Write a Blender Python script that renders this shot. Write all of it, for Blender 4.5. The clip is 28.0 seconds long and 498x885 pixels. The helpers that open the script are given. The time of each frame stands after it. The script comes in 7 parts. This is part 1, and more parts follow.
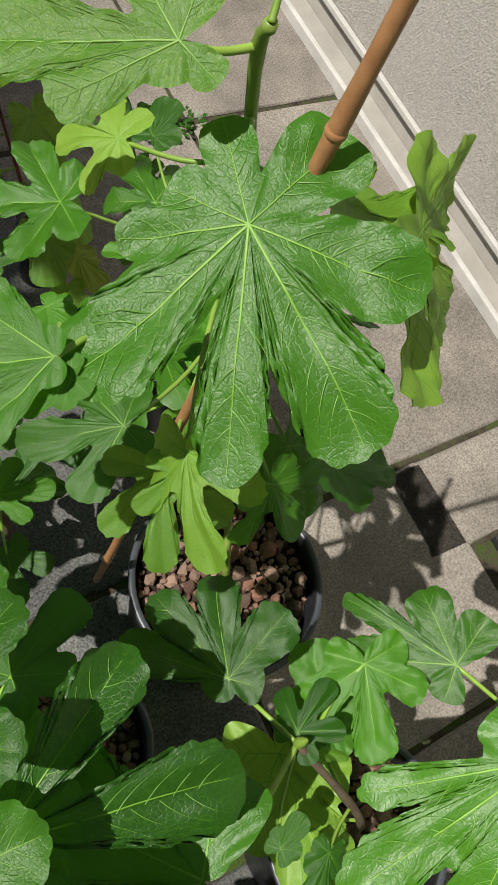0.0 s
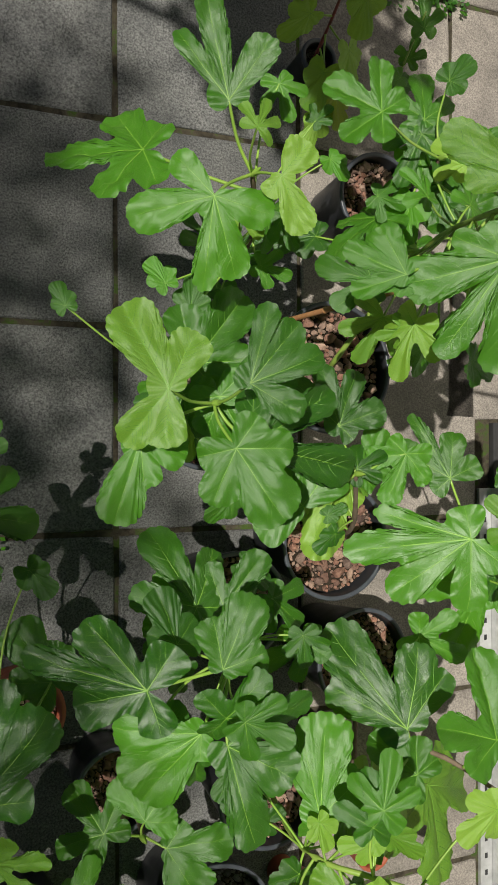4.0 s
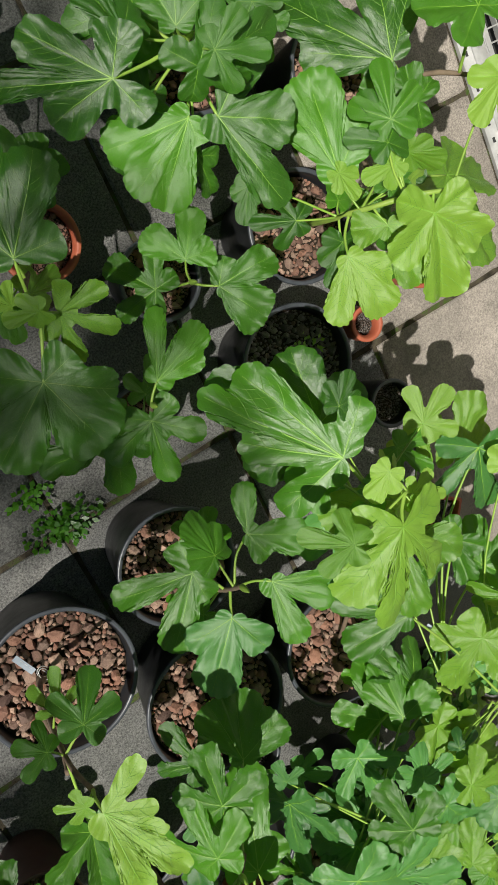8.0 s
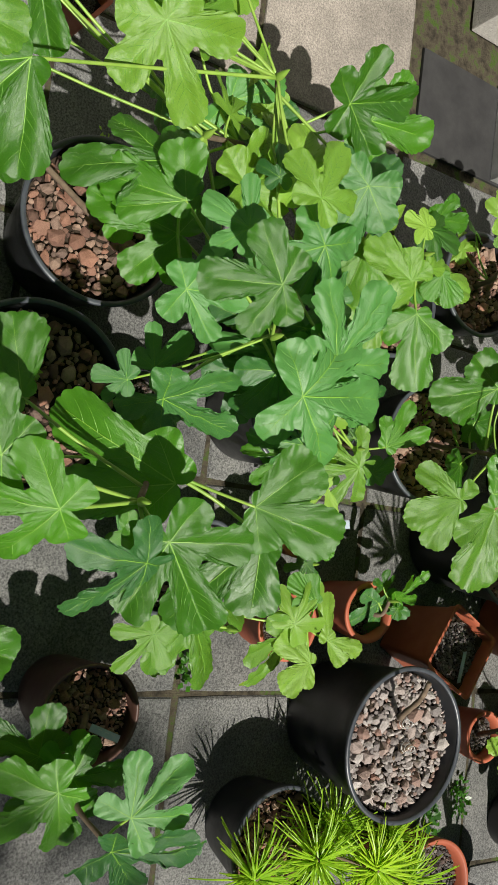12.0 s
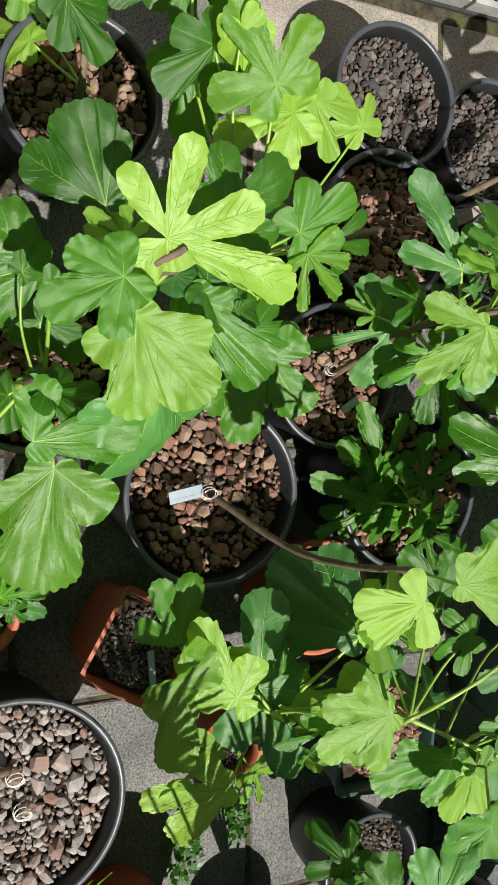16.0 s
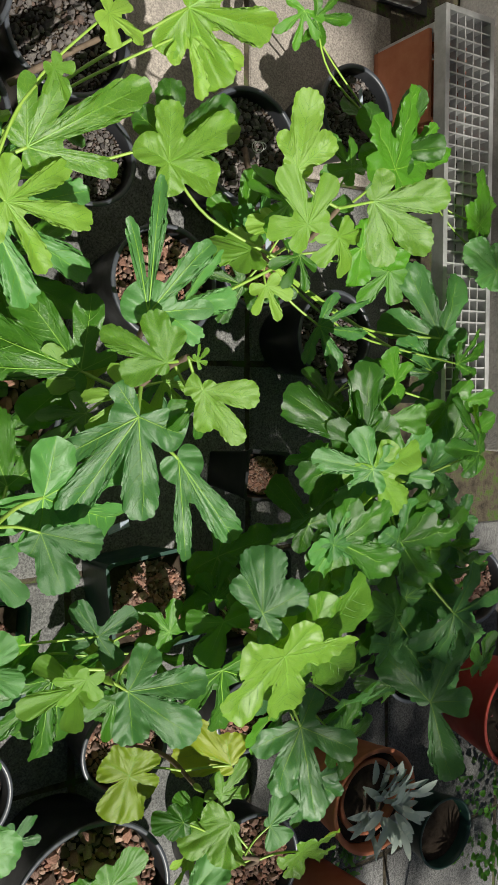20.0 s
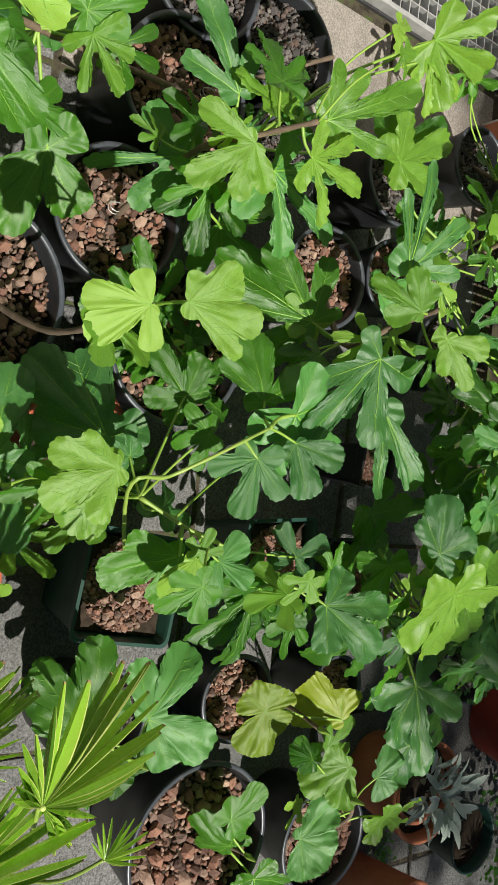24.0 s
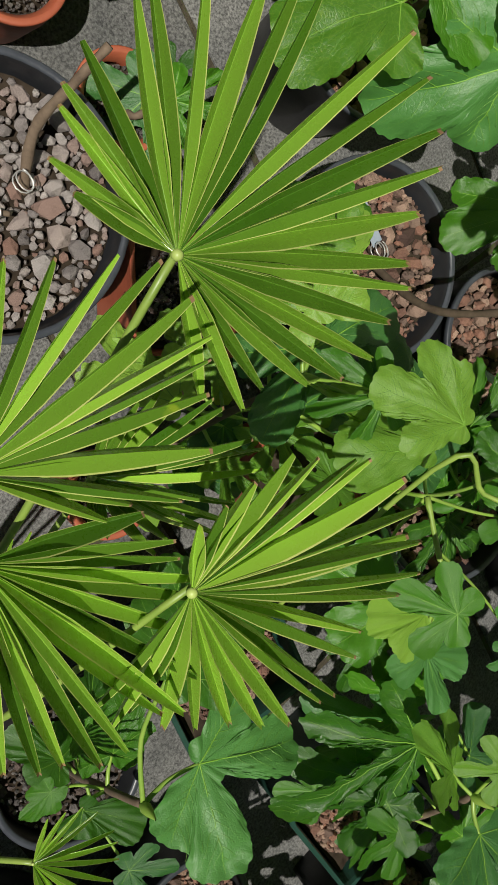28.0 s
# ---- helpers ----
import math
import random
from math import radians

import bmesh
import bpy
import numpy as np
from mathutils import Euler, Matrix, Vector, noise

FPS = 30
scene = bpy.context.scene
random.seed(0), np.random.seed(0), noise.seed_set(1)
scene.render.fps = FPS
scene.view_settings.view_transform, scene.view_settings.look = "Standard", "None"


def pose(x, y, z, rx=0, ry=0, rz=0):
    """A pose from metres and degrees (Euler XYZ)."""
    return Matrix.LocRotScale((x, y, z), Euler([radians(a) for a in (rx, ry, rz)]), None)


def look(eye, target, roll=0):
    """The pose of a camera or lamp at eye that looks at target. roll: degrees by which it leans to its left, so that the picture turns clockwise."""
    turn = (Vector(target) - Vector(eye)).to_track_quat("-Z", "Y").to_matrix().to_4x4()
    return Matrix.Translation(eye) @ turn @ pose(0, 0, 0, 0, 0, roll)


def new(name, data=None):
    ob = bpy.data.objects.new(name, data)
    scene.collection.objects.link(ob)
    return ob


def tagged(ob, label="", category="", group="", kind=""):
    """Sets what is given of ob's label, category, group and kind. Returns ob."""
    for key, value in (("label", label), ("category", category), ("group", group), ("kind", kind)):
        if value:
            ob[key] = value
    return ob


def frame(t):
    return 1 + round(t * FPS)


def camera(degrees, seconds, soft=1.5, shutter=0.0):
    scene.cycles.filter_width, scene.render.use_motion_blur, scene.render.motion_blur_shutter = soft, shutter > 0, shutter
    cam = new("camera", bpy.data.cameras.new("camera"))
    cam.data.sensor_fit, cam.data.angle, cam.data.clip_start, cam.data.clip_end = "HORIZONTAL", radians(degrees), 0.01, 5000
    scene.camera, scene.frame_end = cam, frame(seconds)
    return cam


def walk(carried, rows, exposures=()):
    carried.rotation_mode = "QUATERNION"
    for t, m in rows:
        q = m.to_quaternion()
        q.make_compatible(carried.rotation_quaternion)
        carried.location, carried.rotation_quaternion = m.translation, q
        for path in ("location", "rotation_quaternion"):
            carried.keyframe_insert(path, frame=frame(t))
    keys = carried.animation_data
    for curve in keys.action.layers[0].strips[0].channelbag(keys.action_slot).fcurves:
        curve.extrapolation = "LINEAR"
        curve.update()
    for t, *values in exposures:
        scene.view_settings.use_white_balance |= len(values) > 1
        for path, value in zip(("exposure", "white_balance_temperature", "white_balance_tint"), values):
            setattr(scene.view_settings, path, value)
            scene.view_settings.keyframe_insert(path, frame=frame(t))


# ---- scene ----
# ---- camera and its walk ----
cam = camera(33.85, 28.0, soft=1.25)
# seconds, x, y, z, and the turn in degrees
PATH = [
    (0.0, -0.0164, -0.0745, 1.1591, 26.04, -16.36, -28.34),
    (0.5, -0.0408, -0.0502, 1.1775, 21.03, -22.55, -24.08),
    (1.0, -0.0656, -0.0185, 1.2111, 15.81, -27.74, -17.02),
    (1.5, -0.1051, 0.0225, 1.2619, 10.76, -32.24, -10.16),
    (2.0, -0.1801, 0.0380, 1.3120, 6.94, -34.16, -6.00),
    (2.5, -0.2975, 0.0451, 1.3683, 4.52, -33.10, -3.66),
    (3.0, -0.3715, 0.0090, 1.4394, 2.82, -30.06, -1.81),
    (3.5, -0.4156, -0.0410, 1.4927, 1.53, -26.46, -0.46),
    (5.5, -0.4163, -0.2195, 1.7259, -5.66, -19.72, -3.07),
    (6.0, -0.4396, -0.3068, 1.7416, -7.68, -19.99, -6.88),
    (6.5, -0.4581, -0.3880, 1.7222, -8.73, -20.56, -12.14),
    (7.0, -0.4743, -0.4374, 1.6999, -9.05, -21.16, -17.27),
    (7.5, -0.4899, -0.4810, 1.6455, -9.10, -22.42, -22.30),
    (8.0, -0.4990, -0.5238, 1.5781, -9.15, -24.24, -26.69),
    (8.5, -0.5069, -0.5589, 1.5253, -9.29, -26.58, -30.29),
    (9.0, -0.5243, -0.5966, 1.4691, -9.15, -29.19, -33.75),
    (9.5, -0.5520, -0.6234, 1.4192, -8.40, -31.18, -37.46),
    (10.0, -0.5639, -0.6554, 1.3812, -6.78, -32.17, -42.94),
    (10.5, -0.5631, -0.7347, 1.3515, -6.04, -33.45, -51.63),
    (11.0, -0.5335, -0.8460, 1.3529, -3.48, -34.40, -63.56),
    (11.5, -0.5015, -0.9633, 1.3632, 0.33, -33.78, -75.20),
    (13.5, -0.4648, -1.5009, 1.2898, -1.81, -29.29, -85.70),
    (14.0, -0.4441, -1.6241, 1.2867, -1.88, -29.55, -86.34),
    (14.5, -0.4315, -1.7427, 1.2857, -2.97, -28.78, -86.41),
    (15.0, -0.4112, -1.8599, 1.2762, -3.71, -27.57, -87.26),
    (15.5, -0.3737, -1.9674, 1.2634, -2.93, -27.40, -88.53),
    (16.0, -0.3453, -2.0407, 1.2587, -2.73, -25.75, -89.84),
    (16.5, -0.3477, -2.1424, 1.2277, -2.55, -25.47, -89.55),
    (17.0, -0.3641, -2.2727, 1.2085, -2.71, -26.04, -88.80),
    (17.5, -0.3835, -2.3806, 1.2127, -2.99, -27.11, -88.86),
    (18.0, -0.4033, -2.4510, 1.2134, -3.27, -29.83, -89.16),
    (18.5, -0.4218, -2.4883, 1.2251, -3.74, -31.25, -89.65),
    (19.0, -0.4385, -2.5165, 1.2721, -3.72, -31.56, -89.88),
    (19.5, -0.4530, -2.5330, 1.3509, -3.70, -32.00, -90.23),
    (20.0, -0.4605, -2.5164, 1.4398, -3.94, -33.00, -90.19),
    (20.5, -0.4730, -2.4904, 1.4926, -4.75, -33.81, -89.75),
    (22.5, -0.5318, -2.2621, 1.4220, -4.93, -38.06, -89.86),
    (23.0, -0.5473, -2.1560, 1.4131, -3.47, -37.19, -90.06),
    (23.5, -0.5755, -2.1142, 1.3871, -2.78, -37.55, -87.77),
    (24.0, -0.6676, -2.1130, 1.3385, -3.65, -38.01, -81.22),
    (24.5, -0.7679, -2.0971, 1.3153, -4.82, -37.82, -74.04),
    (25.0, -0.8439, -2.0650, 1.3056, -5.40, -37.75, -66.27),
    (25.5, -0.9275, -2.0373, 1.3102, -5.25, -37.09, -59.34),
    (26.0, -0.9952, -2.0737, 1.2918, -5.56, -36.94, -52.14),
    (26.5, -1.0417, -2.1576, 1.2248, -7.27, -36.61, -44.03),
    (27.0, -1.0730, -2.2282, 1.1318, -5.79, -32.58, -38.69),
    (27.5, -1.0838, -2.2454, 1.0577, -4.94, -30.73, -34.60),
    (28.0, -1.0997, -2.2594, 1.0530, -5.15, -29.71, -31.31),
]
EXPOSURES = [(0.0, 0.20), (1.0, 0.16), (2.0, 0.02), (3.0, 0.06), (6.0, 0.28), (10.0, 0.30), (14.0, 0.58), (17.0, 0.66), (20.0, 0.52), (25.0, 0.52), (27.0, 0.26), (28.0, -0.04)]
walk(cam, [(t, pose(x, y, z, rx, ry, rz)) for t, x, y, z, rx, ry, rz in PATH], EXPOSURES)
# ---- daylight ----
SUN_WAY = Vector((-0.52, 0.07, 0.87)).normalized()
world = bpy.data.worlds.new("daylight")
scene.world = world
world.use_nodes = True
sky = world.node_tree.nodes.new("ShaderNodeTexSky")
sky.sky_type, sky.sun_disc = "NISHITA", False
sky.sun_elevation = math.asin(SUN_WAY.z)
sky.sun_rotation = math.atan2(SUN_WAY.x, SUN_WAY.y)
world.node_tree.nodes["Background"].inputs["Strength"].default_value = 0.018
world.node_tree.links.new(sky.outputs["Color"], world.node_tree.nodes["Background"].inputs["Color"])
sun = new("sun", bpy.data.lights.new("sun", "SUN"))
sun.data.energy, sun.data.angle, sun.data.color = 5.0, radians(0.53), (1.0, 0.95, 0.86)
sun.matrix_world = look(SUN_WAY * 20, (0, 0, 0))


# ---- materials ----
class Nodes:
    """A short way to wire one material."""

    def __init__(self, name, rough=0.6, metal=0.0, specular=0.5):
        self.mat = bpy.data.materials.new(name)
        self.mat.use_nodes = True
        self.tree = self.mat.node_tree
        self.out = self.tree.nodes["Material Output"]
        self.bsdf = self.tree.nodes["Principled BSDF"]
        self.bsdf.inputs["Roughness"].default_value = rough
        self.bsdf.inputs["Metallic"].default_value = metal
        self.bsdf.inputs["Specular IOR Level"].default_value = specular

    def add(self, kind, **values):
        node = self.tree.nodes.new("ShaderNode" + kind)
        for key, value in values.items():
            key = key.replace("_", " ")
            if key in node.inputs:
                node.inputs[key].default_value = value
        return node

    def link(self, a, b):
        self.tree.links.new(a, b)

    def coords(self, kind="Object", scale=None):
        node = self.add("TexCoord")
        return node.outputs[kind]

    def noise(self, scale, detail=6.0, rough=0.6, kind="Object", vector=None):
        node = self.add("TexNoise", Scale=scale, Detail=detail, Roughness=rough)
        self.link(vector or self.coords(kind), node.inputs["Vector"])
        return node.outputs["Fac"]

    def voronoi(self, scale, feature="F1", kind="Object", vector=None, out="Distance"):
        node = self.add("TexVoronoi", Scale=scale)
        node.feature = feature
        self.link(vector or self.coords(kind), node.inputs["Vector"])
        return node.outputs[out]

    def ramp(self, fac, *stops):
        node = self.add("ValToRGB")
        ramp = node.color_ramp
        while len(ramp.elements) < len(stops):
            ramp.elements.new(0.5)
        for element, (place, colour) in zip(ramp.elements, stops):
            element.position = place
            element.color = (*colour, 1) if len(colour) == 3 else colour
        self.link(fac, node.inputs["Fac"])
        return node.outputs["Color"]

    def mix(self, fac, a, b, blend="MIX"):
        node = self.add("Mix")
        node.data_type, node.blend_type = "RGBA", blend
        for value, socket in ((fac, node.inputs[0]), (a, node.inputs[6]), (b, node.inputs[7])):
            if isinstance(value, (int, float)):
                socket.default_value = value
            elif isinstance(value, tuple):
                socket.default_value = (*value, 1)
            else:
                self.link(value, socket)
        return node.outputs[2]

    def maths(self, operation, a, b=0.0):
        node = self.add("Math")
        node.operation = operation
        for value, socket in ((a, node.inputs[0]), (b, node.inputs[1])):
            if isinstance(value, (int, float)):
                socket.default_value = value
            else:
                self.link(value, socket)
        return node.outputs[0]

    def random(self):
        return self.add("ObjectInfo").outputs["Random"]

    def island(self):
        return self.add("NewGeometry").outputs["Random Per Island"]

    def colour(self, socket):
        self.link(socket, self.bsdf.inputs["Base Color"])

    def bump(self, height, strength=0.4, distance=0.002, normal=None):
        node = self.add("Bump", Strength=strength, Distance=distance)
        self.link(height, node.inputs["Height"])
        if normal:
            self.link(normal, node.inputs["Normal"])
        self.link(node.outputs["Normal"], self.bsdf.inputs["Normal"])
        return node.outputs["Normal"]


def concrete(name, dark, light, grit, speck, salt=0.55):
    n = Nodes(name, rough=0.9, specular=0.3)
    pos = n.add("NewGeometry").outputs["Position"]
    base = n.ramp(n.noise(7, 8, 0.65, vector=pos), (0.3, dark), (0.72, light))
    fine = n.noise(260, 3, 0.7, vector=pos)
    base = n.mix(salt, base, n.ramp(fine, (0.35, (0.35, 0.35, 0.35)), (0.65, (1.45, 1.45, 1.42))), "MULTIPLY")
    stain = n.noise(2.3, 5, 0.6, vector=pos)
    base = n.mix(n.ramp(stain, (0.5, (0, 0, 0)), (0.75, (0.5, 0.5, 0.5))), base, speck)
    value = n.add("HueSaturation")
    n.link(base, value.inputs["Color"])
    n.link(n.maths("ADD", n.maths("MULTIPLY", n.random(), 0.3), 0.85), value.inputs["Value"])
    n.colour(value.outputs["Color"])
    n.bump(fine, grit, 0.002)
    return n.mat


GREY_SLAB = concrete("grey_exposed_concrete", (0.085, 0.088, 0.090), (0.185, 0.184, 0.178), 0.9, (0.075, 0.078, 0.07), 0.95)
PALE_SLAB = concrete("pale_concrete", (0.16, 0.145, 0.128), (0.34, 0.305, 0.27), 0.45, (0.13, 0.12, 0.108), 0.65)


def bedding():
    n = Nodes("joint_soil", rough=1.0, specular=0.1)
    pos = n.add("NewGeometry").outputs["Position"]
    n.colour(n.ramp(n.noise(30, 8, 0.7, vector=pos), (0.35, (0.025, 0.022, 0.017)), (0.52, (0.07, 0.06, 0.042)), (0.62, (0.05, 0.085, 0.018))))
    n.bump(n.noise(180, 4, 0.7, vector=pos), 0.9, 0.004)
    return n.mat


JOINT = bedding()


def plaster():
    n = Nodes("rough_cast_plaster", rough=0.95, specular=0.15)
    pos = n.add("NewGeometry").outputs["Position"]
    n.colour(n.mix(0.5, n.ramp(n.noise(4, 6, 0.6, vector=pos), (0.3, (0.42, 0.40, 0.37)), (0.7, (0.53, 0.505, 0.47))),
                   n.ramp(n.noise(120, 5, 0.7, vector=pos), (0.35, (0.30, 0.285, 0.265)), (0.65, (0.58, 0.555, 0.52)))))
    n.bump(n.maths("ADD", n.noise(190, 5, 0.7, vector=pos), n.maths("MULTIPLY", n.voronoi(260, vector=pos), 0.5)), 0.9, 0.0045)
    return n.mat


PLASTER = plaster()


def plain(name, a, b, rough, scale=18.0, bump=0.15, metal=0.0, specular=0.5, fine=220.0):
    n = Nodes(name, rough, metal, specular)
    tint = n.ramp(n.noise(scale, 7, 0.65), (0.3, a), (0.7, b))
    value = n.add("HueSaturation")
    n.link(tint, value.inputs["Color"])
    n.link(n.maths("ADD", n.maths("MULTIPLY", n.random(), 0.24), 0.88), value.inputs["Value"])
    n.colour(value.outputs["Color"])
    wear = n.maths("ADD", n.maths("MULTIPLY", n.noise(scale * 2.5, 5, 0.7), 0.3), rough - 0.15)
    n.link(wear, n.bsdf.inputs["Roughness"])
    n.bump(n.noise(fine, 4, 0.6), bump, 0.001)
    return n.mat


GUTTER = plain("weathered_render", (0.30, 0.28, 0.255), (0.40, 0.38, 0.35), 0.85, 9, 0.3)
EDGE = plain("white_edge_profile", (0.44, 0.43, 0.41), (0.58, 0.565, 0.54), 0.6, 14, 0.1)
ZINC = plain("galvanised_steel", (0.38, 0.385, 0.38), (0.55, 0.555, 0.55), 0.5, 30, 0.1, 0.55)
# near-black for the cover plate, and for shade painted in shafts and slots
PLATE_AND_DEPTH = plain("cover_plate_and_shaft_dark", (0.012, 0.012, 0.013), (0.03, 0.03, 0.03), 0.8, 14, 0.2)
BLACK = plain("black_plastic", (0.010, 0.011, 0.013), (0.022, 0.023, 0.026), 0.42, 12, 0.12)
# lighter and bluer than the black pots: sky reflection put into the rim's colour
SKY_SHEEN_LIP = plain("pot_rim_sky_sheen", (0.030, 0.034, 0.042), (0.060, 0.068, 0.082), 0.38, 30, 0.1)
BROWN = plain("brown_plastic", (0.045, 0.022, 0.016), (0.075, 0.035, 0.026), 0.5, 12, 0.12)
GREEN = plain("dark_green_plastic", (0.008, 0.035, 0.026), (0.014, 0.05, 0.036), 0.45, 12, 0.12)
TERRA = plain("terracotta_plastic", (0.27, 0.062, 0.03), (0.37, 0.10, 0.05), 0.6, 16, 0.15)
CLAY = plain("fired_clay", (0.36, 0.11, 0.05), (0.47, 0.18, 0.09), 0.85, 16, 0.3)
RED = plain("red_plastic", (0.32, 0.035, 0.022), (0.40, 0.06, 0.035), 0.5, 16, 0.1)
SOIL = plain("potting_soil", (0.018, 0.013, 0.009), (0.055, 0.042, 0.03), 1.0, 60, 0.9, 0.0, 0.1, 120)
CANE = plain("bamboo_cane", (0.26, 0.115, 0.045), (0.42, 0.22, 0.10), 0.5, 40, 0.2)
BARK = plain("fig_bark", (0.085, 0.058, 0.038), (0.17, 0.125, 0.085), 0.85, 60, 0.5)
GREEN_STEM = plain("green_stem", (0.16, 0.26, 0.04), (0.26, 0.36, 0.07), 0.45, 40, 0.15)
PETIOLE = plain("yellow_green_petiole", (0.15, 0.29, 0.035), (0.27, 0.40, 0.07), 0.42, 30, 0.1)
TAG = plain("white_plant_label", (0.24, 0.29, 0.35), (0.34, 0.39, 0.45), 0.5, 30, 0.05)
WIRE = plain("tie_wire", (0.45, 0.45, 0.44), (0.62, 0.62, 0.6), 0.35, 30, 0.05, 0.6)


def rock(name, *tones):
    n = Nodes(name, rough=0.92, specular=0.25)
    one = n.ramp(n.island(), *((i / max(1, len(tones) - 1), c) for i, c in enumerate(tones)))
    grain = n.noise(150, 5, 0.75)
    n.colour(n.mix(0.65, one, n.ramp(grain, (0.3, (0.45, 0.43, 0.42)), (0.7, (1.5, 1.48, 1.45))), "MULTIPLY"))
    n.bump(n.noise(320, 4, 0.8), 0.8, 0.003)
    return n.mat


LAVA = rock("red_brown_lava", (0.10, 0.065, 0.055), (0.25, 0.14, 0.105), (0.38, 0.20, 0.14), (0.17, 0.12, 0.10), (0.50, 0.34, 0.26), (0.30, 0.21, 0.165))
DARK_LAVA = rock("dark_lava", (0.07, 0.065, 0.065), (0.14, 0.13, 0.125), (0.24, 0.22, 0.205), (0.10, 0.09, 0.09), (0.17, 0.12, 0.10))
GREY_LAVA = rock("grey_lava", (0.30, 0.27, 0.26), (0.46, 0.42, 0.40), (0.30, 0.18, 0.14), (0.54, 0.50, 0.475), (0.37, 0.34, 0.33), (0.20, 0.18, 0.175))


def foliage(name, dark, light, glow, gloss=0.38, clear=0.40, crinkle=0.55, weave=0.24):
    """A leaf that is glossy above and lets light through."""
    n = Nodes(name, rough=gloss, specular=0.55)
    patch = n.noise(9, 5, 0.6)
    shade = n.maths("MULTIPLY", n.random(), n.random())
    base = n.mix(n.maths("ADD", n.maths("MULTIPLY", n.maths("ADD", shade, n.random()), 0.42), n.maths("MULTIPLY", patch, 0.22)), dark, light)
    spots = n.ramp(n.noise(40, 3, 0.5), (0.72, (0, 0, 0)), (0.78, (0.3, 0.3, 0.3)))
    base = n.mix(spots, base, (light[0] * 1.9, light[1] * 1.25, light[2] * 0.9))
    bent = n.add("VectorMath")
    bent.operation = "ADD"
    wobble = n.add("TexNoise", Scale=14.0, Detail=2.0)
    n.link(n.coords(), wobble.inputs["Vector"])
    shift = n.add("VectorMath")
    shift.operation = "SCALE"
    shift.inputs["Scale"].default_value = 0.035
    n.link(wobble.outputs["Color"], shift.inputs[0])
    n.link(n.coords(), bent.inputs[0])
    n.link(shift.outputs[0], bent.inputs[1])
    net = n.voronoi(30, "DISTANCE_TO_EDGE", vector=bent.outputs[0])
    fine = n.voronoi(85, "DISTANCE_TO_EDGE", vector=bent.outputs[0])
    base = n.mix(n.ramp(net, (0.0, (weave, weave, weave)), (0.07, (0, 0, 0))), base, (light[0] * 1.6, light[1] * 1.3, light[2] * 1.2))
    n.colour(base)
    n.link(n.maths("ADD", n.maths("MULTIPLY", n.noise(120, 4, 0.7), 0.24), gloss - 0.12), n.bsdf.inputs["Roughness"])
    first = n.add("Bump", Strength=crinkle * 0.55, Distance=0.003)
    n.link(n.maths("MINIMUM", net, 0.16), first.inputs["Height"])
    second = n.add("Bump", Strength=crinkle * 0.8, Distance=0.0010)
    n.link(n.maths("ADD", n.maths("MINIMUM", fine, 0.12), n.maths("MULTIPLY", n.noise(240, 3, 0.6), 0.3)), second.inputs["Height"])
    n.link(first.outputs["Normal"], second.inputs["Normal"])
    n.link(second.outputs["Normal"], n.bsdf.inputs["Normal"])
    thin = n.add("BsdfTranslucent")
    n.link(n.mix(0.75, base, glow), thin.inputs["Color"])
    both = n.add("MixShader", Fac=clear)
    n.link(n.bsdf.outputs[0], both.inputs[1])
    n.link(thin.outputs[0], both.inputs[2])
    n.link(both.outputs[0], n.out.inputs["Surface"])
    return n.mat


LEAF = foliage("fig_leaf", (0.008, 0.050, 0.004), (0.072, 0.235, 0.013), (0.24, 0.66, 0.02), 0.37, 0.28)
YOUNG = foliage("young_fig_leaf", (0.040, 0.16, 0.010), (0.27, 0.47, 0.060), (0.56, 0.84, 0.07), 0.38, 0.36)
BLUISH = foliage("blue_green_fig_leaf", (0.010, 0.064, 0.015), (0.085, 0.255, 0.055), (0.22, 0.60, 0.06), 0.40, 0.26)
YELLOWING = foliage("yellowing_fig_leaf", (0.13, 0.23, 0.012), (0.26, 0.34, 0.02), (0.5, 0.62, 0.04))
PALM = foliage("palm_leaflet", (0.016, 0.090, 0.005), (0.34, 0.58, 0.060), (0.44, 0.74, 0.05), 0.28, 0.18, 0.08, 0.0)
PALM_EDGE = plain("palm_leaflet_margin", (0.42, 0.50, 0.12), (0.56, 0.60, 0.20), 0.5, 20, 0.05)
SILVER = foliage("silver_leaf", (0.30, 0.38, 0.33), (0.46, 0.53, 0.47), (0.4, 0.5, 0.4), 0.75, 0.15, 0.3)
GRASSY = foliage("needle_blade", (0.20, 0.40, 0.015), (0.40, 0.62, 0.03), (0.6, 0.8, 0.06), 0.4, 0.4, 0.1)
VEIN = plain("leaf_vein", (0.12, 0.29, 0.02), (0.20, 0.39, 0.04), 0.5, 30, 0.05)
SIDE_VEIN = plain("side_vein", (0.085, 0.23, 0.02), (0.13, 0.30, 0.03), 0.45, 30, 0.05)
PALM_RIB = plain("palm_rib", (0.30, 0.42, 0.09), (0.46, 0.56, 0.16), 0.45, 30, 0.05)
DRY_TIP = plain("dry_leaf_tip", (0.20, 0.11, 0.05), (0.38, 0.25, 0.13), 0.8, 30, 0.1)

# ---- ground, wall and gratings ----
def part(name, bm, material, parent, label="", smooth=False):
    """One bmesh as one mesh object under its thing."""
    me = bpy.data.meshes.new(name)
    bm.to_mesh(me)
    bm.free()
    return mesh_part(name, me, material, parent, label, smooth)


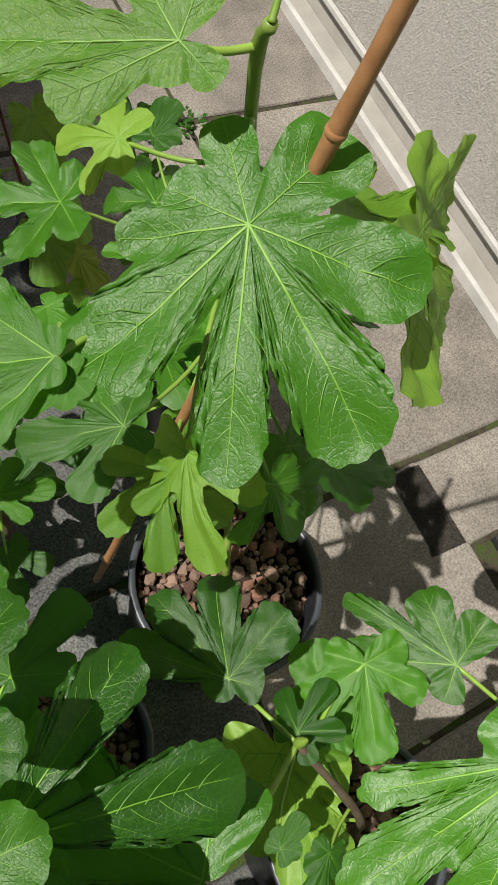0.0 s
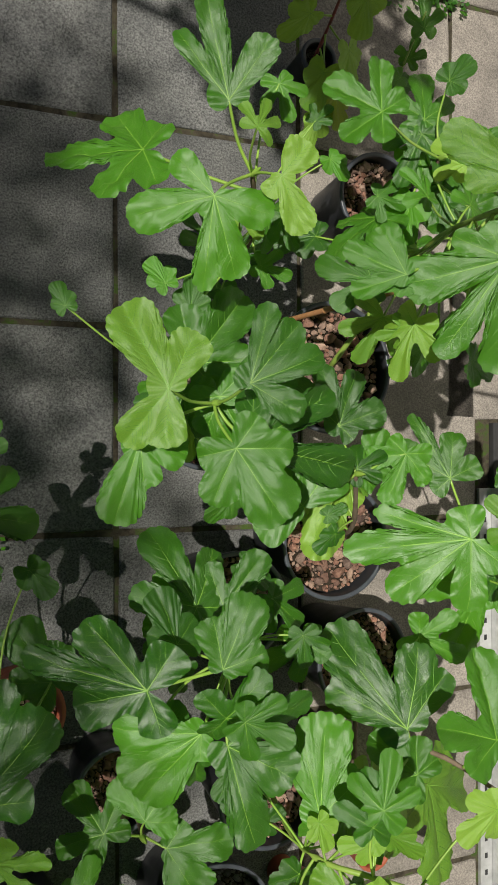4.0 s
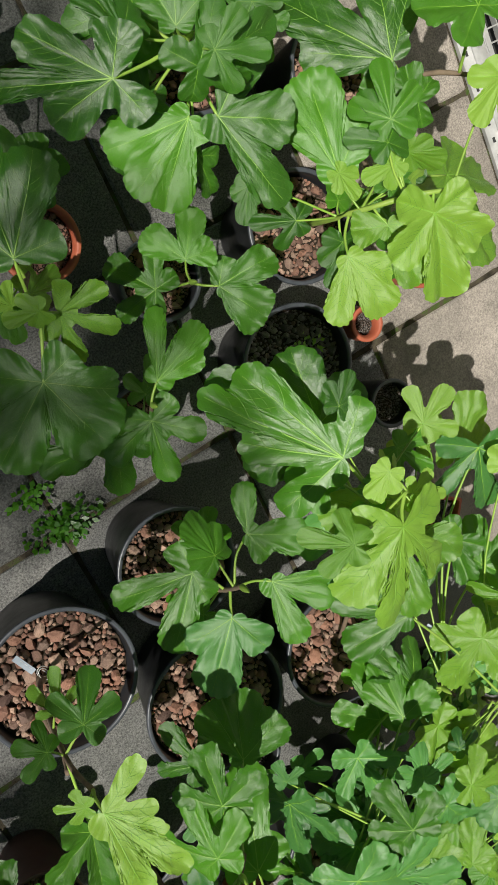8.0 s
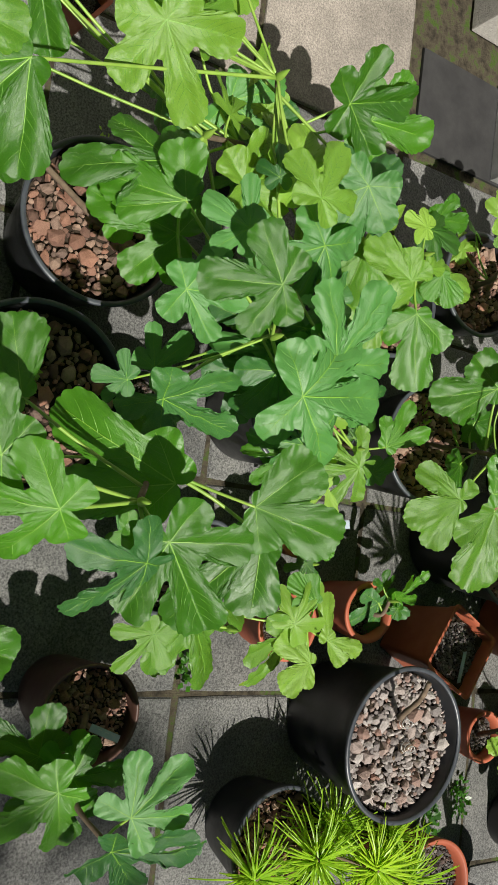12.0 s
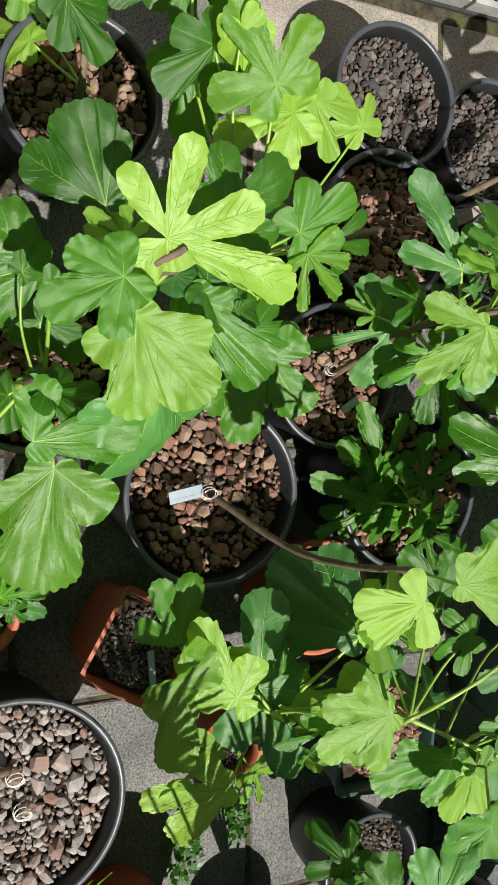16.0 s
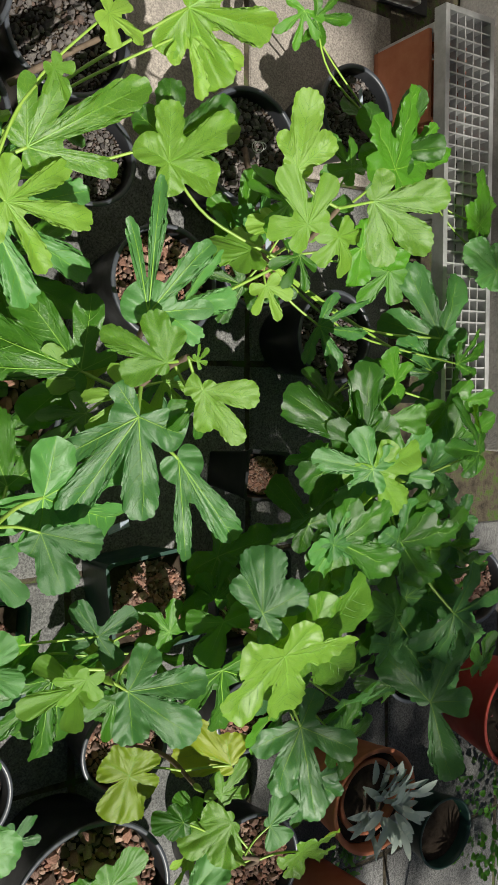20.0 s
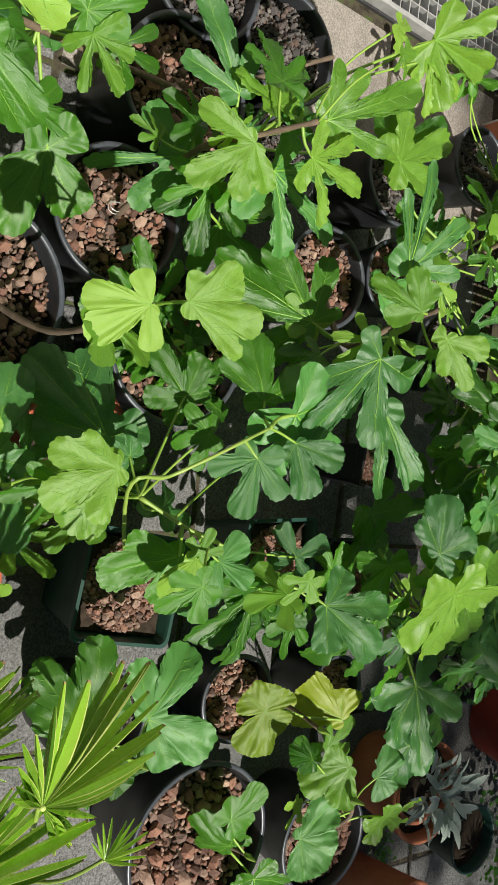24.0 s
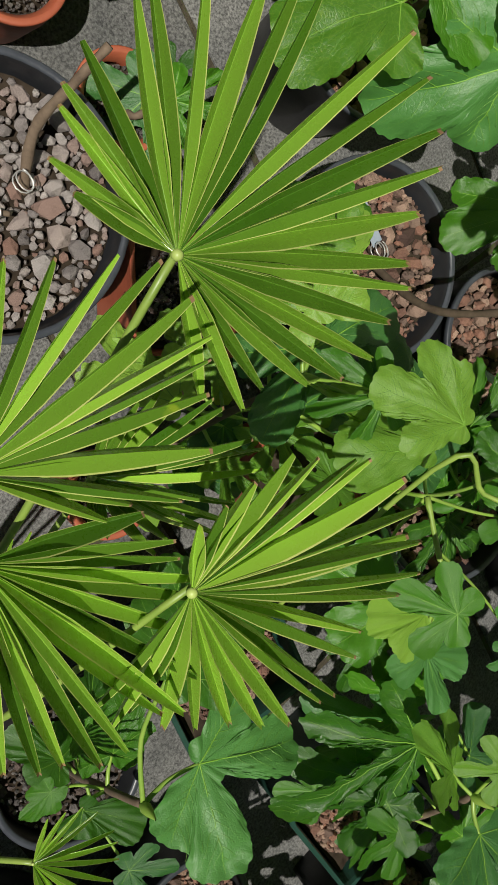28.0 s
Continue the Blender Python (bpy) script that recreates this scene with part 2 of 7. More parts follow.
def mesh_part(name, me, material, parent, label="", smooth=False):
    for m in material if isinstance(material, (list, tuple)) else [material]:
        if m.name not in me.materials:
            me.materials.append(m)
    if smooth:
        me.polygons.foreach_set("use_smooth", [True] * len(me.polygons))
    ob = new(name, me)
    if parent:
        ob.parent = parent
    if label:
        ob["label"] = label
    return ob


def box(bm, low, high, m=None):
    x0, y0, z0 = low
    x1, y1, z1 = high
    v = [bm.verts.new(p) for p in ((x0, y0, z0), (x1, y0, z0), (x1, y1, z0), (x0, y1, z0), (x0, y0, z1), (x1, y0, z1), (x1, y1, z1), (x0, y1, z1))]
    if m:
        for w in v:
            w.co = m @ w.co
    for f in ((0, 3, 2, 1), (4, 5, 6, 7), (0, 1, 5, 4), (1, 2, 6, 5), (2, 3, 7, 6), (3, 0, 4, 7)):
        bm.faces.new([v[i] for i in f])
    return v


def bar(bm, low, high, bevel=0.003):
    """A box with softened edges."""
    one = bmesh.new()
    box(one, low, high)
    bmesh.ops.bevel(one, geom=one.edges[:], offset=bevel, segments=2, affect="EDGES", profile=0.6)
    me = bpy.data.meshes.new("tmp")
    one.to_mesh(me)
    one.free()
    bm.from_mesh(me)
    bpy.data.meshes.remove(me)


def empty(name, place, label, category, group="", kind="", turn=0.0):
    ob = new(name)
    ob.matrix_world = pose(*place, 0, 0, turn)
    return tagged(ob, label, category, group, kind)


WALL_X, END_Y, JOG_X, JOG_Y = 1.215, -4.06, 0.745, -2.42
# the ground under the slabs, out to the horizon
bm = bmesh.new()
for x0, y0, x1, y1 in ((-60, -60, 60, 60),):
    bm.faces.new([bm.verts.new(p) for p in ((x0, y0, -0.006), (x1, y0, -0.006), (x1, y1, -0.006), (x0, y1, -0.006))])
ground = tagged(part("ground", bm, JOINT, None), "dark sandy bedding with moss between the paving slabs", "ground", kind="structure")

# the house wall beside the pots, and its return at the far end
# every stretch of wall: plaster above a stop profile, a plinth and a strip at its foot
def wall_run(name, x, y0, y1, words):
    rows = (("wall", PLASTER, (x, y0, 0.075), (x + 0.3, y1, 2.9), 0.004, words, "wall"),
            ("plaster_stop", EDGE, (x - 0.010, y0, 0.062), (x + 0.1, y1, 0.0745), 0.002, "white stop profile at the plaster's lower edge", "trim"),
            ("wall_base", GUTTER, (x - 0.050, y0, -0.01), (x + 0.1, y1, 0.012), 0.002, "weathered grey strip at the foot of the wall", "trim"),
            ("plinth", GUTTER, (x + 0.004, y0, 0.0125), (x + 0.1, y1, 0.0615), 0.002, "grey rendered plinth below the plaster", "trim"),
            ("edge_strip", EDGE, (x - 0.064, y0, -0.01), (x - 0.0505, y1, 0.024), 0.003, "pale raised edge strip along the wall base", "trim"))
    for kind, material, low, high, soft, label, category in rows:
        bm = bmesh.new()
        bar(bm, low, high, soft)
        tagged(part(name if kind == "wall" else kind, bm, material, None), label, category, kind="structure")


wall_run("wall_east", WALL_X, JOG_Y, 6.0, "light grey rough-cast plaster house wall in sunlight")
wall_run("wall_jog", JOG_X, END_Y, JOG_Y - 0.3, "light grey plaster wall that steps forward beside the gratings")
bm = bmesh.new()
bar(bm, (JOG_X, JOG_Y - 0.299, 0.0), (WALL_X + 0.3, JOG_Y - 0.001, 2.9), 0.004)
tagged(part("wall_return", bm, PLASTER, None), "short plaster return where the wall steps forward", "wall", kind="structure")
bm = bmesh.new()
bar(bm, (-0.62, END_Y - 0.3, 0.0), (JOG_X + 0.3, END_Y - 0.001, 2.9), 0.004)
tagged(part("wall_south", bm, PLASTER, None), "light grey rough-cast plaster wall closing the terrace", "wall", kind="structure")


def grating(place, length, width, turn, label, pitch=0.030, depth=0.028):
    """A steel grating: a frame of flat bars, bearing bars and cross bars."""
    top = empty("floor_grating", place, label, "grating", "steel gratings", turn=turn)
    bm = bmesh.new()
    w = 0.012
    bar(bm, (0, 0, 0), (w, length, depth + 0.003), 0.001)
    bar(bm, (width - w, 0, 0), (width, length, depth + 0.003), 0.001)
    bar(bm, (w, 0, 0), (width - w, w, depth + 0.003), 0.001)
    bar(bm, (w, length - w, 0), (width - w, length, depth + 0.003), 0.001)
    part("frame", bm, ZINC, top)
    count = int((length - 2 * w) / pitch)
    bm = bmesh.new()
    box(bm, (w, -0.0016, 0.004), (width - w, 0.0016, depth))
    bearer = bpy.data.meshes.new("bearing_bar")
    bm.to_mesh(bearer)
    bm.free()
    bearer.materials.append(ZINC)
    for i in range(1, count):
        one = new("bearing_bar", bearer)
        one.parent = top
        one.matrix_local = Matrix.Translation((0, w + (length - 2 * w) * i / count, 0))
    across = max(3, int((width - 2 * w) / pitch))
    for i in range(1, across):
        x = w + (width - 2 * w) * i / across
        bm = bmesh.new()
        box(bm, (x - 0.0014, w, 0.012), (x + 0.0014, length - w, depth - 0.001))
        part("cross_bar", bm, ZINC, top)
    return top


for y in (-1.205, -2.25):
    grating((0.885, y, 0.022), 1.01 if y > -1.3 else 1.04, 0.225, 0, "galvanised steel grating over the light shaft beside the wall")
# where the wall steps forward, two more gratings lie along it
for y, length in ((-3.09, 0.56), (-3.90, 0.80)):
    grating((0.405, y, 0.004), length, 0.225, 0, "galvanised steel grating in the paving where the wall steps forward")
# a flat near-black sheet paints the shaded depth below these gratings
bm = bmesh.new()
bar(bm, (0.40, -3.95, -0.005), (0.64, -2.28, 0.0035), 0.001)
tagged(part("shaft_floor", bm, PLATE_AND_DEPTH, None), "near-black sheet standing for the shaft's shade under the second run of gratings", "shaft", kind="structure")
# the slotted angle that carries the gratings
bm = bmesh.new()
bar(bm, (0.848, -2.26, -0.005), (0.882, -0.185, 0.006), 0.001)
bar(bm, (0.8825, -2.26, -0.005), (0.8845, -0.185, 0.05), 0.0005)
shaft_frame = tagged(part("shaft_frame", bm, ZINC, None), "perforated zinc angle along the light shaft", "trim", kind="structure")
# thin near-black boxes paint the dark inside each slot
for i in range(52):
    bm = bmesh.new()
    box(bm, (0.860, -2.24 + i * 0.0395, 0.0062), (0.867, -2.24 + i * 0.0395 + 0.012, 0.0072))
    part("slot", bm, PLATE_AND_DEPTH, shaft_frame)
bm = bmesh.new()
bar(bm, (0.885, -0.185, -0.005), (1.135, -0.03, 0.012), 0.003)
tagged(part("cover_plate", bm, PLATE_AND_DEPTH, None), "dark cover plate at the end of the light shaft", "plate", kind="structure")
# shade of the light shaft, put in as a near-black sheet
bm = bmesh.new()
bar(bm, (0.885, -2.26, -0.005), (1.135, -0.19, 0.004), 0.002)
tagged(part("shaft_floor", bm, PLATE_AND_DEPTH, None), "near-black sheet standing for the light shaft's shade under the gratings", "shaft", kind="structure")
# the raised grating at the end wall
end_grating = grating((0.31, -3.93, 0.19), 0.82, 0.145, 90, "raised steel grating step along the end wall", 0.024, 0.03)
for x in (-0.49, -0.1, 0.28):
    bm = bmesh.new()
    s = x - 0.31
    bar(bm, (0.02, -s - 0.012, -0.19), (0.05, -s + 0.012, -0.001), 0.002)
    bar(bm, (0.10, -s - 0.012, -0.19), (0.13, -s + 0.012, -0.001), 0.002)
    part("leg", bm, ZINC, end_grating)

# ---- pots and what fills them ----
def lathe(bm, profile, segments=44, m=None, squash=None):
    """Turns a profile of (radius, height) about the upright axis."""
    rings = []
    for r, z in profile:
        ring = []
        for i in range(segments):
            a = 2 * math.pi * i / segments
            p = Vector((r * math.cos(a), r * math.sin(a), z))
            ring.append(bm.verts.new(m @ p if m else p))
        rings.append(ring)
    for a, b in zip(rings, rings[1:]):
        for i in range(segments):
            j = (i + 1) % segments
            bm.faces.new((a[i], a[j], b[j], b[i]))
    return rings


def gravel_mesh(name, seed, count, size, material):
    """A bed of broken stones that fills a disc of radius 1; heights are in the same unit."""
    rng = random.Random(seed)
    base = bmesh.new()
    bmesh.ops.create_icosphere(base, subdivisions=1, radius=1.0)
    shape = [v.co.copy() for v in base.verts]
    faces = [[v.index for v in f.verts] for f in base.faces]
    base.free()
    verts, polys = [], []
    placed = []
    tries = 0
    while len(placed) < count and tries < count * 30:
        tries += 1
        r, a = math.sqrt(rng.random()) * 0.985, rng.random() * 2 * math.pi
        early = tries / (count * 30)
        s = size * (rng.choice((0.9, 1.1, 1.35, 1.6)) if early < 0.02 else rng.choice((0.5, 0.7, 0.9, 1.1)) if early < 0.25 else rng.choice((0.38, 0.5, 0.65))) * rng.uniform(0.85, 1.15)
        x, y = r * math.cos(a), r * math.sin(a)
        if r + s * 0.75 > 1.0:
            continue
        if any((x - u) ** 2 + (y - v) ** 2 < (0.70 * (s + w)) ** 2 for u, v, w in placed):
            continue
        placed.append((x, y, s))
    for x, y, s in placed:
        turn = Euler((rng.random() * 6.3, rng.random() * 6.3, rng.random() * 6.3)).to_matrix()
        stretch = Vector((rng.uniform(0.8, 1.3), rng.uniform(0.75, 1.1), rng.uniform(0.55, 0.95)))
        off = Vector((rng.random(), rng.random(), rng.random())) * 40
        n0 = len(verts)
        z = rng.uniform(-0.45, 0.45) * s
        cuts = [(Vector((rng.gauss(0, 1), rng.gauss(0, 1), rng.gauss(0, 1))).normalized(), rng.uniform(0.5, 0.85)) for _ in range(7)]
        for c in shape:
            k = 1 + 0.40 * noise.noise(c * 1.7 + off)
            q = c * k
            for cut, reach in cuts:
                over = q.dot(cut) - reach
                if over > 0:
                    q = q - cut * over
            p = turn @ Vector((q.x * stretch.x, q.y * stretch.y, q.z * stretch.z)) * s * 1.12
            verts.append((x + p.x, y + p.y, z + p.z))
        polys += [[n0 + i for i in f] for f in faces]
    me = bpy.data.meshes.new(name)
    me.from_pydata(verts, [], polys)
    me.materials.append(material)
    return me


GRAVEL = {
    "lava": [gravel_mesh("lava_gravel", 3 + i, 420, 0.092, LAVA) for i in range(3)],
    "dark": [gravel_mesh("dark_gravel", 13 + i, 420, 0.074, DARK_LAVA) for i in range(2)],
    "grey": [gravel_mesh("grey_gravel", 23, 520, 0.078, GREY_LAVA)],
    "fine": [gravel_mesh("fine_gravel", 33, 300, 0.055, DARK_LAVA)],
}
pot_rng = random.Random(5)


def fill(top, r, z, kind):
    """Soil and, over it, a bed of stones."""
    bm = bmesh.new()
    rings = lathe(bm, [(r * f, z + 0.004 * math.sin(7 * f) - 0.006) for f in (1.0, 0.75, 0.5, 0.25, 0.02)], 24)
    bm.faces.new(rings[-1])
    part("soil", bm, SOIL, top, smooth=True)
    if kind != "soil":
        me = pot_rng.choice(GRAVEL[kind])
        ob = tagged(new("gravel", me), kind="stuff")
        ob.parent = top
        ob.matrix_local = pose(0, 0, z, 0, 0, pot_rng.random() * 360) @ Matrix.Diagonal((r, r, r, 1))


SHADES = {"black": BLACK, "brown": BROWN, "terracotta": TERRA, "clay": CLAY, "red": RED, "green": GREEN}
WORDS = {"lava": "red-brown lava gravel", "dark": "dark lava gravel", "grey": "grey and rust lava gravel", "fine": "fine dark grit", "soil": "bare potting soil"}


def round_pot(x, y, width, height=0.19, shade="black", inside="lava", sunk=0.025, lean=(0, 0), word=""):
    """A tapered pot with a rolled lip, a stepped collar and drainage holes hidden below."""
    r, h = width / 2, height
    what = {"black": "black plastic nursery pot", "brown": "brown plastic nursery pot", "terracotta": "terracotta-coloured plastic pot",
            "clay": "fired clay flower pot", "red": "red plastic flower pot", "green": "dark green plastic pot"}[shade]
    top = empty("flower_pot", (x, y, 0.0), (word + " " if word else "") + what + " filled with " + WORDS[inside], "flower pot", "pots on the terrace")
    if lean != (0, 0):
        top.matrix_world = pose(x, y, r * math.sin(radians(abs(lean[0]))) * 0.8, lean[0], 0, lean[1])
    thick = 0.0028 if shade in ("black", "brown", "green") else 0.006
    lip = 0.005 if shade in ("black", "brown", "green") else 0.008
    collar = 0.028 if shade in ("black", "brown", "green") else 0.034
    s = h - collar
    wall = [(r * 0.76, 0.0), (r * 0.775, 0.004), (r * 0.90, s * 0.72), (r * 0.935, s - 0.004), (r * 0.955, s), (r * 0.975, h - 0.008), (r, h - 0.006), (r, h - 0.001),
            (r - 0.0015, h), (r - lip + 0.001, h), (r - lip, h - 0.001), (r - lip - thick, h - 0.008), (r * 0.955 - thick, s), (r * 0.925 - thick, s - 0.006), (r * 0.87 - thick, s * 0.6)]
    bm = bmesh.new()
    rings = lathe(bm, wall, 56)
    bm.faces.new(list(reversed(rings[0])))
    part("body", bm, SHADES[shade], top, smooth=True)
    if shade == "black":
        # ring over the lip that carries the painted sky highlight
        bm = bmesh.new()
        lathe(bm, [(r + 0.0003, h - 0.0075), (r + 0.0022, h - 0.006), (r + 0.0022, h - 0.0005), (r + 0.0012, h + 0.001), (r - lip, h + 0.001), (r - lip - 0.0012, h - 0.0015)], 56)
        part("rim", bm, SKY_SHEEN_LIP, top, "rolled rim coloured blue-grey for the sky's reflection", smooth=True)
    z = h - sunk
    part_r = r * (0.76 + 0.195 * min(1.0, z / s)) - thick - 0.003
    fill(top, part_r, z, inside)
    return top


def square_pot(x, y, width, height=0.16, shade="terracotta", inside="fine", turn=0.0, sunk=0.02, word=""):
    """A square tapered pot with rounded corners and a flat lip."""
    what = {"black": "square black plastic pot", "terracotta": "square terracotta-coloured plastic pot", "green": "square dark green plastic pot"}[shade]
    top = empty("square_pot", (x, y, 0.0), (word + " " if word else "") + what + " filled with " + WORDS[inside], "flower pot", "pots on the terrace", turn=turn)
    h, a = height, width / 2
    bm = bmesh.new()
    rings = []
    for half, z in ((a * 0.74, 0), (a * 0.9, h - 0.026), (a * 0.93, h - 0.024), (a * 0.965, h - 0.004), (a, h - 0.004), (a, h), (a - 0.006, h), (a - 0.008, h - 0.005), (a * 0.9 - 0.004, h - 0.03), (a * 0.82, h * 0.5)):
        ring = []
        for cx, cy, a0 in ((1, 1, 0), (-1, 1, 90), (-1, -1, 180), (1, -1, 270)):
            c = half * 0.16
            for k in range(5):
                t = radians(a0 + k * 22.5)
                ring.append(bm.verts.new((cx * (half - c) + c * math.cos(t), cy * (half - c) + c * math.sin(t), z)))
        rings.append(ring)
    for p, q in zip(rings, rings[1:]):
        for i in range(20):
            j = (i + 1) % 20
            bm.faces.new((p[i], p[j], q[j], q[i]))
    bm.faces.new(list(reversed(rings[0])))
    part("body", bm, SHADES[shade], top)
    z, half = h - sunk, a * 0.88 - 0.004
    bm = bmesh.new()
    bmesh.ops.create_grid(bm, x_segments=8, y_segments=8, size=half)
    for v in bm.verts:
        v.co.z = z - 0.004 + 0.005 * noise.noise(v.co * 60)
    part("soil", bm, SOIL, top, smooth=True)
    if inside != "soil":
        me = pot_rng.choice(GRAVEL[inside])
        for k in range(2):
            ob = tagged(new("gravel", me), kind="stuff")
            ob.parent = top
            ob.matrix_local = pose(0, 0, z - 0.002 * k, 0, 0, 45 + 90 * k + pot_rng.random() * 20) @ Matrix.Diagonal((half * 1.0, half * 1.0, half * 1.0, 1))
    return top


# ---- fig leaves ----
def blade_outline(lobes, core, count, teeth, span, seed):
    """The rim of a blade as (angle, radius): the outermost of its blunt lobes, each broadest near its end, with rounded teeth."""
    ang = -math.pi / 2 + 2 * math.pi * (np.arange(900) + 0.5) / 900
    rad = np.arange(0.02, 1.03, 0.006)
    reach = np.array([core(a) for a in ang])
    for angle, length, breadth, start in lobes:
        half, mid = length * (1 - start) / 2, length * (1 + start) / 2
        c, s = np.cos(ang - angle)[:, None], np.sin(ang - angle)[:, None]
        u = (rad * c - mid) / half
        wide = breadth * np.clip(0.96 + 0.36 * u, 0.3, 2)
        inside = (np.abs(u) < 1) & (c > 0.4) & (np.abs(u) ** 3.0 + np.abs(rad * s / wide) ** 2.2 < 1)
        reach = np.maximum(reach, (rad * inside).max(axis=1))
    for _ in range(3):
        reach = 0.25 * np.roll(reach, 1) + 0.5 * reach + 0.25 * np.roll(reach, -1)
    x, y = reach * np.cos(ang), reach * np.sin(ang)
    step = np.hypot(np.diff(x, append=x[0]), np.diff(y, append=y[0]))
    run = np.concatenate(([0.0], np.cumsum(step)))
    total = run[-1]
    at = np.linspace(0, total, count, endpoint=False)
    px, py = np.interp(at, run, np.append(x, x[0])), np.interp(at, run, np.append(y, y[0]))
    tx, ty = np.roll(px, -1) - np.roll(px, 1), np.roll(py, -1) - np.roll(py, 1)
    size = np.hypot(tx, ty) + 1e-9
    rim = []
    for i in range(count):
        r = math.hypot(px[i], py[i])
        fade = min(1.0, max(0.0, (r - 0.42) / 0.2))
        swing = noise.noise(Vector((px[i] * 3.1, py[i] * 3.1, seed * 1.7)))
        wave = abs(math.sin(math.pi * (at[i] / span + 0.8 * noise.noise(Vector((at[i] * 2.0, seed, 0))))))
        push = fade * (teeth * (wave ** 0.8 - 0.6) * (1 + 1.2 * noise.noise(Vector((at[i] * 3.0, 5.0, seed)))) + 0.03 * swing)
        qx, qy = px[i] + push * ty[i] / size[i], py[i] - push * tx[i] / size[i]
        rim.append((math.atan2(qy, qx), math.hypot(qx, qy)))
    return rim


def tube_ring(bm, path, radii, sides=6):
    rings = []
    for i, p in enumerate(path):
        a, b = path[max(0, i - 1)], path[min(len(path) - 1, i + 1)]
        q = (b - a).to_track_quat("Z", "Y").to_matrix()
        rings.append([bm.verts.new(p + q @ Vector((radii[i] * math.cos(2 * math.pi * k / sides), radii[i] * math.sin(2 * math.pi * k / sides), 0))) for k in range(sides)])
    for a, b in zip(rings, rings[1:]):
        for i in range(sides):
            j = (i + 1) % sides
            bm.faces.new((a[i], a[j], b[j], b[i]))
    bm.faces.new(list(reversed(rings[0])))
    bm.faces.new(rings[-1])


def fig_blade(name, seed, kind, material, droop=0.16, wave=0.035, fold=0.05, curl=0.0, fine=True):
    """A fig leaf of length 1 from its petiole to its tip along +y: round-ended toothed lobes, veins, a quilted blade."""
    rng = random.Random(seed)
    d = radians
    j = lambda s: rng.uniform(-s, s)
    tipdrop = None
    if kind == "five":
        lobes = [(d(90 + j(5)), 1.0, 0.175 + j(0.02), 0.22), (d(40 + j(6)), 0.86 + j(0.09), 0.170 + j(0.02), 0.20), (d(140 + j(6)), 0.86 + j(0.09), 0.170 + j(0.02), 0.20),
                 (d(-16 + j(8)), 0.55 + j(0.08), 0.16, 0.08), (d(196 + j(8)), 0.55 + j(0.08), 0.16, 0.08)]
        depth, waist, teeth = 0.31, 0.1, 0.024
    elif kind == "three":
        lobes = [(d(90 + j(5)), 1.0, 0.215 + j(0.025), 0.16), (d(33 + j(7)), 0.80 + j(0.1), 0.19 + j(0.02), 0.15), (d(147 + j(7)), 0.80 + j(0.1), 0.19 + j(0.02), 0.15),
                 (d(-27 + j(7)), 0.46 + j(0.07), 0.18, 0.0), (d(207 + j(7)), 0.46 + j(0.07), 0.18, 0.0)]
        depth, waist, teeth = 0.36, 0.1, 0.018
    elif kind == "shallow":
        lobes = [(d(90 + j(5)), 1.0, 0.25, 0.10), (d(36 + j(6)), 0.72 + j(0.08), 0.21, 0.10), (d(144 + j(6)), 0.72 + j(0.08), 0.21, 0.10),
                 (d(-24 + j(6)), 0.45 + j(0.06), 0.19, 0.0), (d(204 + j(6)), 0.45 + j(0.06), 0.19, 0.0)]
        depth, waist, teeth = 0.42, 0.1, 0.015
    elif kind == "deep":
        lobes = [(d(90 + j(5)), 1.0, 0.135 + j(0.02), 0.18), (d(44 + j(7)), 0.86 + j(0.1), 0.125 + j(0.02), 0.18), (d(136 + j(7)), 0.86 + j(0.1), 0.125 + j(0.02), 0.18),
                 (d(-6 + j(8)), 0.56 + j(0.1), 0.12, 0.10), (d(186 + j(8)), 0.56 + j(0.1), 0.12, 0.10)]
        depth, waist, teeth = 0.24, 0.1, 0.032
    elif isinstance(kind, tuple):
        # a leaf with lobes of its own: angle, length and half breadth of each
        lobes = [(d(angle), length, breadth * 0.92, 0.12) for angle, length, breadth in kind]
        depth, waist, teeth = 0.25, 0.0, 0.021
    else:
        lobes = [(d(90 + j(5)), 1.0, 0.31, 0.04), (d(38 + j(6)), 0.62 + j(0.08), 0.22, 0.02), (d(142 + j(6)), 0.62 + j(0.08), 0.22, 0.02), (d(-22), 0.44, 0.19, 0.0), (d(202), 0.44, 0.19, 0.0)]
        depth, waist, teeth = 0.46, 0.1, 0.013

    def core(a):
        back = 0.5 + 0.5 * math.cos(a + math.pi / 2)
        return depth * (1 - 0.93 * back**7) * (0.82 + 0.18 * math.sin(a))

    count = 216 if fine else 120
    phase, ripple = rng.random() * 6, rng.choice((5, 6, 7))
    tipdrop = tipdrop or [rng.uniform(0.5, 1.5) for _ in lobes]
    tilts = [rng.uniform(-0.22, 0.22) * (0.3 if isinstance(kind, tuple) else 0.8) for _ in lobes]

    def nearest(a):
        near = min(range(len(lobes)), key=lambda i: abs(math.remainder(a - lobes[i][0], 2 * math.pi)))
        return near, math.remainder(a - lobes[near][0], 2 * math.pi)

    def pinch(a, r):
        """Draws the flanks of a lobe in at its waist, so that the bays between lobes are round."""
        near, off = nearest(a)
        gap = min(abs(math.remainder(lobes[near][0] - other[0], 2 * math.pi)) for i, other in enumerate(lobes) if i != near) / 2
        k = min(1.0, abs(off) / gap)
        bump = math.exp(-(((r - depth * 1.28) / 0.17) ** 2))
        return a - math.copysign(waist * gap * math.sin(math.pi * k) * 0.5 * bump, off)

    def height(x, y):
        r = math.hypot(x, y)
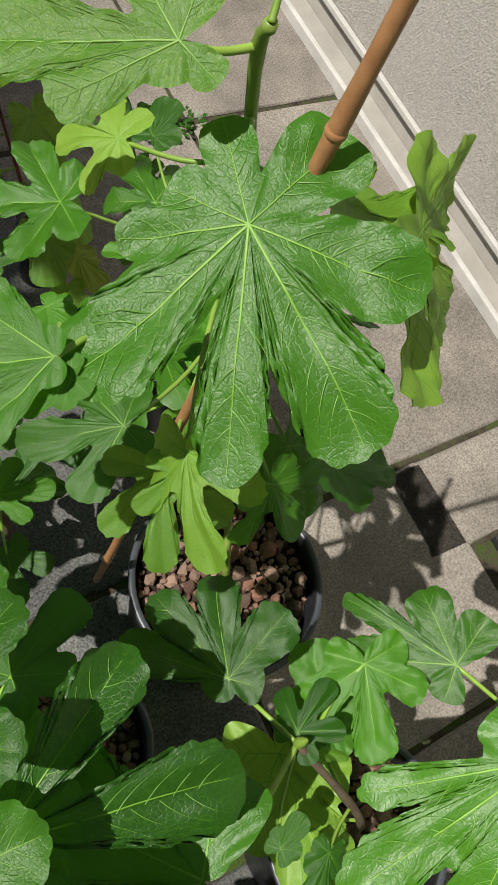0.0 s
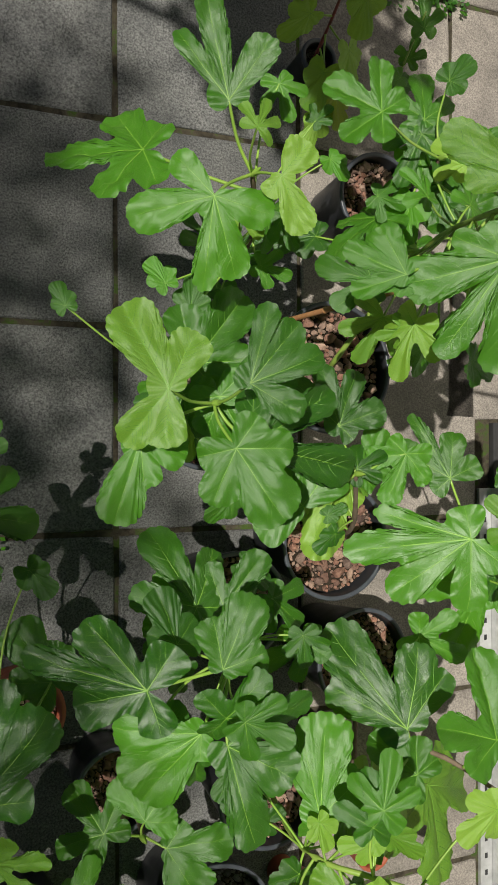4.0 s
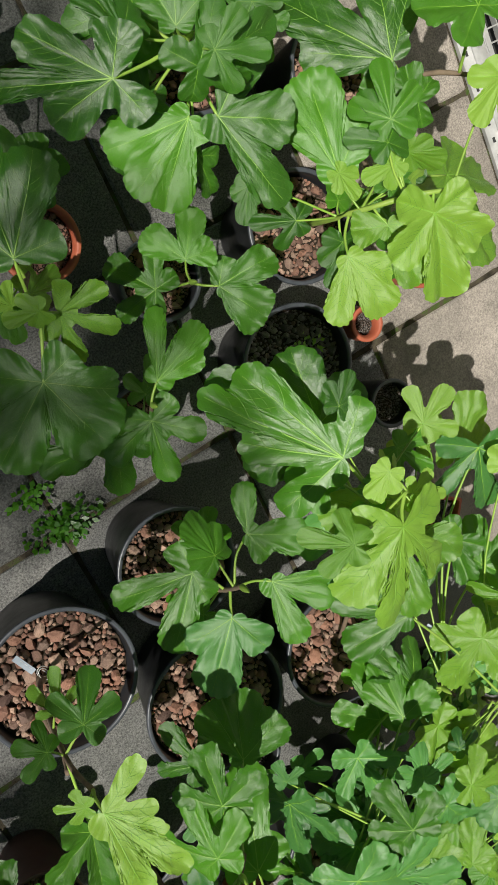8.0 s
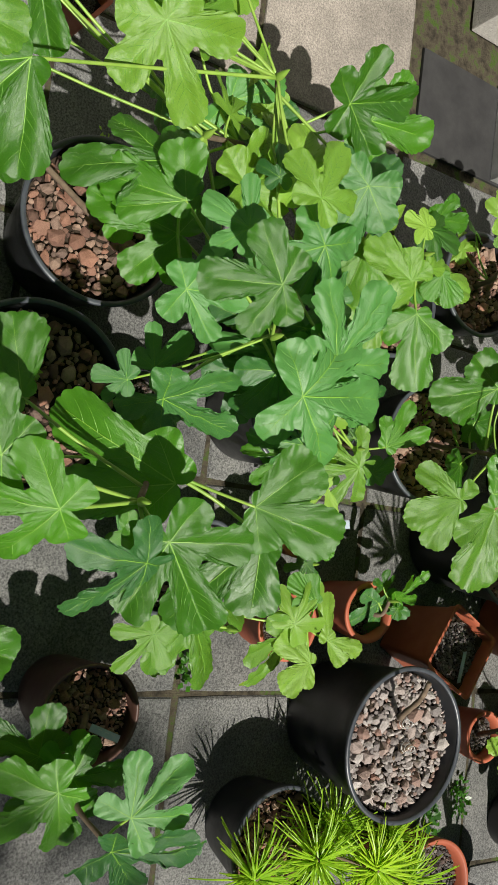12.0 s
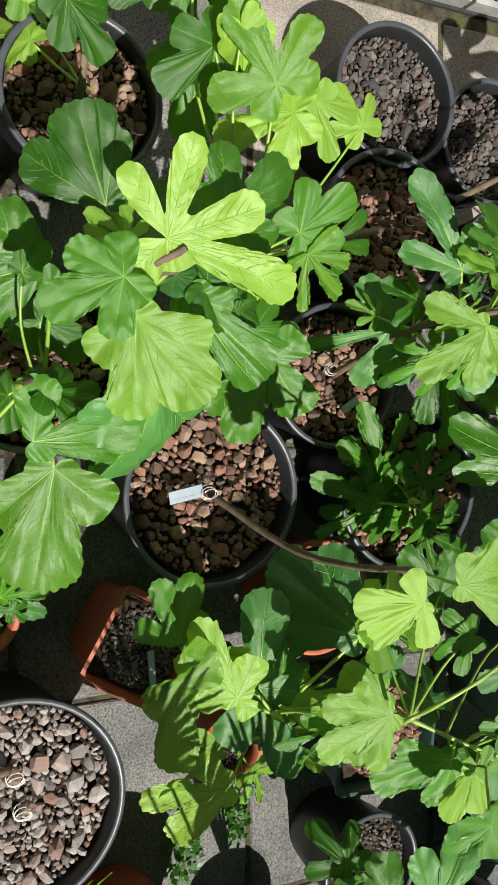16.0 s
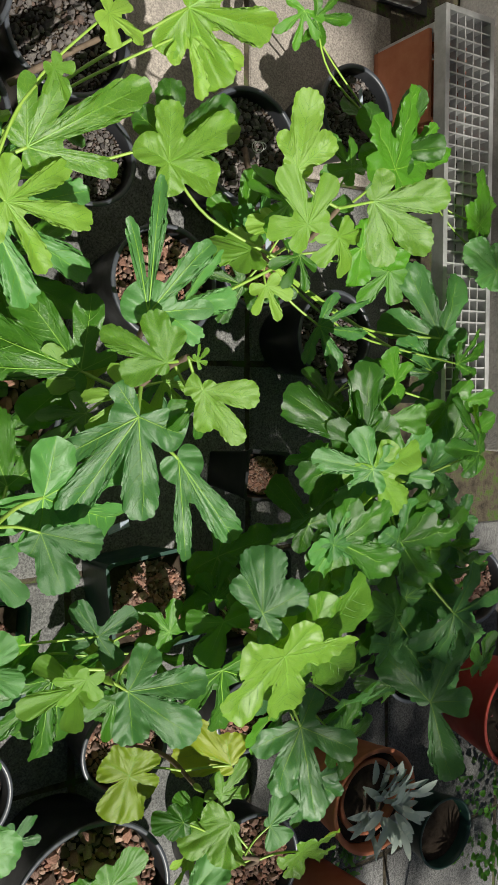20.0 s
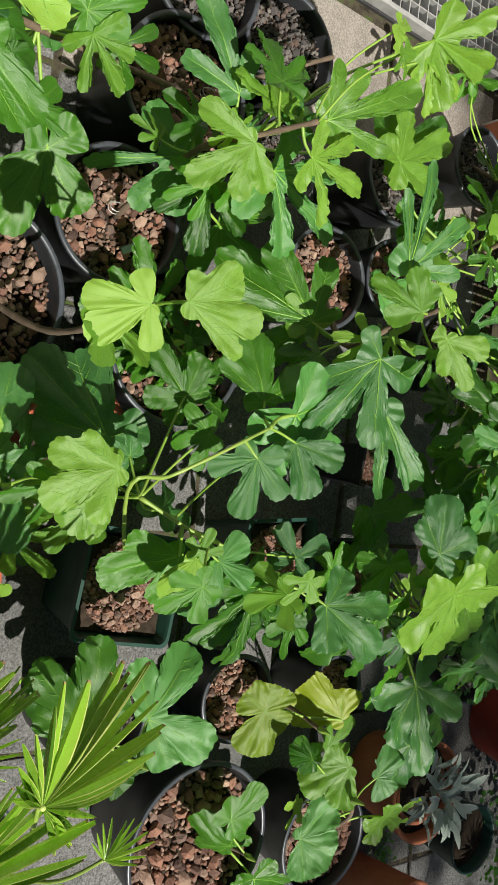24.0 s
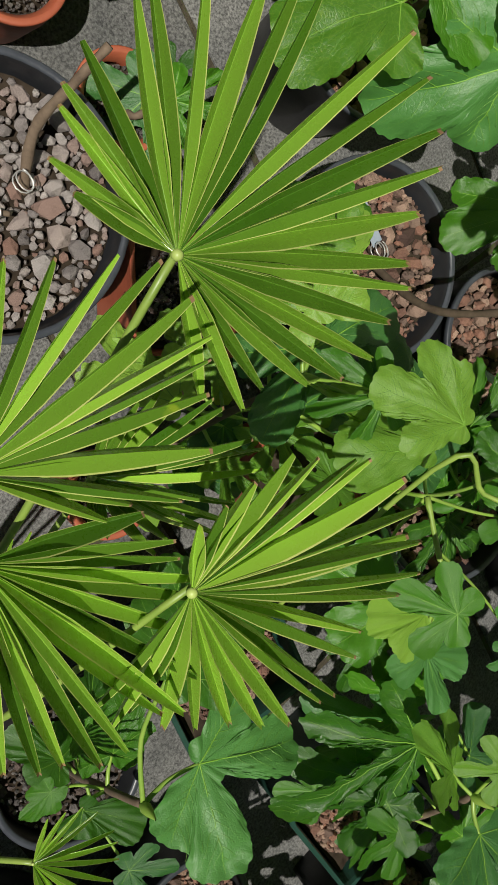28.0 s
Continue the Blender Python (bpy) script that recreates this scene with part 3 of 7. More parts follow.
        near, off = nearest(math.atan2(y, x))
        side = abs(math.sin(off)) * r
        along = math.cos(off) * r
        edge = min(1.0, side / 0.2)
        own = min(1.0, max(0.0, (r - depth * 0.8) / 0.3))
        z = -droop * r * r * (1 + (tipdrop[near] - 1) * own) * (0.75 + 0.25 * math.cos(off))
        z += fold * (edge * 0.16 - edge**3 * 0.10) * min(1.0, 0.3 + r)
        z += tilts[near] * math.sin(off) * r * own
        z += wave * min(1.0, r) ** 1.6 * math.sin(ripple * math.atan2(y, x) + phase) + 0.11 * noise.noise(Vector((x * 2.4, y * 2.4, seed * 3.7))) * r
        z += 0.05 * noise.noise(Vector((x * 7, y * 7, seed * 1.3))) * min(1.0, r * 2)
        # the blade swells between the side veins
        z += 0.011 * min(1.0, side * 9) * math.sin((along - side * 0.75) * 2 * math.pi / 0.15)
        z += 0.05 * min(1.0, side * 5) * r * noise.noise(Vector((x * 4.2, y * 4.2, seed * 5.1)))
        return z + curl * x * x

    soft = blade_outline(lobes, core, count, teeth, 0.105, seed)
    verts, polys = [(0.0, 0.0, 0.0)], []
    steps = (0.12, 0.26, 0.40, 0.53, 0.65, 0.76, 0.86, 0.94, 1.0) if fine else (0.2, 0.42, 0.62, 0.82, 1.0)
    for f in steps:
        for a, r in soft:
            b = pinch(a, r * f)
            x, y = r * f * math.cos(b), r * f * math.sin(b)
            verts.append((x, y, height(x, y)))
    for i in range(count):
        k = (i + 1) % count
        polys.append((0, 1 + i, 1 + k))
        for s in range(len(steps) - 1):
            p = 1 + s * count
            polys.append((p + i, p + count + i, p + count + k, p + k))
    blade = len(polys)

    def ribbon(points, w0, w1, rise):
        n0 = len(verts)
        for i, (x, y) in enumerate(points):
            u = points[max(0, i - 1)]
            v = points[min(len(points) - 1, i + 1)]
            dx, dy = v[0] - u[0], v[1] - u[1]
            s = math.hypot(dx, dy) or 1.0
            w = w0 + (w1 - w0) * i / (len(points) - 1)
            nx, ny = -dy / s * w, dx / s * w
            z = height(x, y)
            verts.extend(((x + nx, y + ny, z + rise), (x, y, z + rise + 0.001 + w * 0.25), (x - nx, y - ny, z + rise)))
        for i in range(len(points) - 1):
            a = n0 + 3 * i
            polys.extend(((a, a + 1, a + 4, a + 3), (a + 1, a + 2, a + 5, a + 4)))

    rim_angles = np.array([a % (2 * math.pi) for a, r in soft])
    order = np.argsort(rim_angles)
    rim_angles, rim_reach = rim_angles[order], np.array([r for a, r in soft])[order]
    reach = lambda a: float(np.interp(a % (2 * math.pi), rim_angles, rim_reach, period=2 * math.pi))
    twigs = []
    for i, (angle, length, breadth, start) in enumerate(lobes):
        bend = rng.uniform(-0.05, 0.05)
        end = length * 0.95
        line = [(end * f * math.cos(angle + bend * f * (1 - f) * 3), end * f * math.sin(angle + bend * f * (1 - f) * 3)) for f in [k / 16 for k in range(17)]]
        big = 0.0050 if i < 3 else 0.0040 if i < 5 else 0.0028
        ribbon(line, big, 0.0012, 0.006)
        for k in range(2, (8 if length > 0.6 else 5) if fine else 2):
            f = (k + rng.uniform(-0.25, 0.25)) / (8.5 if length > 0.6 else 6)
            for side in (-1, 1):
                g = min(0.99, f + 0.03 * side)
                x0, y0 = end * g * math.cos(angle), end * g * math.sin(angle)
                way = angle + side * radians(50)
                stop = 0.0
                for q in range(1, 40):
                    px, py = x0 + 0.012 * q * math.cos(way), y0 + 0.012 * q * math.sin(way)
                    if math.hypot(px, py) > reach(math.atan2(py, px)) * 0.93:
                        break
                    pa = math.remainder(math.atan2(py, px) - angle, 2 * math.pi)
                    if abs(pa) > radians(21) and math.hypot(px, py) < 0.8:
                        break
                    stop = 0.012 * q
                if stop > 0.05:
                    pts = []
                    for q in range(8):
                        e = stop * q / 7
                        w = way - side * radians(14) * (q / 7)
                        pts.append((x0 + e * math.cos(w), y0 + e * math.sin(w)))
                    twigs.append(pts)
    main = len(polys)
    for pts in twigs:
        ribbon(pts, 0.0023, 0.0006, 0.0055)
    me = bpy.data.meshes.new(name)
    me.from_pydata(verts, [], polys)
    for m in (material, VEIN, SIDE_VEIN):
        me.materials.append(m)
    index = np.zeros(len(polys), dtype=np.int32)
    index[blade:main] = 1
    index[main:] = 2
    me.polygons.foreach_set("material_index", index)
    me.polygons.foreach_set("use_smooth", [True] * len(polys))
    return me


# each sort of leaf: outline, material, droop, wave, fold
SORTS = {
    "five": ("five", LEAF), "three": ("three", LEAF), "deep": ("deep", LEAF), "round": ("round", LEAF),
    "five_young": ("five", YOUNG), "three_young": ("three", YOUNG), "deep_young": ("deep", YOUNG), "round_young": ("round", YOUNG),
    "five_blue": ("five", BLUISH), "three_blue": ("three", BLUISH), "deep_blue": ("deep", BLUISH), "round_blue": ("round", BLUISH),
    "shallow": ("shallow", LEAF), "shallow_young": ("shallow", YOUNG), "shallow_blue": ("shallow", BLUISH), "three_yellow": ("shallow", YELLOWING), "round_yellow": ("round", YELLOWING),
}
BLADES, SMALL = {}, {}
for number, (sort, (outline, material)) in enumerate(SORTS.items()):
    forms = [((0.06, 0.16, 0.26, 0.10, 0.20)[k], (0.05, 0.06, 0.05, 0.07, 0.05)[k], (0.4, 0.3, 0.7, 0.9, 0.3)[k], (-0.10, 0.18, -0.18, 0.22, -0.28)[k]) for k in range(5)]
    BLADES[sort] = [fig_blade("leaf", 40 * number + k, outline, material, *form) for k, form in enumerate(forms)]
    SMALL[sort] = [fig_blade("leaf", 40 * number + 20 + k, outline, material, *form, fine=False) for k, form in enumerate(forms[:3])]
leaf_rng = random.Random(11)


def smooth_path(points, steps=6):
    """A curve through the points."""
    p = [Vector(q) for q in points]
    if len(p) == 2:
        return [p[0].lerp(p[1], i / steps) for i in range(steps + 1)]
    out = []
    for i in range(len(p) - 1):
        a, b, c, e = p[max(0, i - 1)], p[i], p[i + 1], p[min(len(p) - 1, i + 2)]
        for k in range(steps):
            t = k / steps
            out.append(0.5 * (2 * b + (c - a) * t + (2 * a - 5 * b + 4 * c - e) * t * t + (3 * b - a - 3 * c + e) * t**3))
    out.append(p[-1])
    return out


def stem(tree, points, thick, thin, material, name="stem", label=""):
    line = smooth_path(points)
    bm = bmesh.new()
    radii = []
    for i in range(len(line)):
        f = i / (len(line) - 1)
        radii.append((thick + (thin - thick) * f) * (1 + 0.10 * math.sin(i * 1.9)))
    tube_ring(bm, [p - tree.location for p in line], radii, 9)
    part(name, bm, material, tree, label, smooth=True)
    return line


def fig_tree(x, y, z, label):
    return tagged(empty("fig_tree", (x, y, z), label, "fig tree", "potted fig trees"))


def leaves(tree, nodes, rows):
    """Leaves on a tree, each with its petiole: sort, x, y, z of the blade's foot, yaw and pitch of its tip in degrees, length, roll."""
    for sort, x, y, z, yaw, pitch, size, roll, *more in rows:
        if not more:
            pitch += leaf_rng.uniform(-10, 7)
        foot = Vector((x, y, z))
        way = Vector((math.cos(radians(pitch)) * math.cos(radians(yaw)), math.cos(radians(pitch)) * math.sin(radians(yaw)), math.sin(radians(pitch))))
        side = way.cross(Vector((0, 0, 1))).normalized()
        up = side.cross(way).normalized()
        turn = Matrix((side, way, up)).transposed().to_4x4() @ Matrix.Rotation(radians(roll + (0 if more else leaf_rng.gauss(0, 16))), 4, "Y")
        if isinstance(sort, tuple):
            me = fig_blade("leaf", len(bpy.data.meshes), sort[1], sort[0], leaf_rng.uniform(0.03, 0.14), 0.035, leaf_rng.uniform(0.12, 0.42), leaf_rng.uniform(-0.10, 0.10), size > 0.07)
        else:
            me = leaf_rng.choice(BLADES[sort] if size > 0.082 else SMALL[sort])
        ob = new("leaf", me)
        ob.parent = tree
        wide = more[0] if more else leaf_rng.uniform(0.86, 1.08)
        ob.matrix_local = Matrix.Translation(foot - tree.location) @ turn @ Matrix.Diagonal((size * wide, size, size, 1))
        root = min(nodes, key=lambda q: (q - foot).length + 2.0 * max(0.0, q.z - foot.z))
        gap = (root - foot).length
        if gap > 0.012:
            mid = root.lerp(foot, 0.55) + Vector((0, 0, -0.10 * gap)) - way * 0.06 * gap
            line = smooth_path([root, mid, foot - Vector((0, 0, 0.001))], 5)
            bm = bmesh.new()
            thick = min(0.0026, 0.0013 + 0.008 * size)
            tube_ring(bm, [p - tree.location for p in line], [thick * (1.15 - 0.3 * i / len(line)) for i in range(len(line))], 7)
            part("petiole", bm, PETIOLE, tree, smooth=True)


def understory(tree, nodes, sorts, count):
    """The small leaves that sit close to the stems below the big ones."""
    rows = []
    for _ in range(count):
        q = leaf_rng.choice(nodes)
        yaw = leaf_rng.uniform(-180, 180)
        out = leaf_rng.uniform(0.02, 0.06)
        rows.append((leaf_rng.choice(sorts), q.x + out * math.cos(radians(yaw)), q.y + out * math.sin(radians(yaw)), max(0.22, q.z - leaf_rng.uniform(0.0, 0.12)), yaw, leaf_rng.uniform(-25, 20), leaf_rng.uniform(0.045, 0.085), leaf_rng.uniform(-20, 20)))
    leaves(tree, nodes, rows)


def bud(tree, x, y, z):
    """The pointed growing tip of a shoot."""
    bm = bmesh.new()
    lathe(bm, [(0.004, 0), (0.0055, 0.006), (0.004, 0.016), (0.0008, 0.028)], 8, Matrix.Translation(Vector((x, y, z)) - tree.location))
    part("bud", bm, PETIOLE, tree, smooth=True)


def plant_label(x, y, z, yaw, pitch, size=0.075, wide=0.013):
    """A plastic stick-in label with unreadable pencil marks."""
    m = pose(x, y, z, 0, 0, yaw) @ pose(0, 0, 0, pitch, 0, 0)
    top = new("plant_label")
    top.matrix_world = m
    tagged(top, "white plastic plant label with faint writing, stuck in a pot", "plant label", "plant labels")
    bm = bmesh.new()
    bar(bm, (-wide / 2, 0, 0), (wide / 2, size, 0.0012), 0.0004)
    part("strip", bm, TAG, top)
    for k in range(3):
        bm = bmesh.new()
        box(bm, (-wide * 0.22, size * (0.25 + 0.22 * k), 0.00125), (-wide * 0.22 + 0.0010, size * (0.40 + 0.22 * k), 0.0014))
        part("writing_bar", bm, ZINC, top)
    return top

# ---- the pots ----
round_pot(0.349, 0.065, 0.247, 0.20, "black", "lava")
round_pot(0.353, -0.263, 0.221, 0.20, "black", "lava")
round_pot(0.412, -0.494, 0.195, 0.20, "black", "lava")
round_pot(0.149, -0.371, 0.196, 0.20, "black", "lava")
round_pot(0.097, -0.032, 0.184, 0.19, "black", "lava")
round_pot(-0.214, -0.539, 0.144, 0.13, "terracotta", "lava")
round_pot(-0.054, -0.685, 0.152, 0.15, "black", "lava")
round_pot(0.218, -0.713, 0.208, 0.20, "black", "lava")
round_pot(0.104, -0.939, 0.227, 0.20, "black", "dark")
round_pot(-0.201, -0.890, 0.116, 0.14, "black", "lava")
round_pot(-0.282, -1.156, 0.226, 0.20, "black", "lava")
round_pot(-0.561, -1.221, 0.275, 0.20, "black", "lava")
round_pot(-0.343, -1.448, 0.281, 0.20, "black", "lava")
round_pot(-0.062, -1.512, 0.254, 0.20, "black", "lava")
round_pot(0.300, -1.144, 0.102, 0.12, "black", "fine")
round_pot(0.497, -0.925, 0.082, 0.10, "terracotta", "fine")
round_pot(0.327, -0.969, 0.077, 0.10, "terracotta", "fine")
round_pot(-0.806, -1.612, 0.160, 0.17, "brown", "lava")
round_pot(-0.855, -2.214, 0.281, 0.23, "black", "grey")
round_pot(-0.630, -2.181, 0.120, 0.13, "terracotta", "fine")
round_pot(-0.485, -2.011, 0.111, 0.11, "terracotta", "fine")
round_pot(-0.665, -2.005, 0.132, 0.11, "terracotta", "fine")
round_pot(-0.661, -1.803, 0.075, 0.10, "black", "fine")
round_pot(-0.533, -1.828, 0.086, 0.10, "black", "fine")
round_pot(-0.041, -2.075, 0.218, 0.22, "black", "lava")
round_pot(0.046, -2.308, 0.209, 0.22, "black", "lava")
round_pot(-0.280, -1.919, 0.228, 0.21, "black", "lava")
round_pot(-0.290, -2.246, 0.235, 0.19, "black", "lava")
round_pot(-0.470, -2.485, 0.255, 0.23, "black", "lava")
round_pot(-0.302, -2.701, 0.217, 0.20, "black", "lava")
round_pot(-0.653, -2.706, 0.188, 0.14, "terracotta", "soil")
round_pot(-0.887, -2.568, 0.113, 0.11, "terracotta", "fine")
round_pot(-1.166, -2.398, 0.199, 0.16, "terracotta", "dark")
round_pot(-1.049, -2.024, 0.206, 0.14, "black", "lava")
round_pot(0.128, -2.798, 0.214, 0.21, "black", "dark")
round_pot(-0.075, -2.780, 0.230, 0.22, "black", "lava")
round_pot(0.087, -2.995, 0.200, 0.20, "black", "dark")
round_pot(-0.092, -3.039, 0.155, 0.17, "black", "dark")
round_pot(-0.286, -3.166, 0.196, 0.18, "black", "lava")
round_pot(-0.482, -2.846, 0.259, 0.19, "black", "lava")
round_pot(0.076, -3.600, 0.177, 0.17, "black", "dark")
round_pot(-0.037, -3.334, 0.205, 0.19, "black", "dark")
round_pot(-0.367, -3.546, 0.181, 0.17, "black", "dark")
round_pot(-0.239, -3.372, 0.164, 0.16, "black", "lava")
round_pot(-1.350, -3.663, 0.230, 0.17, "clay", "soil")
round_pot(-1.073, -3.796, 0.187, 0.15, "black", "dark")
round_pot(-1.266, -4.135, 0.270, 0.17, "red", "soil")
round_pot(-0.926, -3.965, 0.169, 0.17, "black", "lava")
round_pot(-1.332, -3.007, 0.287, 0.20, "black", "lava")
round_pot(-1.396, -3.345, 0.220, 0.17, "black", "lava")
round_pot(-1.098, -3.094, 0.162, 0.15, "black", "lava")
round_pot(-1.111, -2.800, 0.179, 0.16, "black", "fine")
round_pot(-1.099, -3.350, 0.141, 0.15, "black", "lava")
round_pot(-0.145, -1.877, 0.139, 0.14, "black", "dark")
round_pot(-0.323, -1.640, 0.121, 0.14, "black", "fine")
round_pot(0.172, -1.835, 0.127, 0.13, "black", "fine")
round_pot(-0.611, -1.730, 0.092, 0.11, "black", "fine")
round_pot(0.464, 0.406, 0.173, 0.18, "black", "lava")
round_pot(0.364, 0.689, 0.074, 0.12, "black", "fine")
square_pot(-0.694, -2.406, 0.146, 0.17, "terracotta", "fine", 60)
square_pot(0.332, -1.456, 0.078, 0.10, "terracotta", "fine", 56)
square_pot(-0.888, -2.823, 0.189, 0.17, "green", "lava", 84)
square_pot(-0.840, -3.145, 0.172, 0.17, "green", "lava", 5)
square_pot(-0.870, -3.360, 0.172, 0.16, "black", "lava", 2)
square_pot(-0.634, -3.388, 0.097, 0.16, "black", "lava", 83)

round_pot(-1.600, -3.615, 0.150, 0.20, "clay", "dark")
trough = empty("plant_trough", (0.20, -3.85, 0.0), "empty brown terracotta trough under the raised grating", "planter")
for name, low, high in (("base", (-0.11, -0.06, 0.0), (0.08, 0.06, 0.012)), ("long_side", (-0.11, -0.06, 0.0122), (0.08, -0.05, 0.17)), ("long_side", (-0.11, 0.05, 0.0122), (0.08, 0.06, 0.17)),
                        ("short_side", (-0.11, -0.0498, 0.0122), (-0.10, 0.0498, 0.17)), ("short_side", (0.07, -0.0498, 0.0122), (0.08, 0.0498, 0.17))):
    bm = bmesh.new()
    bar(bm, low, high, 0.002)
    part(name, bm, CLAY, trough)

# ---- the fig trees, pot by pot ----
tree = fig_tree(0.349, 0.065, 0.180, "tall fig tree tied to a bamboo cane, with big lobed leaves")
nodes = stem(tree, [(0.349, 0.065, 0.180), (0.371, 0.233, 0.450), (0.226, 0.188, 0.860), (0.205, 0.173, 0.930)], 0.0052, 0.0034, GREEN_STEM)
nodes = nodes[len(nodes) // 3:]
understory(tree, nodes[:len(nodes) // 3], ("five", "five_young", "round", "three", "three_young",), 9)
leaves(tree, nodes, [
    ((LEAF, ((80, 0.95, 0.13), (113, 0.95, 0.19), (36, 0.87, 0.21), (155, 0.70, 0.18), (0, 0.50, 0.10), (-31, 0.34, 0.12), (-143, 0.52, 0.18), (-81, 0.42, 0.11))), 0.183, 0.116, 0.869, -107, -20, 0.131, 22, 1.0),
    ((YOUNG, ((90, 1.00, 0.20), (32, 0.71, 0.16), (117, 0.65, 0.15), (-18, 0.34, 0.14), (-135, 0.27, 0.10))), 0.167, 0.183, 0.917, 149, -16, 0.099, -29, 1.0),
    ((LEAF, ((90, 1.00, 0.19), (131, 0.85, 0.18), (53, 0.83, 0.25))), 0.083, 0.100, 0.826, 153, -24, 0.072, -16, 1.0),
    ("five_young", 0.172, 0.086, 0.644, -113, -6, 0.068, 18),
    ("three_young", 0.157, 0.064, 0.734, -112, -6, 0.070, 18),
    ((YOUNG, ((90, 1.00, 0.25), (130, 0.98, 0.31), (29, 0.60, 0.13))), 0.212, 0.183, 0.948, 62, 33, 0.053, -19, 1.0),
    ("three_young", 0.262, 0.130, 0.845, -10, -12, 0.085, 0),
    ("three_young", 0.298, 0.103, 0.844, -32, -55, 0.123, 24),
    ("round", 0.230, 0.020, 0.749, -10, -30, 0.060, 2),
    ("round", 0.299, 0.303, 0.223, -175, -18, 0.082, 3),
])
leaves(tree, nodes, [
    ("three_young", 0.158, 0.060, 0.720, -165, -18, 0.039, 6),
    ("round", 0.088, 0.091, 0.818, 176, -19, 0.030, 1),
    ("three", 0.169, 0.138, 0.620, 164, -18, 0.079, -3),
    ("three_young", 0.182, 0.239, 0.800, 133, -14, 0.047, -12),
    ("three", 0.253, 0.054, 0.620, -48, -50, 0.066, 27),
    ("round", 0.293, 0.084, 0.600, -71, -44, 0.086, 27),
])
tree = fig_tree(0.132, 0.231, 0.160, "bushy young fig tree with fresh lobed leaves")
nodes = stem(tree, [(0.132, 0.231, 0.160), (0.105, 0.248, 0.370), (0.031, 0.286, 0.542)], 0.0058, 0.0034, BARK)
bud(tree, 0.031, 0.286, 0.542)
nodes = nodes[len(nodes) // 3:]
understory(tree, nodes, ("five", "five_young", "round", "three",), 6)
leaves(tree, nodes, [
    ((LEAF, ((90, 1.00, 0.15), (21, 0.94, 0.23), (113, 0.90, 0.21), (171, 0.65, 0.22), (-37, 0.59, 0.16))), -0.045, 0.233, 0.595, -94, -10, 0.120, 18, 1.0),
    ((YOUNG, ((90, 1.00, 0.29), (-154, 0.69, 0.31), (29, 0.41, 0.18))), 0.033, 0.259, 0.628, -65, 1, 0.078, 24, 1.0),
    ((LEAF, ((90, 1.00, 0.15), (116, 0.80, 0.10), (43, 0.71, 0.17))), -0.025, 0.356, 0.596, 106, 7, 0.131, -22, 1.0),
    ("five_young", -0.007, 0.308, 0.643, 67, 6, 0.046, -18),
    ("three", -0.110, 0.313, 0.500, -178, -19, 0.136, 2),
    ("three", 0.095, 0.245, 0.500, -66, 10, 0.051, 16),
    ("round", -0.053, 0.154, 0.420, 125, -12, 0.045, -14),
    ("round", -0.009, 0.121, 0.400, 81, 1, 0.057, -19),
    ("three", 0.098, 0.192, 0.420, -18, 18, 0.053, 4),
    ("three", 0.092, 0.436, 0.500, -77, 6, 0.053, 18),
    ("three", 0.177, 0.414, 0.450, 47, 12, 0.036, -15),
])
leaves(tree, nodes, [
    ("round", 0.220, 0.372, 0.420, -51, 13, 0.043, 13),
])
tree = fig_tree(0.464, 0.406, 0.160, "fig tree with dark leaves near the wall")
nodes = stem(tree, [(0.464, 0.406, 0.160), (0.424, 0.376, 0.331), (0.393, 0.379, 0.470)], 0.0058, 0.0034, BARK)
bud(tree, 0.393, 0.379, 0.470)
nodes = nodes[len(nodes) // 3:]
understory(tree, nodes, ("round", "three",), 5)
leaves(tree, nodes, [
    ("three", 0.238, 0.404, 0.540, 154, -18, 0.095, -7),
    ("round", 0.379, 0.485, 0.513, 40, 13, 0.056, -13),
    ("three", 0.377, 0.447, 0.450, 89, -2, 0.091, -19),
    ("three", 0.372, 0.423, 0.450, -116, -7, 0.085, 17),
    ("three", 0.383, 0.411, 0.420, -29, 17, 0.092, 7),
    ("round", 0.508, 0.438, 0.420, 19, 17, 0.051, -8),
    ("three", 0.319, 0.330, 0.400, -20, 18, 0.052, 5),
    ("three", 0.332, 0.300, 0.380, -148, -15, 0.107, 11),
    ("round", 0.451, 0.362, 0.400, -86, 3, 0.074, 18),
    ("three", 0.492, 0.325, 0.420, -93, 1, 0.102, 19),
    ("round", 0.475, 0.245, 0.450, -100, -2, 0.073, 19),
])
tree = fig_tree(0.353, -0.263, 0.180, "fig tree with dark lobed leaves")
nodes = stem(tree, [(0.353, -0.263, 0.180), (0.306, -0.220, 0.338), (0.235, -0.125, 0.468)], 0.0058, 0.0034, BARK)
bud(tree, 0.235, -0.125, 0.468)
nodes = nodes[len(nodes) // 3:]
understory(tree, nodes, ("round", "round_young", "three",), 3)
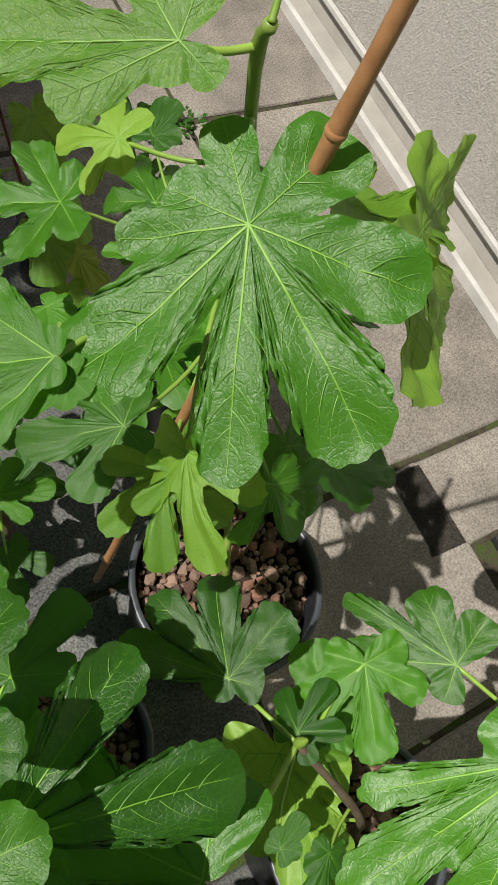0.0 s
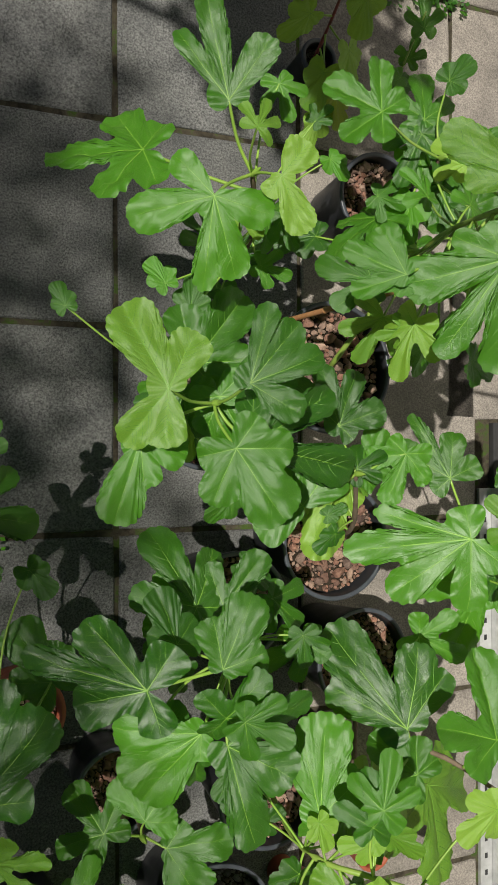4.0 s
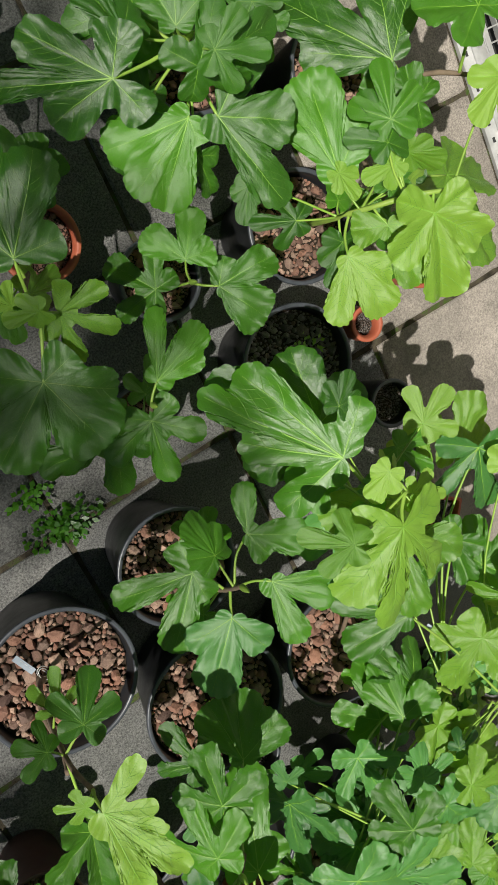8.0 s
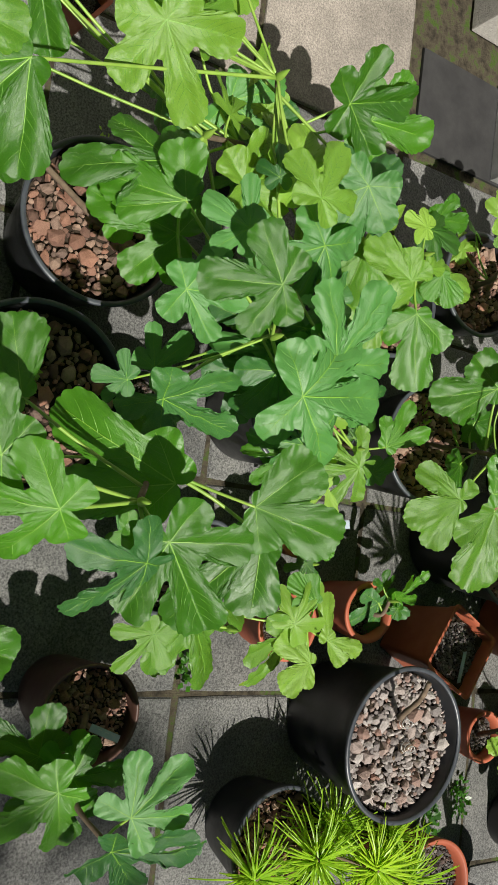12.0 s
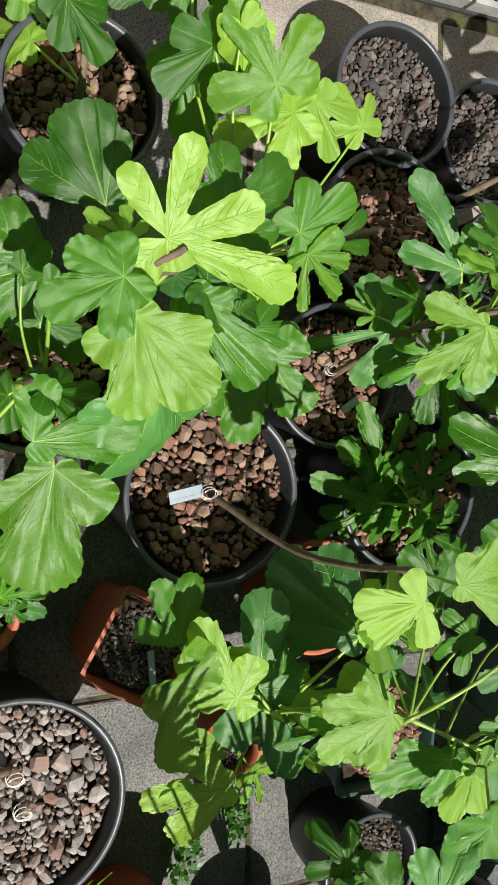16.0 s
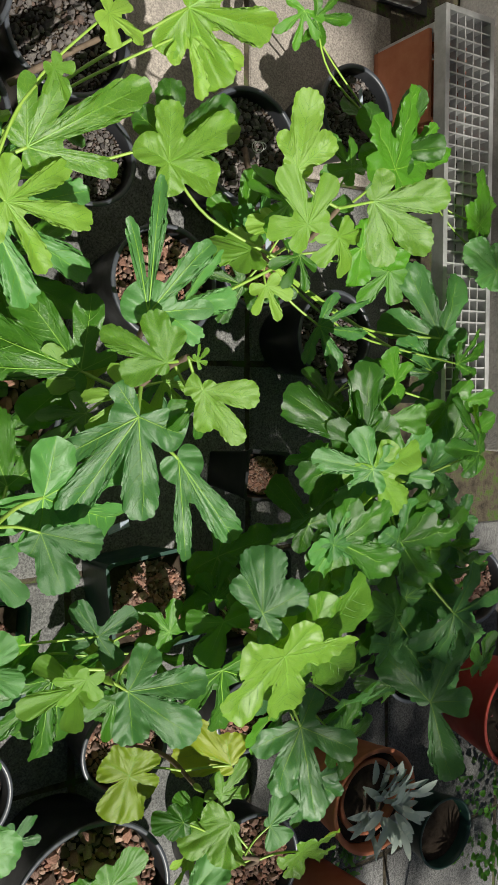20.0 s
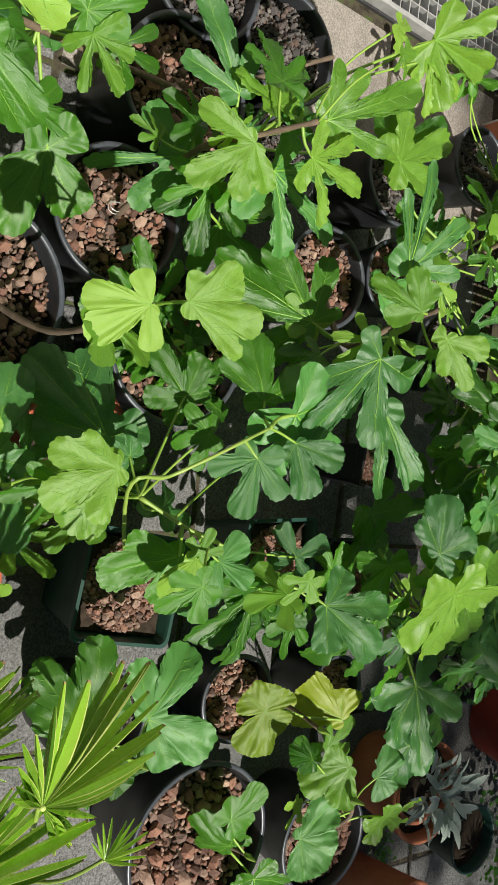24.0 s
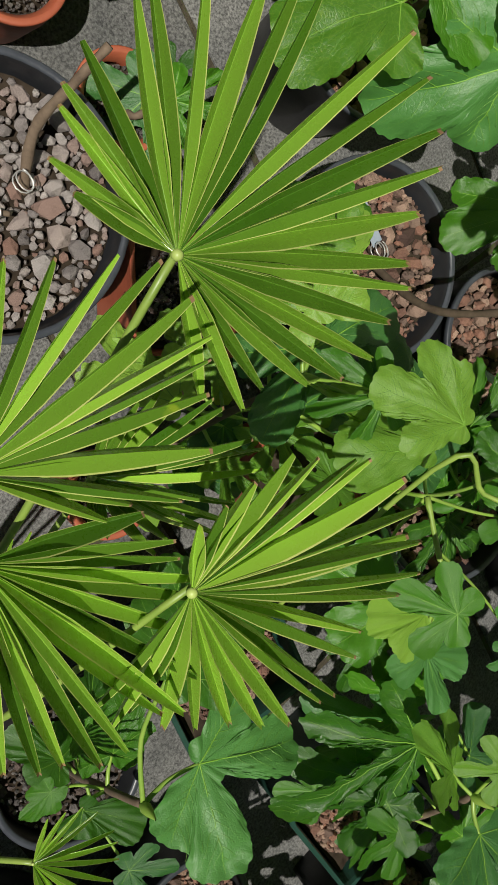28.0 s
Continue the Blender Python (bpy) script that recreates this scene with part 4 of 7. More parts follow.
leaves(tree, nodes, [
    ((LEAF, ((59, 1.00, 0.18), (90, 1.00, 0.19), (24, 0.91, 0.20), (-26, 0.79, 0.25), (-90, 0.31, 0.16))), 0.205, -0.052, 0.470, 135, -14, 0.100, -11, 1.0),
    ("three", 0.244, -0.118, 0.458, 29, 16, 0.053, -10),
    ("round", 0.180, -0.186, 0.478, 24, 16, 0.032, -9),
    ("round", 0.289, -0.131, 0.398, 71, 5, 0.084, -18),
    ("three", 0.325, -0.095, 0.471, -108, -4, 0.087, 18),
    ((LEAF, ((90, 1.00, 0.33), (166, 0.47, 0.22), (11, 0.45, 0.24))), 0.101, -0.164, 0.550, 127, -19, 0.159, -14, 1.0),
    ("round_young", 0.253, -0.132, 0.360, -93, 1, 0.143, 19),
])
tree = fig_tree(0.097, -0.032, 0.170, "fig tree with broad leaves in full sun")
nodes = stem(tree, [(0.097, -0.032, 0.170), (0.043, -0.012, 0.396), (-0.041, -0.027, 0.581)], 0.0058, 0.0034, BARK)
bud(tree, -0.041, -0.027, 0.581)
nodes = nodes[len(nodes) // 3:]
understory(tree, nodes, ("five", "round", "shallow", "shallow_young", "three", "three_young",), 7)
leaves(tree, nodes, [
    ((LEAF, ((90, 1.00, 0.16), (64, 0.94, 0.19), (37, 0.94, 0.19), (-17, 0.70, 0.21))), -0.042, -0.010, 0.699, 77, 4, 0.099, -20, 1.0),
    ((YOUNG, ((90, 1.00, 0.29), (-158, 0.73, 0.19), (35, 0.65, 0.23), (-122, 0.61, 0.22))), -0.127, -0.015, 0.662, 117, -9, 0.113, -14, 1.0),
    ((LEAF, ((90, 1.00, 0.27), (112, 0.56, 0.22), (-180, 0.55, 0.24))), -0.143, -0.073, 0.600, -108, -1, 0.107, 15, 1.0),
    ("round", -0.052, -0.084, 0.681, -57, 12, 0.103, 15),
    ("round", -0.020, -0.016, 0.550, -65, 10, 0.094, 16),
    ("round", -0.203, 0.107, 0.450, 112, -9, 0.037, -17),
    ("shallow", -0.021, 0.037, 0.450, 54, 10, 0.127, -16),
    ("three", -0.054, -0.011, 0.500, -107, -4, 0.096, 18),
    ("round", 0.087, -0.166, 0.330, -137, -13, 0.057, 14),
    ("round", 0.027, -0.037, 0.400, 55, 10, 0.046, -16),
])
leaves(tree, nodes, [
    ("shallow", 0.037, 0.013, 0.560, 27, 16, 0.072, -10),
    ("five", -0.006, -0.079, 0.620, -22, 18, 0.141, 5),
])
tree = fig_tree(0.149, -0.371, 0.180, "dense fig tree with overlapping dark leaves")
nodes = stem(tree, [(0.149, -0.371, 0.180), (0.069, -0.387, 0.360), (0.011, -0.386, 0.507)], 0.0058, 0.0034, BARK)
bud(tree, 0.011, -0.386, 0.507)
nodes = nodes[len(nodes) // 3:]
understory(tree, nodes, ("round", "three",), 7)
leaves(tree, nodes, [
    ((LEAF, ((90, 1.00, 0.32), (124, 0.68, 0.26), (43, 0.59, 0.24))), -0.019, -0.375, 0.554, 69, 8, 0.106, -17, 1.0),
    ((LEAF, ((90, 1.00, 0.11), (60, 0.74, 0.18), (121, 0.58, 0.20), (-15, 0.41, 0.19), (-143, 0.38, 0.16))), -0.115, -0.398, 0.528, 160, -15, 0.168, -6, 1.0),
    ((LEAF, ((90, 1.00, 0.21), (137, 0.70, 0.26), (-155, 0.68, 0.21))), 0.001, -0.490, 0.520, -76, 7, 0.145, 18, 1.0),
    ((LEAF, ((90, 1.00, 0.24), (111, 0.99, 0.27), (58, 0.96, 0.27), (149, 0.30, 0.24))), -0.030, -0.475, 0.500, -151, -15, 0.128, 10, 1.0),
    ("three", -0.016, -0.424, 0.620, -23, 18, 0.069, 6),
    ("round", -0.086, -0.465, 0.461, -94, 0, 0.110, 19),
    ("round", -0.002, -0.372, 0.357, 107, -7, 0.109, -17),
    ("round", -0.064, -0.349, 0.500, 105, -7, 0.081, -18),
    ("three", -0.007, -0.318, 0.420, 116, -10, 0.135, -16),
    ("three", 0.036, -0.322, 0.420, 55, 9, 0.103, -16),
    ("three", -0.025, -0.430, 0.580, 1, 19, 0.112, -2),
    ("three", 0.153, -0.369, 0.450, -84, 4, 0.053, 18),
    ("three", -0.020, -0.523, 0.450, -142, -14, 0.084, 13),
])
leaves(tree, nodes, [
    ("three", 0.125, -0.319, 0.400, -48, 14, 0.072, 12),
    ("round", 0.077, -0.265, 0.400, -38, 16, 0.053, 10),
    ("three", 0.177, -0.392, 0.420, -158, -17, 0.084, 9),
])
tree = fig_tree(0.412, -0.494, 0.180, "fig tree with one branch reaching out over the grating")
nodes = stem(tree, [(0.412, -0.494, 0.180), (0.306, -0.716, 0.350), (0.332, -0.559, 0.480), (0.439, -0.617, 0.560)], 0.0052, 0.0034, BARK)
nodes += stem(tree, [(0.497, -0.312, 0.500), (0.459, -0.216, 0.600)], 0.0036, 0.0026, GREEN_STEM)
nodes = nodes[len(nodes) // 3:]
understory(tree, nodes, ("five", "round", "three", "three_young",), 7)
leaves(tree, nodes, [
    ((LEAF, ((90, 1.00, 0.21), (113, 0.71, 0.17), (42, 0.67, 0.18), (13, 0.55, 0.12))), 0.312, -0.520, 0.490, 125, -18, 0.195, -19, 1.0),
    ((LEAF, ((90, 1.00, 0.14), (68, 0.78, 0.08), (119, 0.78, 0.16), (170, 0.56, 0.15), (-135, 0.33, 0.14), (4, 0.27, 0.16))), 0.382, -0.223, 0.557, -174, -26, 0.194, 12, 1.0),
    ((LEAF, ((90, 1.00, 0.11), (117, 0.90, 0.18), (54, 0.62, 0.18), (-4, 0.45, 0.18), (-170, 0.29, 0.14))), 0.404, -0.135, 0.478, 116, -17, 0.122, -20, 1.0),
    ((LEAF, ((90, 1.00, 0.29), (108, 0.76, 0.22), (45, 0.60, 0.25))), 0.162, -0.630, 0.485, 84, -3, 0.151, -23, 1.0),
    ("three", 0.208, -0.589, 0.584, 77, 3, 0.080, -19),
    ("three", 0.378, -0.505, 0.617, 101, -5, 0.130, -18),
    ("three", 0.474, -0.139, 0.653, 107, -7, 0.122, -17),
    ("three_young", 0.480, -0.280, 0.576, -119, -8, 0.072, 17),
    ("three_young", 0.423, -0.166, 0.635, 79, 2, 0.052, -19),
    ("three_young", 0.447, -0.156, 0.586, 157, -18, 0.029, -6),
    ("three_young", 0.476, -0.212, 0.600, -19, 18, 0.040, 4),
    ("three_young", 0.433, -0.209, 0.600, 128, -13, 0.065, -13),
])
leaves(tree, nodes, [
    ("three", 0.537, -0.318, 0.400, -108, -4, 0.149, 18),
    ("three", 0.399, -0.405, 0.400, -29, 17, 0.092, 7),
])
tree = fig_tree(-0.214, -0.539, 0.110, "fig with two long-stalked round leaves in a terracotta pot")
nodes = stem(tree, [(-0.214, -0.539, 0.110), (-0.307, -0.584, 0.350), (-0.322, -0.621, 0.440)], 0.0052, 0.0034, BARK)
nodes = nodes[len(nodes) // 3:]
understory(tree, nodes, ("five", "five_young", "round", "shallow", "shallow_young", "three",), 4)
leaves(tree, nodes, [
    ((LEAF, ((90, 1.00, 0.24), (59, 0.92, 0.23), (123, 0.73, 0.21), (7, 0.45, 0.18))), -0.319, -0.539, 0.461, 82, -2, 0.159, -10, 1.0),
    ("five_young", -0.295, -0.629, 0.435, -47, 14, 0.084, 12),
    ("shallow_young", -0.322, -0.613, 0.459, 174, -19, 0.053, -0),
    ((LEAF, ((90, 1.00, 0.37), (163, 0.92, 0.39), (-158, 0.77, 0.23), (20, 0.54, 0.30), (-109, 0.44, 0.26))), -0.361, -0.702, 0.440, -145, -3, 0.135, 11, 1.0),
    ("round", -0.188, -0.452, 0.250, 126, -13, 0.114, -14),
    ("five", -0.331, -0.177, 0.350, -12, 19, 0.108, 2),
    ("five", -0.329, -0.206, 0.380, -94, 0, 0.106, 19),
    ("shallow", -0.304, -0.091, 0.400, 68, 6, 0.052, -18),
    ("round", -0.229, -0.266, 0.300, -54, 13, 0.054, 14),
])
tree = fig_tree(-0.054, -0.685, 0.130, "small fig tree with three-lobed leaves")
nodes = stem(tree, [(-0.054, -0.685, 0.130), (-0.043, -0.704, 0.227), (-0.059, -0.694, 0.306)], 0.0058, 0.0034, BARK)
bud(tree, -0.059, -0.694, 0.306)
nodes = nodes[len(nodes) // 3:]
leaves(tree, nodes, [
    ((LEAF, ((90, 1.00, 0.31), (159, 0.96, 0.34), (29, 0.61, 0.31))), -0.065, -0.653, 0.347, 55, 4, 0.081, -16, 1.0),
    ((LEAF, ((90, 1.00, 0.27), (29, 0.91, 0.40), (140, 0.46, 0.27))), -0.019, -0.720, 0.309, 3, 16, 0.108, -8, 1.0),
    ("three", -0.120, -0.677, 0.311, 128, -13, 0.090, -14),
])
tree = fig_tree(-0.201, -0.890, 0.120, "slender fig tree with narrow lobed leaves")
nodes = stem(tree, [(-0.201, -0.890, 0.120), (-0.222, -0.877, 0.260), (-0.225, -0.822, 0.374)], 0.0058, 0.0034, BARK)
bud(tree, -0.225, -0.822, 0.374)
nodes = nodes[len(nodes) // 3:]
understory(tree, nodes, ("deep", "three",), 2)
leaves(tree, nodes, [
    ((LEAF, ((90, 1.00, 0.22), (130, 0.98, 0.15), (72, 0.72, 0.20))), -0.195, -0.799, 0.350, 24, 8, 0.118, -14, 1.0),
    ("three", -0.288, -0.842, 0.332, -172, -18, 0.140, 4),
    ("three", -0.233, -0.849, 0.353, -98, -1, 0.111, 19),
])
tree = fig_tree(0.218, -0.713, 0.180, "fig tree with pale sunlit leaves on a horizontal branch")
nodes = stem(tree, [(0.218, -0.713, 0.180), (0.154, -0.693, 0.450), (0.212, -0.699, 0.550), (0.268, -0.715, 0.580)], 0.0052, 0.0034, GREEN_STEM)
nodes = nodes[len(nodes) // 3:]
understory(tree, nodes, ("round", "round_young", "shallow_young", "three", "three_young",), 6)
leaves(tree, nodes, [
    ((YOUNG, ((90, 1.00, 0.31), (149, 0.64, 0.28), (-23, 0.55, 0.28))), 0.186, -0.727, 0.520, -86, 10, 0.102, 23, 1.0),
    ((YOUNG, ((90, 1.00, 0.31), (43, 0.96, 0.23), (121, 0.70, 0.26))), 0.116, -0.744, 0.500, -80, 13, 0.108, 20, 1.0),
    ("three", 0.199, -0.616, 0.572, 85, -0, 0.077, -19),
    ("shallow_young", 0.152, -0.630, 0.500, -70, 8, 0.048, 17),
    ("shallow_young", 0.227, -0.734, 0.580, -100, -2, 0.136, 19),
    ("three_young", 0.561, -0.759, 0.198, -81, 5, 0.207, 18),
    ("shallow_young", 0.214, -0.649, 0.550, -179, -19, 0.054, 2),
    ("round_young", 0.238, -0.642, 0.550, -40, 15, 0.062, 11),
    ("round", 0.323, -0.589, 0.500, 140, -15, 0.090, -11),
    ("shallow_young", 0.376, -0.603, 0.620, -144, -14, 0.072, 12),
    ("round", 0.087, -0.598, 0.340, -122, -9, 0.062, 17),
])
tree = fig_tree(-0.062, -1.512, 0.180, "vigorous fig tree with a broad shaded leaf and pale young ones")
nodes = stem(tree, [(-0.062, -1.512, 0.180), (-0.029, -1.251, 0.400), (-0.036, -1.060, 0.580)], 0.0052, 0.0034, BARK)
nodes += stem(tree, [(-0.053, -1.048, 0.660), (-0.047, -1.014, 0.700)], 0.0036, 0.0026, GREEN_STEM)
nodes = nodes[len(nodes) // 3:]
understory(tree, nodes, ("five_young", "round_young", "shallow", "shallow_blue", "shallow_young", "three", "three_young",), 6)
leaves(tree, nodes, [
    ("shallow", -0.044, -0.898, 0.605, 44, 12, 0.053, -14),
    ("shallow_blue", -0.045, -1.033, 0.597, -35, 16, 0.049, 9),
    ("three_young", -0.158, -1.020, 0.728, 141, -16, 0.074, -10),
    ("five_young", -0.080, -1.046, 0.716, -110, -5, 0.160, 18),
    ("shallow_blue", -0.022, -1.113, 0.459, -109, -5, 0.182, 18),
    ("three_young", 0.136, -1.047, 0.488, 27, 16, 0.076, -10),
    ("shallow_young", -0.046, -1.033, 0.700, -47, 14, 0.022, 12),
    ("shallow", -0.091, -0.996, 0.550, -160, -17, 0.078, 8),
    ((LEAF, ((90, 1.00, 0.11), (74, 0.85, 0.15), (105, 0.66, 0.12), (156, 0.54, 0.12), (7, 0.40, 0.12))), -0.069, -0.968, 0.602, 128, -26, 0.225, -12, 1.0),
    ("shallow", -0.039, -0.946, 0.500, 134, -14, 0.185, -12),
    ((YOUNG, ((90, 1.00, 0.29), (46, 0.98, 0.30), (156, 0.65, 0.33), (116, 0.21, 0.20))), -0.011, -1.070, 0.559, -135, -8, 0.109, 29, 1.0),
    ((YOUNG, ((90, 1.00, 0.21), (162, 0.76, 0.25), (60, 0.46, 0.16))), -0.023, -1.147, 0.570, -106, 11, 0.127, 29, 1.0),
])
leaves(tree, nodes, [
    ("round_young", -0.060, -0.976, 0.700, -147, -15, 0.047, 12),
])
tree = fig_tree(-0.282, -1.156, 0.180, "fig tree with five broad leaves in a wide pot")
nodes = stem(tree, [(-0.282, -1.156, 0.180), (-0.274, -1.143, 0.374), (-0.267, -1.084, 0.533)], 0.0058, 0.0034, BARK)
bud(tree, -0.267, -1.084, 0.533)
nodes = nodes[len(nodes) // 3:]
understory(tree, nodes, ("five", "round", "round_blue", "shallow", "three",), 3)
leaves(tree, nodes, [
    ((LEAF, ((90, 1.00, 0.34), (-173, 0.88, 0.23), (49, 0.53, 0.27))), -0.215, -1.034, 0.500, -29, 23, 0.090, -3, 1.0),
    ((LEAF, ((90, 1.00, 0.23), (138, 0.94, 0.20), (161, 0.92, 0.12))), -0.214, -1.123, 0.500, -96, 16, 0.107, 20, 1.0),
    ((LEAF, ((90, 1.00, 0.25), (33, 0.98, 0.18), (-56, 0.41, 0.25), (133, 0.37, 0.19))), -0.307, -1.061, 0.452, -132, 1, 0.131, 21, 1.0),
    ((BLUISH, ((90, 1.00, 0.32), (48, 0.66, 0.20), (155, 0.58, 0.23))), -0.293, -1.142, 0.490, -134, 2, 0.123, 23, 1.0),
    ("shallow", -0.317, -1.148, 0.420, -166, -18, 0.084, 6),
])
tree = fig_tree(-0.323, -1.640, 0.120, "dense fig tree with dark glossy leaves")
nodes = stem(tree, [(-0.323, -1.640, 0.120), (-0.413, -1.557, 0.375), (-0.478, -1.451, 0.583)], 0.0058, 0.0034, BARK)
bud(tree, -0.478, -1.451, 0.583)
nodes = nodes[len(nodes) // 3:]
understory(tree, nodes, ("round", "three", "three_blue",), 5)
leaves(tree, nodes, [
    ((LEAF, ((90, 1.00, 0.40), (117, 0.97, 0.35), (40, 0.84, 0.32))), -0.387, -1.331, 0.530, 63, -18, 0.104, -18, 1.0),
    ("three", -0.453, -1.290, 0.635, 83, 1, 0.101, -19),
    ("three", -0.494, -1.346, 0.645, 89, -2, 0.100, -19),
    ((LEAF, ((90, 1.00, 0.22), (129, 0.84, 0.21), (55, 0.40, 0.17), (167, 0.32, 0.14))), -0.452, -1.518, 0.529, 62, -22, 0.164, -22, 1.0),
    ("three", -0.515, -1.480, 0.605, -140, -13, 0.118, 13),
    ("three_blue", -0.538, -1.458, 0.605, 134, -14, 0.096, -12),
    ((LEAF, ((90, 1.00, 0.32), (149, 0.85, 0.32), (30, 0.52, 0.26))), -0.465, -1.660, 0.480, -108, 27, 0.118, 18, 1.0),
    ("three", -0.440, -1.373, 0.420, 107, -7, 0.092, -17),
    ((LEAF, ((90, 1.00, 0.17), (130, 0.62, 0.22))), -0.503, -1.702, 0.440, 145, -25, 0.174, 20, 1.0),
    ("three", -0.514, -1.502, 0.450, -103, -3, 0.067, 19),
])
tree = fig_tree(-0.561, -1.221, 0.180, "fig tree with two bare tied stems and a leafy tip")
nodes = stem(tree, [(-0.561, -1.221, 0.180), (-0.592, -1.182, 0.240), (-0.592, -1.137, 0.550), (-0.577, -1.133, 0.660)], 0.0052, 0.0034, BARK)
nodes = nodes[len(nodes) // 3:]
understory(tree, nodes, ("deep", "deep_young", "three", "three_young",), 3)
leaves(tree, nodes, [
    ((YOUNG, ((90, 1.00, 0.13), (63, 0.94, 0.15), (108, 0.62, 0.09), (-179, 0.60, 0.12), (130, 0.51, 0.09))), -0.577, -1.137, 0.708, -65, 23, 0.127, -5, 1.0),
    ("three_young", -0.593, -1.134, 0.680, 157, -18, 0.040, -6),
    ("three", -0.617, -1.260, 0.550, -102, -2, 0.103, 19),
])
tree = fig_tree(-0.806, -1.612, 0.150, "small fig plant with grey-green leaves in a brown pot")
nodes = stem(tree, [(-0.806, -1.612, 0.150), (-0.881, -1.558, 0.260), (-0.920, -1.579, 0.340)], 0.0052, 0.0034, BARK)
nodes = nodes[len(nodes) // 3:]
understory(tree, nodes, ("five_blue", "three",), 3)
leaves(tree, nodes, [
    ("three", -0.841, -1.515, 0.232, 67, 6, 0.105, -18),
    ("three", -0.858, -1.549, 0.278, -76, 6, 0.083, 18),
    ("three", -0.873, -1.528, 0.288, 134, -14, 0.128, -12),
    ("five_blue", -0.874, -1.589, 0.389, -40, 16, 0.103, 11),
    ("three", -0.860, -1.552, 0.240, -11, 19, 0.064, 2),
    ("five_blue", -0.935, -1.592, 0.340, -98, -1, 0.139, 19),
    ("three", -0.897, -1.530, 0.240, 101, -5, 0.057, -18),
])
tree = fig_tree(-0.665, -2.005, 0.090, "small fig with pale and yellow-veined leaves")
nodes = stem(tree, [(-0.665, -2.005, 0.090), (-0.670, -1.961, 0.178), (-0.645, -1.939, 0.250)], 0.0058, 0.0034, BARK)
bud(tree, -0.645, -1.939, 0.250)
nodes = nodes[len(nodes) // 3:]
leaves(tree, nodes, [
    ("five_young", -0.656, -1.908, 0.245, 170, -19, 0.123, -2),
    ((YOUNG, ((90, 1.00, 0.39), (171, 0.91, 0.35), (-154, 0.56, 0.25))), -0.701, -1.940, 0.270, 52, -11, 0.074, -4, 1.0),
    ((YOUNG, ((90, 1.00, 0.24), (-19, 0.92, 0.22), (-54, 0.70, 0.22))), -0.662, -1.969, 0.270, 6, -3, 0.078, -12, 1.0),
    ((LEAF, ((90, 1.00, 0.28), (59, 0.77, 0.26), (144, 0.69, 0.28))), -0.602, -1.931, 0.280, 53, -9, 0.065, -7, 1.0),
])
tree = fig_tree(-0.611, -1.730, 0.090, "small fig with mottled leaves")
nodes = stem(tree, [(-0.611, -1.730, 0.090), (-0.611, -1.745, 0.229), (-0.638, -1.728, 0.343)], 0.0058, 0.0034, BARK)
bud(tree, -0.638, -1.728, 0.343)
nodes = nodes[len(nodes) // 3:]
leaves(tree, nodes, [
    ("three_young", -0.649, -1.606, 0.353, 148, -17, 0.074, -8),
    ("three_young", -0.627, -1.680, 0.316, -146, -15, 0.145, 12),
    ("three_young", -0.639, -1.898, 0.270, -27, 17, 0.081, 7),
])
tree = fig_tree(0.172, -1.835, 0.110, "shrubby fig with blue-green leaves in the sun")
nodes = stem(tree, [(0.172, -1.835, 0.110), (0.118, -1.721, 0.318), (0.087, -1.609, 0.488)], 0.0058, 0.0034, BARK)
bud(tree, 0.087, -1.609, 0.488)
nodes = nodes[len(nodes) // 3:]
understory(tree, nodes, ("deep_young", "round_blue", "round_young", "three", "three_blue", "three_young",), 8)
leaves(tree, nodes, [
    ((LEAF, ((90, 1.00, 0.17), (60, 0.94, 0.21), (131, 0.90, 0.24))), -0.053, -1.282, 0.554, 143, -32, 0.129, 3, 1.0),
    ("three_young", 0.067, -1.430, 0.528, -135, -12, 0.124, 14),
    ("three_young", 0.093, -1.460, 0.518, -61, 11, 0.071, 15),
    ("three_young", 0.262, -1.730, 0.248, -158, -17, 0.106, 9),
    ("three_blue", -0.033, -1.639, 0.475, 11, 18, 0.047, -5),
    ("three_young", -0.060, -1.679, 0.517, -20, 18, 0.083, 5),
    ("three_blue", -0.035, -1.756, 0.450, -42, 15, 0.118, 11),
    ("round_blue", -0.009, -1.768, 0.500, 174, -19, 0.112, -0),
    ("three_blue", -0.102, -1.723, 0.477, 167, -19, 0.128, -3),
    ("three_blue", -0.263, -1.749, 0.500, -27, 17, 0.127, 7),
    ("round_young", 0.256, -1.200, 0.489, 42, 13, 0.070, -14),
    ("three", 0.193, -1.831, 0.350, -67, 9, 0.130, 16),
    ("three", 0.195, -1.894, 0.330, -86, 3, 0.128, 18),
])
leaves(tree, nodes, [
    ("three_young", 0.173, -1.418, 0.500, 151, -17, 0.081, -7),
    ("three_young", 0.213, -1.485, 0.500, -53, 13, 0.073, 14),
    ("three_young", 0.202, -1.487, 0.450, -87, 3, 0.112, 18),
    ("deep_young", 0.245, -1.496, 0.500, 154, -18, 0.068, -6),
])
tree = fig_tree(-0.145, -1.877, 0.120, "shrubby fig with small blue-green leaves")
nodes = stem(tree, [(-0.145, -1.877, 0.120), (-0.172, -1.783, 0.318), (-0.246, -1.653, 0.481)], 0.0058, 0.0034, BARK)
bud(tree, -0.246, -1.653, 0.481)
nodes = nodes[len(nodes) // 3:]
understory(tree, nodes, ("deep", "deep_blue", "deep_young", "three", "three_blue",), 8)
